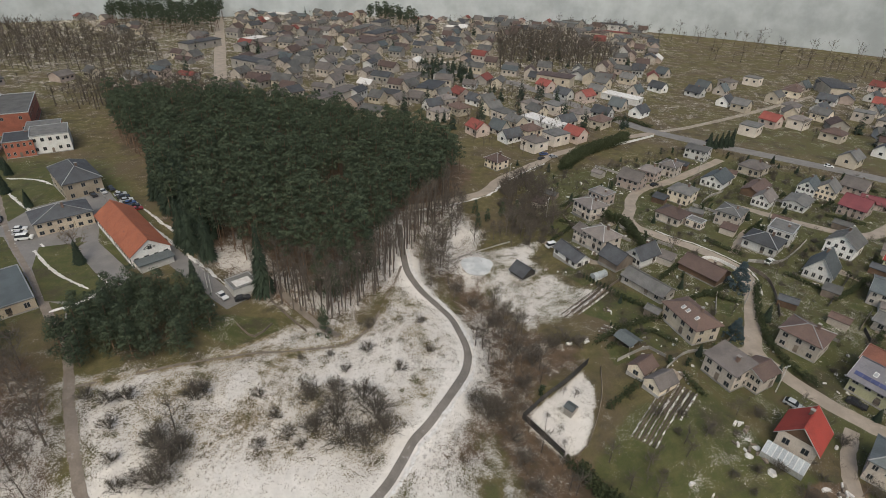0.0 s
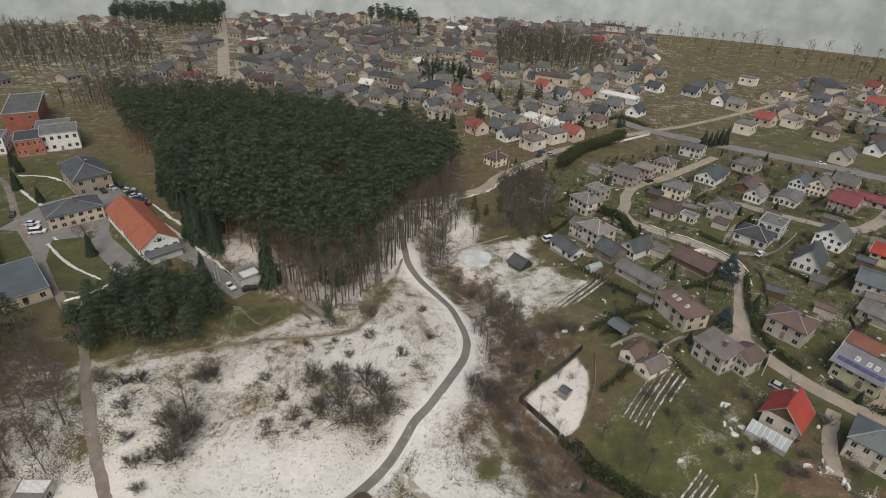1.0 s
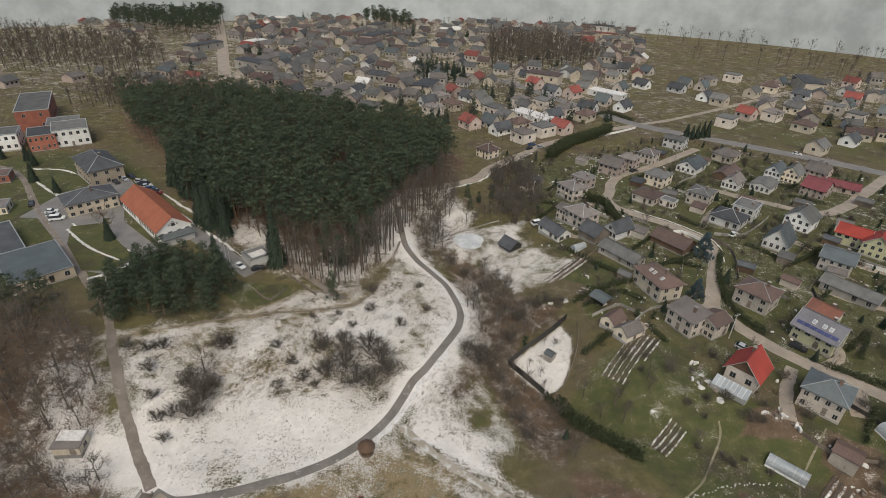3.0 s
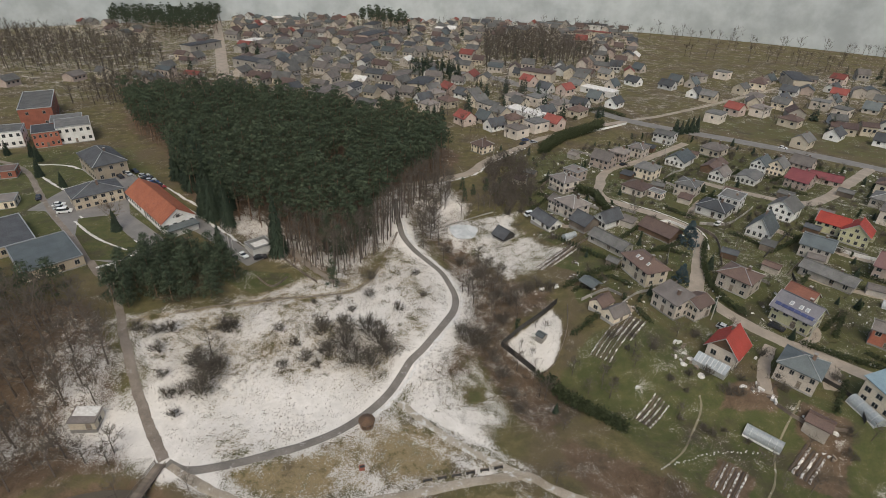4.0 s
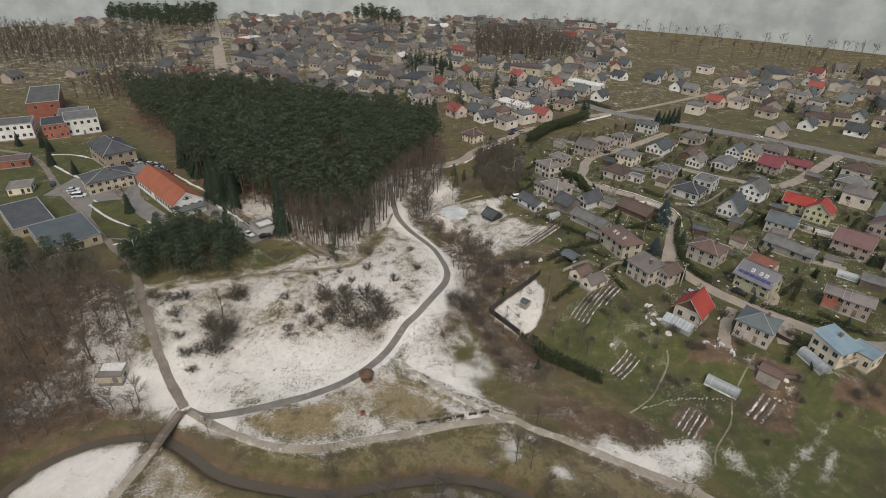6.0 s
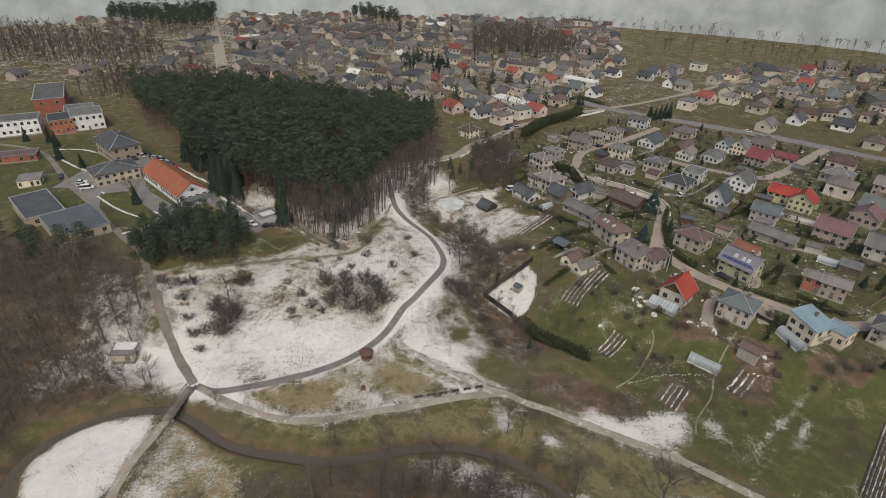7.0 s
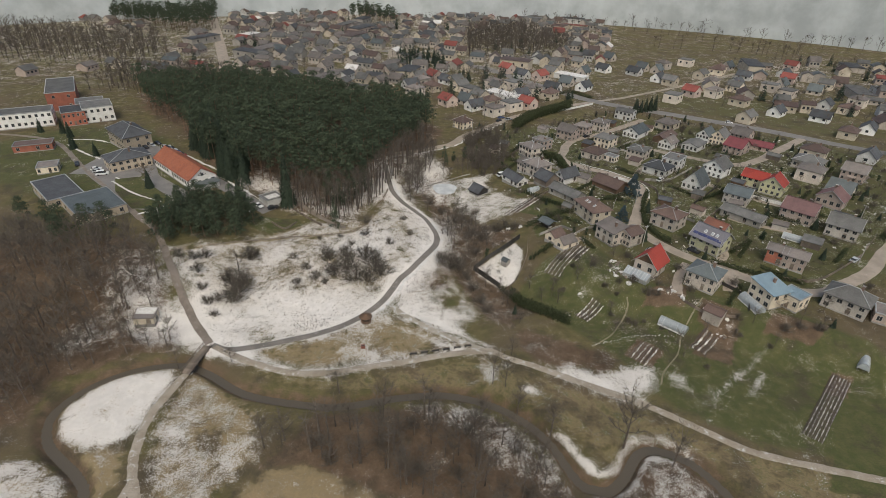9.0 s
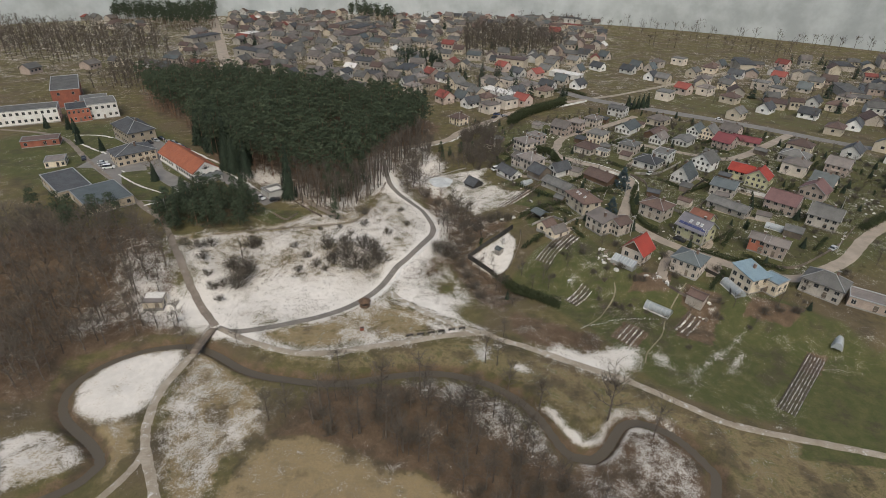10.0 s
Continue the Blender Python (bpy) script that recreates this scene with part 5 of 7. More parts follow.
def bare_tree(h, r, limbs=10, per=5, low=0.3, fine=5):
    """A leafless tree: trunk and bent limbs as one Geo; branches and twigs as slivers."""
    g = Geo()
    lean = rng.normal(size=2) * 0.03 * h
    fork = np.array((lean[0], lean[1], h * 0.78))
    g.tube((0, 0, -0.4), fork * 0.5, 0.013 * h + 0.06, 0.009 * h + 0.04, 6)
    g.tube(fork * 0.5, fork, 0.009 * h + 0.04, 0.03, 5)
    st, dr, ln = [], [], []
    for i in range(limbs):
        t = low + (0.97 - low) * i / limbs + rng.uniform(0, 0.05)
        b = fork * min(t / 0.8, 1.0)
        a = i * 2.4 + rng.uniform(-0.5, 0.5)
        size = r * (1.2 - 0.6 * t) * rng.uniform(0.75, 1.2)
        d = np.array([math.cos(a), math.sin(a), rng.uniform(0.35, 0.9)])
        mid = b + d * size * 0.5
        d2 = d * (0.7, 0.7, 1.0) + (0, 0, rng.uniform(0.3, 0.9))
        end = mid + d2 * size * 0.5
        g.tube(b, mid, 0.005 * h + 0.035, 0.06, 3)
        g.tube(mid, end, 0.06, 0.02, 3)
        for k in range(per):
            f = 0.25 + 0.75 * (k + rng.uniform(0, 1)) / per
            st.append(b + (mid - b) * f * 2 if f < 0.5 else mid + (end - mid) * (2 * f - 1))
            dr.append(d2 / np.linalg.norm(d2) + rng.normal(size=3) * 0.65)
            ln.append(size * rng.uniform(0.3, 0.55))
    for k in range(per * 2):
        st.append(fork * rng.uniform(0.8, 1.0))
        dr.append(np.array((rng.normal() * 0.5, rng.normal() * 0.5, 1.0)))
        ln.append(h * 0.2)
    return g, sprays(np.array(st), np.array(dr), np.array(ln), 0.06, fine)


def sprays(st, dr, ln, width, fine):
    """Thin branches, each with a spray of finer twigs along it."""
    dr = dr / np.linalg.norm(dr, axis=1, keepdims=True)
    n = len(st)
    tip = st + dr * ln[:, None]
    s = np.cross(dr, unit(n)) * width
    v1, f1 = tris(st - s, st + s, tip)
    k = np.repeat(np.arange(n), fine)
    f = rng.uniform(0.15, 1.0, (n * fine, 1))
    v2, f2 = twigs(st[k] + (tip - st)[k] * f, dr[k], 1.0, width * 0.62, 0.55)
    c = v2.reshape(-1, 3, 3)
    base = (c[:, 0] + c[:, 1]) / 2
    c[:, 2] = base + (c[:, 2] - base) * (ln[k] * 0.75)[:, None]
    return np.concatenate([v1, c.reshape(-1, 3)]), np.concatenate([f1, f2 + len(v1)])


def shrub(r, h, stems=22, per=5, fine=4, width=0.045):
    """A many-stemmed willow bush: a loose dome of fanning stems and twigs."""
    a = rng.uniform(0, 2 * math.pi, stems)
    q = np.sqrt(rng.uniform(0.02, 1, stems))
    flat = np.stack([np.cos(a) * q, np.sin(a) * q], 1) * r
    tip = np.concatenate([flat * 0.95, (h * (1 - 0.55 * q ** 2) * rng.uniform(0.75, 1.05, stems))[:, None]], 1)
    root = np.concatenate([flat * 0.3, np.zeros((stems, 1)) - 0.05], 1)
    d = tip - root
    s = np.cross(d / np.linalg.norm(d, axis=1, keepdims=True), unit(stems)) * width
    v1, f1 = tris(root - s, root + s, tip)
    k = np.repeat(np.arange(stems), per)
    f = rng.uniform(0.3, 1.0, (stems * per, 1))
    v2, f2 = sprays(root[k] + d[k] * f, d[k] / np.linalg.norm(d[k], axis=1, keepdims=True) + rng.normal(size=(len(k), 3)) * 0.5, rng.uniform(0.25, 0.5, len(k)) * h, width * 0.8, fine)
    return np.concatenate([v1, v2]), np.concatenate([f1, f2 + len(v1)])


PINES, SPRUCES, BARES, SLIMS, SHRUBS = [], [], [], [], []
for i in range(6):
    h = 19.0
    PINES.append((Geo().tube((0, 0, -0.5), (rng.normal() * 0.2, rng.normal() * 0.2, h * 0.9), 0.2, 0.07, 5), pine_crown(h)))
for i in range(3):
    SPRUCES.append((Geo().tube((0, 0, -0.4), (0, 0, 9.6), 0.16, 0.02, 5), spruce_crown(10.0, 2.4)))
for i in range(5):
    BARES.append(bare_tree(10.0, 3.6, 11, 6, 0.3, 6))
for i in range(4):
    SLIMS.append(bare_tree(16.0, 2.4, 8, 4, 0.6, 3))
for i in range(4):
    SHRUBS.append(shrub(1.9, 2.5, 30, 6, 4, 0.055))
SCRUBS = [shrub(1.9, 2.3, 8, 3, 2, 0.06) for _ in range(5)]


def tree_kind(name, variants, trunk_mat, crown_mat, label, category, crown_name="crown"):
    """The first trees of a kind, which are then copied."""
    out = []
    for i, (wood, (v, f)) in enumerate(variants):
        out.append((wood.mesh("trunk"), raw_mesh(crown_name, v, f, crown_mat)))
        out[-1][0].materials.append(trunk_mat)
    return (name, out, label, category, crown_name)


K_PINE = tree_kind("pine_tree", PINES, PBARK, PINE, "tall Scots pine with a dark green rounded crown", "pine")
YOUNG = []
for i in range(3):
    k = 30
    t = np.sort(rng.uniform(0.1, 0.96, k))
    ang, rad = np.arange(k) * 2.4, 2.7 * (1 - t) ** 0.55 * rng.uniform(0.45, 1, k)
    YOUNG.append((Geo().tube((0, 0, -0.4), (0, 0, 9.0), 0.16, 0.05, 5), tufts(np.stack([np.cos(ang) * rad, np.sin(ang) * rad, t * 10], 1), 1.2, 0.24, 52)))
K_YOUNG = tree_kind("young_pine", YOUNG, PBARK, PINE, "young bushy pine with needles down to the ground", "pine")
K_SPRUCE = tree_kind("spruce_tree", SPRUCES, BARK, SPRUCE, "dark green conical spruce tree", "spruce")
BLUES = []
for i in range(2):
    t = np.repeat(np.linspace(0.05, 0.97, 15), 11)
    ang = rng.uniform(0, 2 * math.pi, len(t))
    rad = (3.9 * (1 - t) ** 0.9 + 0.1) * rng.choice([0.45, 0.8, 1.0, 1.08], len(t))
    c = np.stack([np.cos(ang) * rad, np.sin(ang) * rad, t * 10 - 0.22 * rad + rng.normal(size=len(t)) * 0.15], 1)
    BLUES.append((SPRUCES[i][0], tufts(c, 0.6, 0.3, 34, 0.4, 0.4)))
K_BLUE = tree_kind("blue_spruce", BLUES, BARK, BLUESPRUCE, "bluish conical garden spruce", "spruce")
K_BARE = tree_kind("bare_tree", BARES, BARK, TWIG, "leafless tree with spreading bare twigs", "tree")
K_BIRCH = tree_kind("birch_tree", SLIMS[:2], BIRCH, TWIG, "slender leafless birch with white bark", "birch")
K_SLIM = tree_kind("slender_tree", SLIMS, BARK, TWIG, "tall slender leafless forest tree with a straight trunk", "tree")
K_COPPER = tree_kind("oak_tree", BARES[:2], BARK, DRYLEAF, "tree keeping its dry copper-brown leaves", "tree")


def plant(kind, x, y, scale=1.0, group="", girth=1.0):
    name, variants, label, category, crown_name = kind
    trunk, crown = variants[int(rng.integers(len(variants)))]
    ob = new(name)
    tagged(ob, label, category, group)
    s = scale * rng.uniform(0.88, 1.12)
    ob.matrix_basis = pose(x, y, ground_z(x, y), 0, 0, rng.uniform(0, 360)) @ Matrix.Diagonal((s * girth, s * girth, s, 1))
    a, b = new("trunk", trunk), new(crown_name, crown)
    a.parent = b.parent = ob
    return ob


SHRUB_MESHES = [raw_mesh("bush", v, f, THICKET) for v, f in SHRUBS]


SOUTH_BRUSH = [(-33, 14), (-22.1, 22.3), (7, 25.3), (24.1, 20.3), (32.1, 8.2), (40.1, -3.8), (60.2, -29.9), (22, -30), (13, -6), (5, 0), (-1, 1), (-12, 6.5), (-22, 10.3), (-30, 9)]
THICKETS = [(Geo().tube((0, 0, 0), (0, 0, 1), 0.03, 0.02, 3), s) for s in SCRUBS]


def thicket(places, sizes, label, material=TWIG):
    mass("thicket", places, THICKETS, BARK, material, sizes, label, "bushes")


def bush(x, y, s=1.0, tall=1.0, group=""):
    ob = new("bush", SHRUB_MESHES[int(rng.integers(len(SHRUB_MESHES)))])
    ob.matrix_basis = pose(x, y, ground_z(x, y) - 0.05, 0, 0, rng.uniform(0, 360)) @ Matrix.Diagonal((s, s, s * tall, 1))
    return tagged(ob, "leafless brown thicket bush", "bush", group)


def scatter(poly, gap, seed):
    """Places inside an outline, no two nearer than about gap."""
    r = np.random.default_rng(seed)
    xs, ys = [p[0] for p in poly], [p[1] for p in poly]
    gx, gy = np.meshgrid(np.arange(min(xs), max(xs), gap), np.arange(min(ys), max(ys), gap))
    p = np.stack([gx.ravel(), gy.ravel()], 1) + r.uniform(-0.42, 0.42, (gx.size, 2)) * gap
    return p[inside(p[:, 0], p[:, 1], poly, 0.01) > 0.5]


def mass(name, places, variants, wood_mat, crown_mat, scales, label, category):
    """Many trees nobody would count, as one mesh of trunks and crowns."""
    vs, fs, mi, n = [], [], [], 0
    zz = height(places[:, 0], places[:, 1])
    for (x, y), z, s in zip(places, zz, scales):
        wood, (cv, cf) = variants[int(rng.integers(len(variants)))]
        a = rng.uniform(0, 2 * math.pi)
        rot = np.array([[math.cos(a), -math.sin(a), 0], [math.sin(a), math.cos(a), 0], [0, 0, 1]])
        for v, f, k in ((np.array([tuple(q) for q in wood.v]), wood.f, 0), (cv, cf.tolist(), 1)):
            vs.append((v * s) @ rot.T + (x, y, z))
            fs += [tuple(i + n for i in q) for q in f]
            mi += [k] * len(f)
            n += len(v)
    me = bpy.data.meshes.new(name)
    me.from_pydata(np.concatenate(vs).tolist(), [], fs)
    me.materials.append(wood_mat)
    me.materials.append(crown_mat)
    me.polygons.foreach_set("material_index", np.array(mi, dtype=np.int32))
    return tagged(new(name, me), label, category, kind="stuff")


# the pine wood: its rim as single trees, its inside as one mass
PINE_WOOD = [(-110.6, 186.2), (-96.9, 167.7), (-76.9, 147.3), (-61.4, 141.3), (-45.4, 136.5), (-31.6, 134.1), (-23.6, 141.2), (-17.7, 159), (-11.9, 175.8), (0, 205.2), (8, 228.2), (-4, 250.5), (-41.1, 274.7), (-89.8, 288.3), (-123.7, 293.3), (-186.1, 290.8), (-163.5, 252.8), (-129.1, 218.1)]
pines = scatter(PINE_WOOD, 4.3, 3)
rim = off_line(pines[:, 0], pines[:, 1], PINE_WOOD[1:11])
order = np.argsort(rim)
for x, y in pines[order[:230]]:
    plant(K_PINE, x, y, 0.95 if y > 150 else 0.9, "pines of the wood")
rest = pines[order[230:]]
rest = rest[[noise.noise((a * 0.06, b * 0.06, 11)) > -0.42 for a, b in rest]]
mass("pine_forest", rest, PINES, PBARK, PINE, rng.uniform(0.7, 1.14, len(rest)), "dense dark green pine wood seen from above", "forest")
for x, y, size, girth in ((-52, 128.9, 2.3, 0.62), (-69.8, 125.1, 1.12, 0.8), (-79, 144.5, 1.7, 0.8), (-72.5, 141, 1.5, 0.8), (-83.5, 148.5, 1.6, 0.8)):
    plant(K_SPRUCE, x, y, size, "spruces by the garage", girth)
for x, y, size in ((-30.5, 111.7, 1.0), (-36, 131, 1.5), (-27, 134, 1.6), (-31, 127, 1.3), (-23, 142, 1.7)):
    plant(K_YOUNG, x, y, size, "young pines at the rim of the wood", 0.75)
for x, y in scatter([(-112.6, 187.2), (-95, 165.7), (-78.9, 150.2), (-71.1, 152.5), (-88.7, 176.8), (-103.8, 197.1)], 6.0, 5):
    plant(K_SPRUCE, x, y, 1.9, "spruces along the wood", 0.85)
# leafless trees along the rim of the wood
for x, y in scatter([(-59.8, 133.4), (-46, 124.9), (-30.1, 118.4), (-19.9, 129.4), (-12.8, 149.8), (-7.9, 171.3), (5, 203.6), (0, 205.2), (-13.8, 175.5), (-21.6, 144.9), (-32.5, 138.1), (-49.4, 137.9)], 2.45, 7):
    plant(K_SLIM, x, y, rng.uniform(0.75, 1.05), "leafless rim of the wood", 0.9)
for x, y in scatter([(-7.9, 168.1), (-5.9, 148.4), (4, 138.9), (3, 163.5), (12, 205.1), (4, 199.5)], 4.4, 8):
    plant(K_BARE, x, y, 1.0, "leafless trees on the slope")
# the pine clump by the lane
for x, y in scatter([(-89.3, 94.8), (-83.3, 90.8), (-62.2, 101.5), (-60.3, 116.7), (-71.8, 121.5), (-89.3, 120.7), (-93.3, 106.8)], 4.6, 9):
    plant(K_YOUNG, x, y, 1.05, "pine clump by the lane", 1.1)
# overgrown slope above the pond
OVERGROWN = [(20.8, 202.0), (25.4, 221.6), (41.8, 226.8), (44.7, 199.5), (40.1, 171.1), (28.7, 163.8), (25.4, 176.2)]
for x, y in scatter(OVERGROWN, 4.2, 91):
    plant(K_BARE, x, y, rng.uniform(0.5, 0.8), "trees on the overgrown slope", 1.15)
for x, y in scatter(OVERGROWN, 4.6, 92):
    bush(x, y, rng.uniform(0.9, 1.4), 1.0, "bushes on the overgrown slope")
# trees and thicket of the gully, the stream's banks and the woods beside it
for x, y in scatter([(4, 148.6), (14, 127.7), (18, 111.5), (26, 115.9), (22, 134.2), (34, 177.9), (26, 186.4), (10, 167.4)], 5.0, 10):
    if inside(x, y, POND_SNOW, 0.5) < 0.2:
        plant(K_BARE, x, y, rng.uniform(0.6, 0.95), "gully trees")
GULLY_BANK = [(9, 127.4), (10, 108.2), (18.1, 86.9), (28.3, 71.6), (35.9, 71.6), (25.8, 95), (28, 118.1), (18, 132)]
for x, y in scatter(GULLY_BANK, 4.6, 12):
    if inside(x, y, PLOT_SNOW, 0.5) < 0.1:
        plant(K_BARE, x, y, rng.uniform(0.45, 0.8), "gully trees")
for x, y in scatter(SOUTH_BRUSH, 12.0, 13):
    bush(x, y, 1.1, 1.1, "streamside bushes")
for x, y in scatter(SOUTH_BRUSH, 8.5, 14):
    plant(K_BARE, x, y, rng.uniform(0.7, 1.15), "streamside trees", 0.85)
for x, y in ((-16.5, 12.9), (-9.7, 9.9), (-3.5, 8.7), (0.7, 4.7), (16.3, 8.8), (-20.9, 12.9), (-19.3, 15.6), (4.3, 22.4)):
    plant(K_SLIM, x, y, 0.95, "tall streamside trees", 1.15)
for x, y in ((21.8, 34.4), (27.4, 26.8), (34.5, 19.8), (24.9, 33.3)):
    plant(K_BARE, x, y, 0.95, "streamside trees", 0.75)
south = scatter(SOUTH_BRUSH, 5.4, 16)
mass("streamside_wood", south, BARES, BARK, TWIG, rng.uniform(0.5, 1.0, len(south)), "brown leafless wood along the stream", "forest")
west = scatter(WEST_WOOD, 4.9, 15)
west = west[(off_line(west[:, 0], west[:, 1], LANE) > 3.5) & (np.hypot(west[:, 0] + 75.8, west[:, 1] - 55) > 6)]
for x, y in west[west[:, 0] > -93]:
    plant(K_BARE, x, y, rng.uniform(0.7, 1.25), "trees of the west wood")
west = west[west[:, 0] <= -93]
mass("west_wood", west, BARES, BARK, TWIG, rng.uniform(0.75, 1.3, len(west)), "brown leafless wood beside the stream", "forest")
for x, y in ((-121, 96.8), (-111.1, 94.8), (-129, 102.8), (-117, 88.8), (-139.4, 105.3), (-107.2, 98.8)):
    plant(K_YOUNG, x, y, 1.1, "pines by the flat building", 1.2)
for x, y, s in ((-29.5, 89.8, 1.9), (-22.4, 85.1, 2.2), (-13.4, 86.5, 2.2), (-19.7, 79.9, 2.1), (-17.4, 91.2, 1.8), (-26, 81.8, 1.9), (-10.5, 82.3, 1.9), (-15, 79, 1.9), (-24, 92, 1.6), (-55.7, 88.7, 1.7), (-54.2, 90.4, 1.2), (-55.5, 68, 2.0), (-55.4, 72.2, 2.1), (-57.6, 76, 2.1), (-53.6, 75.6, 1.7),
                (-77, 83.7, 1.1), (-72.1, 83.5, 1.3), (-68.8, 85, 1.3), (-68.9, 77.6, 1.2), (-65.4, 70.7, 1.0), (-62, 65.4, 1.1), (-58.7, 60.7, 0.9), (-59.9, 67.5, 1.1), (-36.1, 84.9, 1.0), (-32.6, 80.1, 1.1), (-38, 77.4, 0.9), (-41.7, 90.6, 0.9), (-28.8, 77.7, 0.9), (-18.6, 107.7, 1.1), (-27.7, 104.8, 0.7),
                (-34.8, 102.9, 0.7), (-9.5, 100.9, 1.0), (-23.1, 99.6, 0.8), (12, 89.9, 1.9), (9.2, 92.1, 1.5), (14.9, 89.9, 1.6), (17.3, 84.3, 1.4), (19.6, 78.1, 1.4), (21.5, 71.2, 1.3), (23.4, 66.1, 1.2), (33.7, 114.5, 1.4), (37.2, 112.4, 1.3), (30.2, 112.3, 1.4), (21.4, 100.1, 1.3), (5.1, 140.1, 1.2),
                (10.4, 132.8, 1.3), (16, 124.3, 1.4), (20.9, 112.1, 1.5), (25, 107, 1.4), (-20, 117.4, 1.2), (-5, 120.2, 0.8), (-2, 108.3, 0.8)):
    bush(x, y, s, 0.95, "meadow bushes")
    if s > 1.5:
        plant(K_BARE, x + rng.uniform(-1, 1), y + rng.uniform(-1, 1), s * 0.29, "meadow bush trees", 1.5)
for x, y, s in ((-17.3, 30.8, 0.9), (50, 14.5, 1.4), (59.4, 9.4, 1.3), (34.1, 18.9, 0.85), (27, 25.5, 0.8), (-9.4, 9.9, 0.9), (0.4, 5.4, 0.8), (15.6, 9.2, 0.9), (-57, 80.4, 0.95), (-3.2, 138.7, 1.25), (-47.8, 41.9, 0.6), (-60.6, 39.1, 0.7), (28.1, 45.4, 0.6), (4, 133.2, 0.9), (74.3, 152.8, 0.95), (43.4, 143, 0.5), (86, 54, 0.5), (-14.1, 88.4, 0.5)):
    plant(K_BARE, x, y, s, "single bare trees")
for x, y, size in ((12.6, 178.2, 0.55), (11.9, 188.2, 0.6), (16.3, 182.2, 0.6), (22.1, 187.1, 0.7), (26, 183, 0.5), (28, 190, 0.6)):
    plant(K_YOUNG, x, y, size, "young pines above the pond", 0.9)
for x, y in ((-67.8, 127.6), (-66, 125.9), (-69.7, 128.3)):
    plant(K_BIRCH, x, y, 0.62, "birches by the drive")
plant(K_COPPER, -110.1, 137.5, 1.05)
plant(K_SPRUCE, -109.1, 135.5, 0.8)
# garden evergreens
for x, y, s in ((89.5, 137, 0.95), (77.9, 112.9, 0.6)):
    plant(K_BLUE, x, y, s, "garden spruces", 1.05)
for x, y, s in ((81.4, 97.7, 0.5), (90.5, 120.9, 0.6), (65.7, 105.2, 0.4), (98, 86, 0.45), (-181, 204.1, 0.9), (-169, 186.1, 0.9), (-150.5, 172.8, 0.8), (-187.9, 210, 0.8), (-200.1, 211, 0.7), (123.8, 62, 0.5), (31.9, 66.7, 0.35), (125.7, 100.8, 0.4)):
    plant(K_SPRUCE, x, y, s, "garden conifers")


def hedge(pts, width, tall, group="", label="clipped dark green hedge"):
    """A trimmed hedge: a leafy body with small blades all over it."""
    line = spline(pts, 0.45)
    base = height(line[:, 0], line[:, 1])
    n = len(line)
    c = []
    for k in range(int(8 + width * tall * 3.6)):
        o = rng.uniform(-0.5, 0.5, (n, 2)) * width
        c.append(np.stack([line[:, 0] + o[:, 0], line[:, 1] + o[:, 1], base + tall * rng.uniform(0.1, 0.95, n)], 1))
    v, f = tufts(np.concatenate(c), 0.3, 0.27 if tall < 3 else 0.36, 2)
    ob = new("hedge", raw_mesh("hedge", v, f, HEDGE))
    return tagged(ob, label, "hedge", group)


hedge([(28.9, 79.8), (33, 74), (38.4, 66.5), (47, 59.5)], 1.8, 2.0, "garden hedges")
hedge([(32, 77), (36.8, 69.4), (46.6, 60.3)], 2.6, 3.0, "garden hedges")
hedge([(44.3, 109.3), (55.9, 113.7), (61.3, 109.1)], 1.4, 1.5, "garden hedges")
hedge([(96.5, 138.6), (91.4, 127.9), (88.0, 118.3), (86.5, 109.7), (87.6, 100.9), (90.4, 96.0)], 1.7, 2.0, "garden hedges")
hedge([(41.4, 111.6), (50.0, 116.1), (61.2, 120.0)], 1.8, 2.0, "garden hedges")
hedge([(76.6, 131.8), (82.3, 134.2), (88.0, 137.7)], 1.4, 1.8, "garden hedges")
hedge([(116.4, 132.3), (124.8, 137.3), (132.4, 143.2)], 1.5, 1.8, "garden hedges")
hedge([(39.7, 89.6), (44.0, 92.6), (47.9, 95.4)], 1.6, 1.8, "garden hedges")
hedge([(59.2, 97.7), (60.3, 94.4), (61.5, 91.2)], 1.3, 1.5, "garden hedges")
hedge([(67.0, 170.9), (67.5, 158.9), (69.8, 154.6)], 2.0, 3.0, "garden hedges")
hedge([(91.8, 166.5), (96.0, 161.0), (99.7, 156.7)], 1.4, 1.5, "garden hedges")
hedge([(70, 128.1), (78.4, 132), (86.5, 129)], 1.4, 1.5, "garden hedges")
hedge([(99.8, 83.8), (109.1, 77.9), (120.2, 73.1)], 1.6, 1.6, "garden hedges")
hedge([(53.8, 234), (64.2, 250.8), (74.6, 261.5), (87.7, 272.8), (94.8, 280.8)], 5.0, 5.0, "roadside hedges", "tall dark roadside hedge of conifers")
hedge([(82.7, 294.9), (94.8, 312.1), (104.9, 317.1), (116, 303)], 2.2, 2.2, "roadside hedges")
hedge([(59.1, 180.4), (65.6, 174.5), (65.6, 166.6)], 2.5, 4.0, "roadside hedges", "tall dark roadside hedge of conifers")
hedge([(170.9, 100.8), (191, 112.9), (215.2, 123)], 3.0, 2.8, "roadside hedges")
THUJA_MESH = [raw_mesh("thuja", *tufts(np.stack([rng.normal(size=26) * 0.16, rng.normal(size=26) * 0.16, np.linspace(0.1, 2.3, 26)], 1), 0.28, 0.26, 5), THUJA) for _ in range(3)]


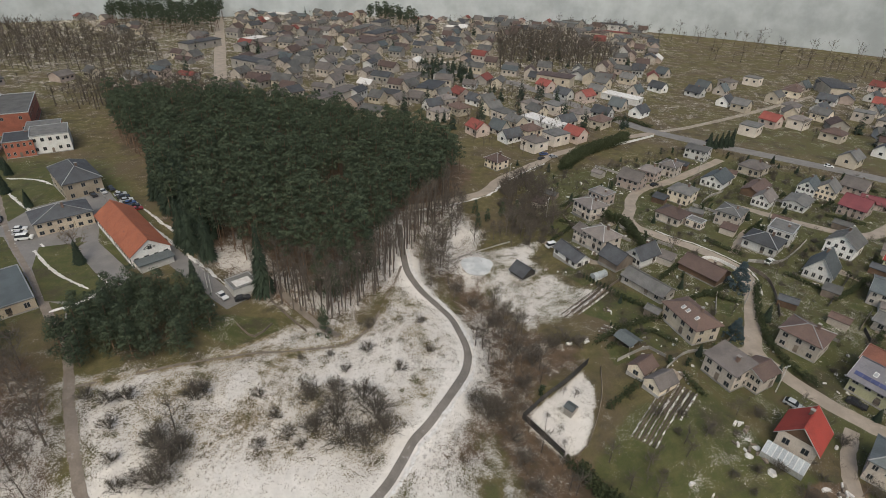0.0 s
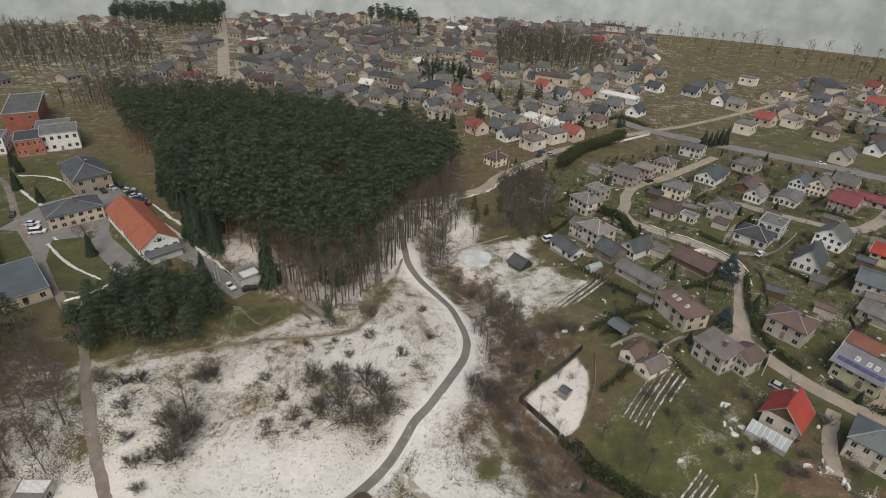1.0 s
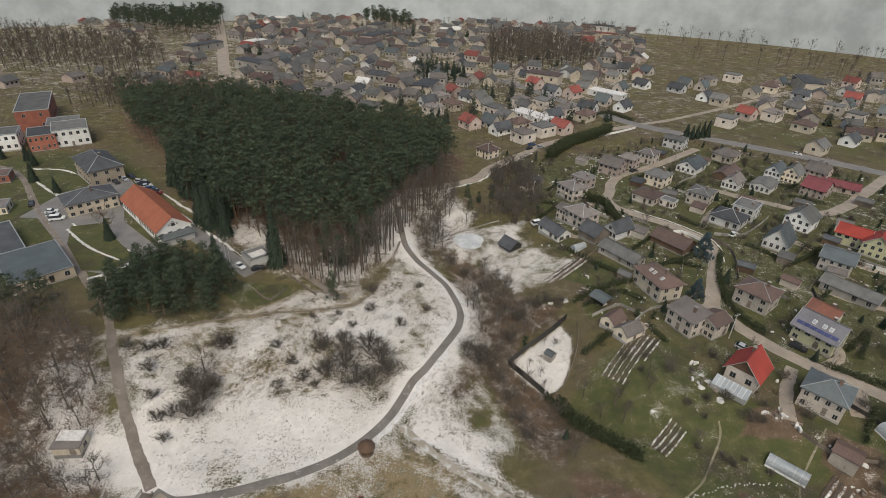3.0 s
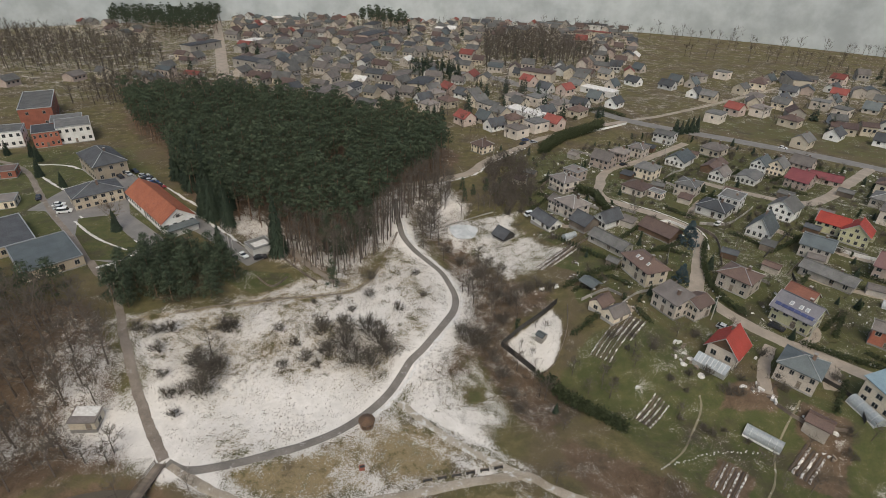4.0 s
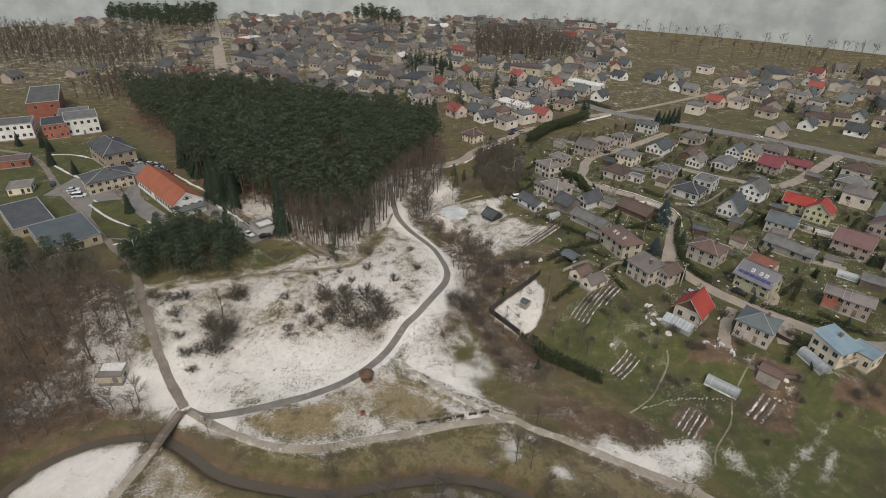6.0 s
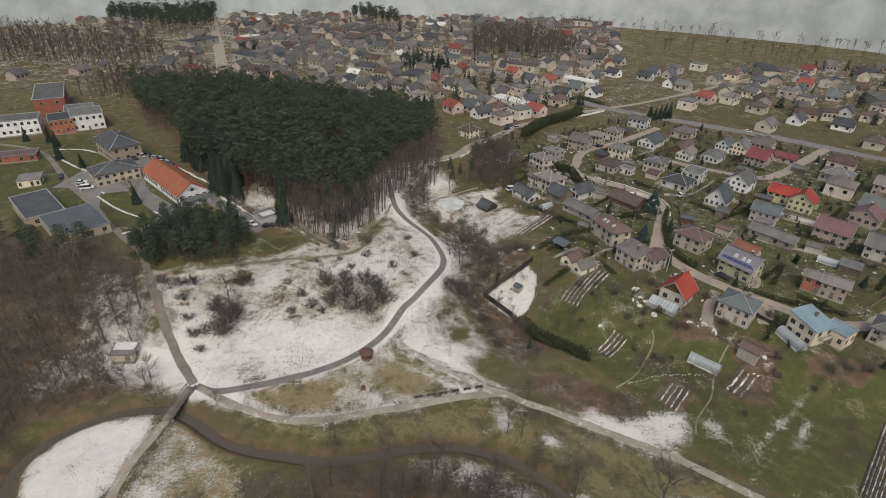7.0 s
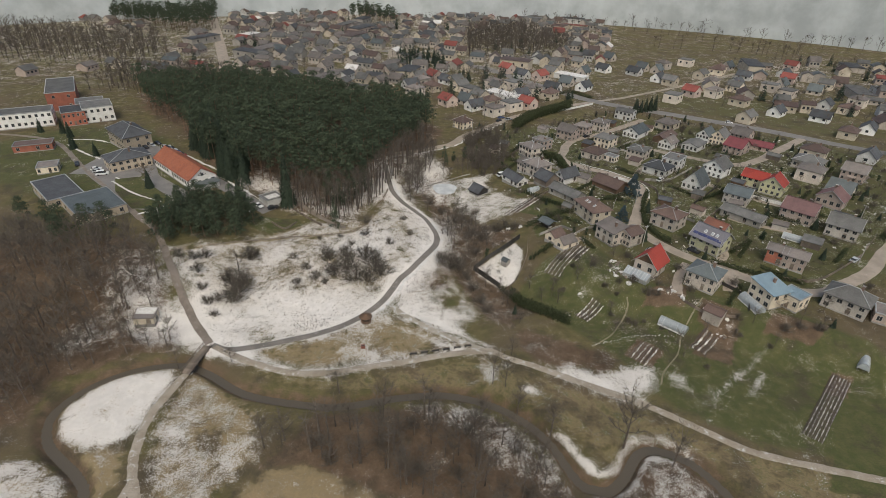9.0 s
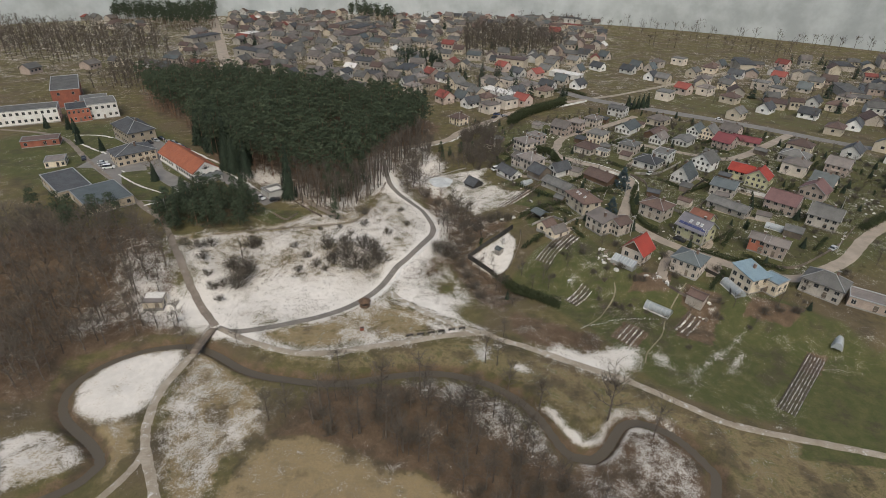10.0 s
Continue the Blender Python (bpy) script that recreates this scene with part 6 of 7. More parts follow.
def thuja(x, y, s, group="row of thujas"):
    ob = new("thuja", THUJA_MESH[int(rng.integers(3))])
    ob.matrix_basis = pose(x, y, ground_z(x, y), 0, 0, rng.uniform(0, 360)) @ Matrix.Diagonal((s, s, s, 1))
    tagged(ob, "small columnar dark green thuja", "thuja", group)


for i in range(15):
    thuja(44.5 + i * 0.75, 142.5 - i * 1.15, 0.75)
for i in range(6):
    thuja(47 + i * 0.8, 118 - i * 0.7, 0.55)
for i, (x, y) in enumerate(((136.1, 271.7), (139.7, 273.3), (143.2, 274.8), (146.7, 276.3), (150.2, 277.8), (134.1, 268.7))):
    plant(K_SPRUCE, x, y, 0.95, "tall roadside conifers", 0.9)
for x, y in ((57, 101.6), (61.3, 101.2), (100.6, 191.6), (104.7, 193.8), (70, 163.9), (72.1, 160.4), (67.8, 169.1), (70.5, 166.4), (112.4, 172.8), (115.4, 174.8), (118.6, 161), (121.6, 158.1)):
    thuja(x, y, 1.2, "garden thujas")


for poly, gap, seed, material in ((SOUTH_BRUSH, 1.55, 71, SCRUB), (WEST_WOOD, 1.75, 72, SCRUB), (RAVINE, 1.5, 73, TWIG), (SCRUB_PATCH, 1.1, 74, RUST), (STALKS, 1.2, 75, TWIG)):
    wild = scatter(poly, gap, seed)
    wild = wild[(inside(wild[:, 0], wild[:, 1], PLOT_SNOW, 0.5) < 0.1) & (inside(wild[:, 0], wild[:, 1], POND_SNOW, 0.5) < 0.3) & (off_line(wild[:, 0], wild[:, 1], LANE) > 2.2)]
    wild = wild[[noise.noise((a * 0.12, b * 0.12, 9)) > rng.uniform(-0.7, 0.2) for a, b in wild]]
    thicket(wild, rng.uniform(0.2, 0.62, len(wild)) ** (1.6 if poly is STALKS else 1.0), "brown leafless thicket on low ground beside the stream", material)
wild = scatter([(-58, 55), (-78, 87), (-60, 97), (-42, 114), (-20, 117), (-9, 132), (3, 117), (3, 100), (-5, 86), (-14, 72)], 5.2, 77)
wild = wild[np.array([noise.noise((a * 0.06, b * 0.06, 4)) + (0.35 if a > -22 and b > 84 else -0.05) for a, b in wild]) > rng.uniform(-0.2, 0.6, len(wild))]
thicket(wild, rng.uniform(0.14, 0.4, len(wild)), "thin leafless saplings standing in the snowy meadow", THICKET)
bank = STREAM_LINE[3:-3]
bank = np.concatenate([bank + rng.normal(size=bank.shape) * 1.2 + s * np.stack([-np.gradient(bank[:, 1]), np.gradient(bank[:, 0])], 1) * 1.35 for s in (-1, 1)])
bank = bank[off_line(bank[:, 0], bank[:, 1], STREAM_LINE) > 2.3]
bank = bank[inside(bank[:, 0], bank[:, 1], LOOP, 0.5) < 0.1]
bank = bank[off_line(bank[:, 0], bank[:, 1], SOUTH_PATH + FOOTPATH[-3:]) > 2.5]
bank = bank[off_line(bank[:, 0], bank[:, 1], STREAM_RIM) > 3]
thicket(bank, rng.uniform(0.15, 0.42, len(bank)), "low brown scrub along the stream's edge", SCRUB)

# ---- houses further off ----


FAR_PANE = Geo().box(-0.75, 0.75, -0.02, 0.06, -0.7, 0.7).mesh("window")


def far_house_kind(kind, L, W, h, rise, wall, roof, label):
    """One plain house of the farther streets, with its parts; copies share its meshes."""
    ob = new("house")
    tagged(ob, label, "house", "houses of the farther streets")
    g = Geo()
    if kind == "gable":
        pts = [(-W / 2, -1.0), (W / 2, -1.0), (W / 2, h), (0, h + rise), (-W / 2, h)]
        g.solid([(L / 2, a, b) for a, b in pts], [(-L / 2, a, b) for a, b in pts])
        r = gable_roof(L, W, h, rise, 0.5, 0.22)
    else:
        g.box(-L / 2, L / 2, -W / 2, W / 2, -1.0, h)
        r = hip_roof(L, W, h, rise, 0.5) if kind == "hip" else Geo().box(-L / 2 - 0.2, L / 2 + 0.2, -W / 2 - 0.2, W / 2 + 0.2, h, h + 0.4)
    part("wall", g, wall, ob)
    part("roof", r, roof, ob)
    if kind != "flat":
        part("chimney", Geo().box(L * 0.15 - 0.35, L * 0.15 + 0.35, -0.35, 0.35, h, h + rise + 0.9), FLUE, ob)
    for side, u in ((0, -0.25), (0, 0.25), (90, 0.0), (-90, 0.0), (180, 0.25), (180, -0.25)):
        ln, off = (L, W / 2) if side in (0, 180) else (W, L / 2)
        part("window", FAR_PANE, GLASS, ob, "", pose(0, 0, 0, 0, 0, side) @ pose(u * ln, off, h * 0.62))
    return ob


FAR_KINDS = [far_house_kind("gable", 10, 8.5, 4.6, 3.0, CREAM, R_GREY, "cream house with a grey gabled roof in the farther streets"),
             far_house_kind("hip", 10, 9.5, 5.4, 2.4, BRICK, R_LILAC, "light brick house with a faded hipped roof in the farther streets"),
             far_house_kind("gable", 11, 8, 3.4, 3.4, WHITE, R_DARK, "white house with a dark gabled roof in the farther streets"),
             far_house_kind("gable", 10, 9, 4.6, 3.2, PINKW, R_DULLRED, "pale house with a red gabled roof in the farther streets"),
             far_house_kind("flat", 11, 9.5, 5.6, 0.2, BRICK, R_GREY, "light brick flat-roofed house in the farther streets"),
             far_house_kind("hip", 11, 9, 4.4, 2.8, CREAM, R_BROWN, "cream house with a brown hipped roof in the farther streets"),
             far_house_kind("gable", 9, 8, 3.2, 4.2, BRICK, R_TEAL, "light brick house with a steep grey-green roof in the farther streets"),
             far_house_kind("flat", 26, 10, 3.6, 0.2, WHITE, SNOW, "long low white building with snow on its flat roof")]
KIND_AT = [(-5, 353, 0), (7, 356, 3), (17, 345, 2), (-6, 310, 1), (6, 323, 5), (16, 286, 3), (32, 313, 4), (23, 342, 0), (50, 330, 1), (64, 327, 4), (44, 263, 1), (56, 272, 4), (67, 277, 3), (54, 300, 7), (86, 303, 5), (66, 380, 3),
           (76, 363, 2), (89, 357, 3), (106, 340, 6), (109, 395, 0), (114, 362, 7), (116, 328, 2), (167, 440, 6), (38, 299, 0), (33, 277, 2), (76, 313, 1)]
KIND_AT_EAST = [(171, 383, 2), (183, 399, 6), (193, 392, 6), (183, 362, 2), (188, 350, 0), (231, 425, 4), (171, 301, 4), (191, 318, 3), (244, 393, 5), (263, 413, 6), (259, 376, 2), (223, 376, 0), (219, 348, 1), (231, 335, 0), (323, 419, 3),
                (290, 367, 3), (259, 338, 4), (228, 273, 2), (290, 332, 6), (200, 257, 0), (207, 317, 1), (273, 293, 2), (280, 280, 5), (246, 230, 5)]
taken = []
used = set()


def far_house(x, y, k, rot):
    ob = FAR_KINDS[k]
    m = pose(x, y, ground_z(x, y), 0, 0, rot)
    if k in used:
        copy_thing(ob, m)
    else:
        used.add(k)
        ob.matrix_basis = m
    taken.append((x, y))


for x, y, k in KIND_AT + KIND_AT_EAST:
    far_house(x, y, k, -48 + rng.uniform(-7, 7) + 90 * int(rng.integers(2)))
for (x, y), k in zip([(-10, 330), (-2, 338), (28, 290), (26, 326), (44, 284), (66, 302), (52, 318), (92, 322), (100, 372), (128, 378), (148, 392), (132, 412), (205, 410), (240, 352), (250, 402), (275, 350), (300, 390), (310, 350),
                       (215, 296), (250, 262), (262, 320), (300, 300), (225, 150), (240, 175), (215, 138), (180, 140), (200, 190), (225, 185), (178, 158), (250, 195), (265, 240), (310, 260)], [2, 1, 6, 0, 5, 2, 0, 2, 0, 6, 2, 0, 1, 2, 5, 6, 2, 0, 5, 2, 4, 1, 1, 2, 0, 6, 5, 2, 1, 0, 2, 6]):
    far_house(x, y, k, -48 + rng.uniform(-7, 7) + 90 * int(rng.integers(2)))

# woods and the far town, as masses
WOOD_A = [(-350, 570), (-245, 525), (-228, 560), (-270, 690), (-390, 720)]
WOOD_B = [(-520, 410), (-300, 375), (-225, 372), (-212, 410), (-262, 500), (-520, 540)]
WOOD_C = [(38, 440), (125, 452), (150, 500), (110, 610), (42, 570)]
WOOD_D = [(-95, 620), (-40, 615), (-36, 665), (-95, 670)]
WOOD_E = [(-640, 640), (-400, 600), (-380, 700), (-640, 760)]
WOOD_G = [(-225, 300), (-190, 292), (-125, 298), (-118, 318), (-160, 345), (-220, 340)]
TOWN = [(-300, 330), (-215, 355), (-120, 320), (-15, 300), (0, 330), (-8, 372), (60, 395), (150, 400), (220, 445), (200, 560), (260, 830), (-480, 860), (-380, 560), (-230, 500), (-210, 400)]
EAST_TOWN = [(190, 300), (250, 245), (330, 200), (520, 260), (560, 420), (400, 450), (280, 440), (215, 360)]


def clear_of(p, polys, gap=4.0):
    keep = np.ones(len(p), bool)
    for q in polys:
        keep &= inside(p[:, 0], p[:, 1], q, 0.01) < 0.5
    for line, w in ((HIGHWAY, 10), (FAR_ROAD, 13), (NORTH_ROAD, 8), (FIELD_TRACK, 8)):
        keep &= off_line(p[:, 0], p[:, 1], line) > w
    return p[keep]


def away(p, others, gap):
    o = np.array(others)
    return p[np.array([np.min(np.hypot(o[:, 0] - x, o[:, 1] - y)) > gap for x, y in p])] if len(p) else p


def far_town():
    """Hundreds of small houses too far off to count."""
    p = np.concatenate([scatter(TOWN, 17.5, 21), scatter(EAST_TOWN, 22, 22)])
    p = away(clear_of(p, (WOOD_A, WOOD_B, WOOD_C, WOOD_D, FOREST, BIG_FIELD)), taken, 15)
    p = p[rng.uniform(0, 1, len(p)) < 0.82]
    mats = [CREAM, WHITE, BRICK, GREYW, PINKW, R_GREY, R_BROWN, R_DARK, R_LILAC, R_DULLRED, R_DULLRED, R_TEAL, SNOW]
    g, mi = Geo(), []
    zz = height(p[:, 0], p[:, 1])
    for (x, y), z in zip(p, zz):
        L, W, h = rng.uniform(8, 14), rng.uniform(7, 10), rng.uniform(3, 5.8)
        if rng.uniform() < 0.06:
            L, W, h = rng.uniform(22, 38), rng.uniform(10, 15), rng.uniform(4, 8)
        rise = W * rng.uniform(0.2, 0.45) if L < 20 else 0.3
        a = radians(-22 + rng.normal() * 6 + 90 * int(rng.integers(2)))
        ca, sa = math.cos(a), math.sin(a)
        n0, f0 = len(g.v), len(g.f)
        pts = [(-W / 2, -1), (W / 2, -1), (W / 2, h), (0, h + rise), (-W / 2, h)]
        g.solid([(L / 2, q, r) for q, r in pts], [(-L / 2, q, r) for q, r in pts])
        for u in (-0.3, 0.0, 0.3):
            g.box(u * L - 0.7, u * L + 0.7, -W / 2 - 0.05, -W / 2 + 0.02, h * 0.45, h * 0.75)
        fm = len(g.f)
        roof = gable_roof(L, W, h, rise, 0.5, 0.25)
        n1 = len(g.v)
        g.v += roof.v
        g.f += [tuple(i + n1 for i in q) for q in roof.f]
        wm = int(rng.choice(5, p=[0.24, 0.12, 0.28, 0.24, 0.12]))
        rm = 5 + int(rng.choice(8, p=[0.31, 0.18, 0.12, 0.25, 0.03, 0.01, 0.08, 0.02]))
        mi += [wm] * 7 + [13] * (fm - f0 - 7) + [rm] * (len(g.f) - fm)
        g.v[n0:] = [(x + ca * q[0] - sa * q[1], y + sa * q[0] + ca * q[1], z + q[2]) for q in g.v[n0:]]
    me = g.mesh("far_town")
    for m in mats + [GLASS]:
        me.materials.append(m)
    me.polygons.foreach_set("material_index", np.array(mi, dtype=np.int32))
    tagged(new("far_town", me), "distant town of small pale houses with grey and red roofs", "town", kind="stuff")
    return p


town_places = far_town()
LIGHT_BARE = [bare_tree(10.0, 3.6, 4, 3, 0.35, 3) for _ in range(3)]
LIGHT_BARE = [(g, (v, f)) for g, (v, f) in LIGHT_BARE]
FAT_BARE = []
for g, (v, f) in LIGHT_BARE:
    c = v.reshape(-1, 3, 3)
    mid = (c[:, 0] + c[:, 1]) / 2
    c = np.stack([mid + (c[:, 0] - mid) * 3.2, mid + (c[:, 1] - mid) * 3.2, c[:, 2]], 1)
    FAT_BARE.append((g, (c.reshape(-1, 3), f)))
THIN_PINE = []
for g, (v, f) in PINES[:4]:
    c = v.reshape(-1, 3, 3)[::3]
    mid = c.mean(1, keepdims=True)
    c = mid + (c - mid) * 1.7
    THIN_PINE.append((g, (c.reshape(-1, 3), np.arange(len(c) * 3).reshape(-1, 3))))
FAR_SPRUCE = [(g, spruce_crown(10.0, 2.4, 9)) for g, _ in SPRUCES]
MIDTOWN = [(-15, 300), (15, 262), (40, 255), (90, 292), (112, 300), (60, 385), (-8, 372)]
gp = np.concatenate([scatter(TOWN, 15, 31), scatter(EAST_TOWN, 15, 32), scatter(MIDTOWN, 8.0, 33)])
gp = away(clear_of(gp, (WOOD_A, BIG_FIELD)), town_places.tolist() + taken, 7)
mass("town_trees", gp, FAT_BARE, BARK, TWIG, rng.uniform(0.5, 1.0, len(gp)), "leafless garden trees scattered through the far town", "trees")
sp = gp[rng.uniform(0, 1, len(gp)) < 0.13] + 3.0
sp = np.concatenate([sp, scatter([(-28, 385), (-20, 392), (18, 400), (14, 440), (-25, 450)], 7, 33)])
mass("town_conifers", sp, FAR_SPRUCE, BARK, SPRUCE, rng.uniform(0.7, 1.5, len(sp)), "dark conifers scattered through the far town", "trees")
wb = np.concatenate([scatter(WOOD_B, 8.0, 34), scatter(WOOD_C, 6.5, 35), scatter(WOOD_G, 6.0, 36)])
rows = [spline(q, 9.0) for q in ([(160, 640), (260, 610), (380, 560), (470, 520)], [(230, 520), (330, 500), (420, 470)], [(430, 560), (500, 500), (560, 430)], [(120, 690), (300, 645), (420, 590), (520, 505), (600, 400)], [(300, 560), (330, 500), (345, 455)])]
rows = np.concatenate([r + rng.normal(size=r.shape) * 4 for r in rows])
wb = np.concatenate([wb, rows[rng.uniform(0, 1, len(rows)) < 0.75]])
mass("bare_woods", wb, FAT_BARE, BARK, TWIG, rng.uniform(1.0, 1.6, len(wb)), "greyish leafless woods behind the town", "forest")
wa = np.concatenate([scatter(WOOD_A, 7.5, 37), scatter(WOOD_D, 7.5, 38), scatter(WOOD_E, 17.0, 39)])
mass("far_pine_woods", wa, THIN_PINE, PBARK, PINE, rng.uniform(0.85, 1.15, len(wa)), "distant dark pine woods behind the town", "forest")

# wall added behind the town, its pale colour standing in for distant mist
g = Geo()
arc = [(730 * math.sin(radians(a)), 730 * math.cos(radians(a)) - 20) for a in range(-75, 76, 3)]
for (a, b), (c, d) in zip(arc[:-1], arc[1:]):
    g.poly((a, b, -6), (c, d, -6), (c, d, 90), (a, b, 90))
tagged(part("backdrop", g, HAZE), "curved backdrop wall painted in pale haze colour behind the town", "distance", kind="structure")

# ---- park furniture, fences, vehicles and garden things ----


def bridge():
    ob = thing("footbridge", -57.1, 42.6, 81, "narrow wooden footbridge with railings over the stream", "bridge")
    for i in range(26):
        part("plank", MESHES.setdefault("plank", Geo().box(-0.2, 0.2, -1.2, 1.2, 0, 0.08).mesh("plank")), OLDWOOD, ob, "", pose(-5.4 + i * 0.43, 0, 1.5 + 0.25 * math.cos((i - 12.5) * 0.11)))
    for s in (-1, 1):
        part("beam", Geo().box(-5.6, 5.6, s * 0.9 - 0.12, s * 0.9 + 0.12, 1.15, 1.48), DARKWOOD, ob)
        part("handrail", Geo().box(-5.6, 5.6, s * 1.2 - 0.06, s * 1.2 + 0.06, 2.55, 2.67), OLDWOOD, ob)
        part("lower_rail", Geo().box(-5.6, 5.6, s * 1.2 - 0.04, s * 1.2 + 0.04, 2.05, 2.15), OLDWOOD, ob)
        for i in range(7):
            part("rail_post", MESHES.setdefault("rail_post", Geo().box(-0.07, 0.07, -0.07, 0.07, 1.2, 2.6).mesh("rail_post")), OLDWOOD, ob, "", pose(-5.4 + i * 1.8, s * 1.2, 0))
    for e in (-1, 1):
        part("abutment", Geo().box(e * 5.4 - 0.7, e * 5.4 + 0.7, -1.4, 1.4, -1.5, 1.2), CONCRETE, ob)


bridge()


def gazebo(x, y):
    ob = thing("gazebo", x, y, 20, "round brown wooden gazebo beside the footpath", "gazebo")
    n = 10
    ring = [(math.cos(2 * math.pi * i / n), math.sin(2 * math.pi * i / n)) for i in range(n)]
    part("floor", Geo().solid([(a * 1.7, b * 1.7, -0.4) for a, b in ring], [(a * 1.7, b * 1.7, 0.15) for a, b in ring]), OLDWOOD, ob)
    for a, b in ring[::2]:
        part("post", Geo().box(a * 1.5 - 0.07, a * 1.5 + 0.07, b * 1.5 - 0.07, b * 1.5 + 0.07, 0.1, 2.0), TIMBER, ob)
    for (a, b), (c, d) in zip(ring[:-1], ring[1:]):
        part("wall_panel", Geo().solid([(a * 1.5, b * 1.5, 0.15), (c * 1.5, d * 1.5, 0.15), (c * 1.42, d * 1.42, 0.15), (a * 1.42, b * 1.42, 0.15)], [(a * 1.5, b * 1.5, 1.0), (c * 1.5, d * 1.5, 1.0), (c * 1.42, d * 1.42, 1.0), (a * 1.42, b * 1.42, 1.0)]), TIMBER, ob)
    part("roof", Geo().solid([(a * 2.0, b * 2.0, 1.9) for a, b in ring], [(a * 0.25, b * 0.25, 2.9) for a, b in ring]), TIMBER, ob)


gazebo(-13.7, 59.8)


def bench(x, y, rot):
    ob = thing("bench", x, y, rot, "low dark log bench along the gravel path", "bench", "benches along the path")
    part("seat", Geo().box(-1.0, 1.0, -0.22, 0.22, 0.38, 0.5), DARKWOOD, ob)
    part("backrest", Geo().box(-1.0, 1.0, 0.2, 0.28, 0.55, 0.85), OLDWOOD, ob)
    for s in (-0.8, 0.8):
        part("leg", Geo().box(s - 0.12, s + 0.12, -0.2, 0.26, -0.1, 0.6), DARKWOOD, ob)


for i, t in enumerate((0.02, 0.2, 0.38, 0.56, 0.74, 0.92)):
    bench(0.5 + 17 * t, 45.2 + 3.9 * t, 13 + i % 2)
pit = thing("fire_pit", -13.3, 48, 10, "small brown brick fire pit in the park lawn", "fire pit")
part("ring", Geo().box(-0.6, 0.6, -0.5, -0.3, -0.1, 0.8).box(-0.6, 0.6, 0.3, 0.5, -0.1, 0.8).box(-0.6, -0.4, -0.3, 0.3, -0.1, 0.8), REDBRICK, pit)
part("grate", Geo().box(-0.4, 0.6, -0.3, 0.3, 0.7, 0.76), RUBBER, pit)


def tunnel(x, y, rot, L, W, h, label):
    ob = thing("greenhouse", x, y, rot, label, "greenhouse", "garden greenhouses")
    n = 8
    arc = [(math.cos(math.pi * i / n) * W / 2, math.sin(math.pi * i / n) * h) for i in range(n + 1)]
    part("cover", Geo().solid([(-L / 2, a, b) for a, b in arc], [(L / 2, a, b) for a, b in arc]), FILM, ob)
    for k in range(int(L / 1.3) + 1):
        u = -L / 2 + k * L / int(L / 1.3)
        g = Geo()
        for (a, b), (c, d) in zip(arc[:-1], arc[1:]):
            g.tube((u, a * 1.02, b * 1.02), (u, c * 1.02, d * 1.02), 0.05, 0.05, 4)
        part("hoop", g, METAL, ob)
    for s in (-1, 1):
        part("base_rail", Geo().box(-L / 2, L / 2, s * W / 2 - 0.08, s * W / 2 + 0.08, -0.3, 0.2), TRIM, ob)


tunnel(77.7, 57.2, -43, 8.0, 3.2, 2.2, "half-round greenhouse covered in cloudy film on a lawn")
tunnel(101.1, 60.3, -80, 8.0, 3.2, 2.2, "half-round greenhouse covered in cloudy film beside a white house")
tunnel(122, 38.8, 50, 4.5, 2.6, 1.9, "small arched greenhouse covered in cloudy film on a lawn")
tunnel(49, 141.9, 30, 5.0, 2.6, 1.9, "small arched greenhouse in a vegetable garden")
tunnel(136.7, 100.8, -40, 6.0, 3.0, 2.0, "small arched greenhouse in a vegetable garden")
lean = thing("glass_house", 70.5, 73.5, -46, "glazed lean-to greenhouse against a brick house", "greenhouse")
lean_low = [(-4, -1.3, 0.1), (4, -1.3, 0.1), (4, 1.3, 0.1), (-4, 1.3, 0.1)]
part("frame", Geo().solid(lean_low, [(-4, -1.3, 1.5), (4, -1.3, 1.5), (4, 1.3, 2.9), (-4, 1.3, 2.9)]), METAL, lean)
for i in range(8):
    part("pane", Geo().solid([(-3.9 + i, -1.32, 1.55), (-3.1 + i, -1.32, 1.55), (-3.1 + i, 1.3, 2.95), (-3.9 + i, 1.3, 2.95)], [(-3.9 + i, -1.32, 1.58), (-3.1 + i, -1.32, 1.58), (-3.1 + i, 1.3, 2.98), (-3.9 + i, 1.3, 2.98)]), FILM, lean)

canopy = thing("canopy", 49, 109.8, -54, "open garden shelter with a blue-grey sheet roof", "shelter")
part("roof", gable_roof(5.2, 4.4, 2.3, 0.9, 0.3, 0.1), R_TEAL, canopy)
for sx in (-1, 1):
    for sy in (-1, 1):
        part("post", Geo().box(sx * 2.4 - 0.07, sx * 2.4 + 0.07, sy * 2.0 - 0.07, sy * 2.0 + 0.07, -0.3, 2.4), OLDWOOD, canopy)
part("bench_box", Geo().box(-1.2, 1.2, -0.8, 0.8, -0.2, 0.75), DARKWOOD, canopy)

pond = Geo()
ring = [(11.5 + 5.2 * math.cos(a) * (1 + 0.12 * math.sin(3 * a)), 152 + 6.2 * math.sin(a) * (1 + 0.1 * math.cos(2 * a))) for a in np.linspace(0, 2 * math.pi, 36)[:-1]]
zp = -0.75
pond.solid([(a, b, zp - 0.6) for a, b in ring], [(a, b, zp) for a, b in ring])
tagged(part("pond_ice", pond, ICE), "small round garden pond covered with grey ice", "pond", kind="structure")

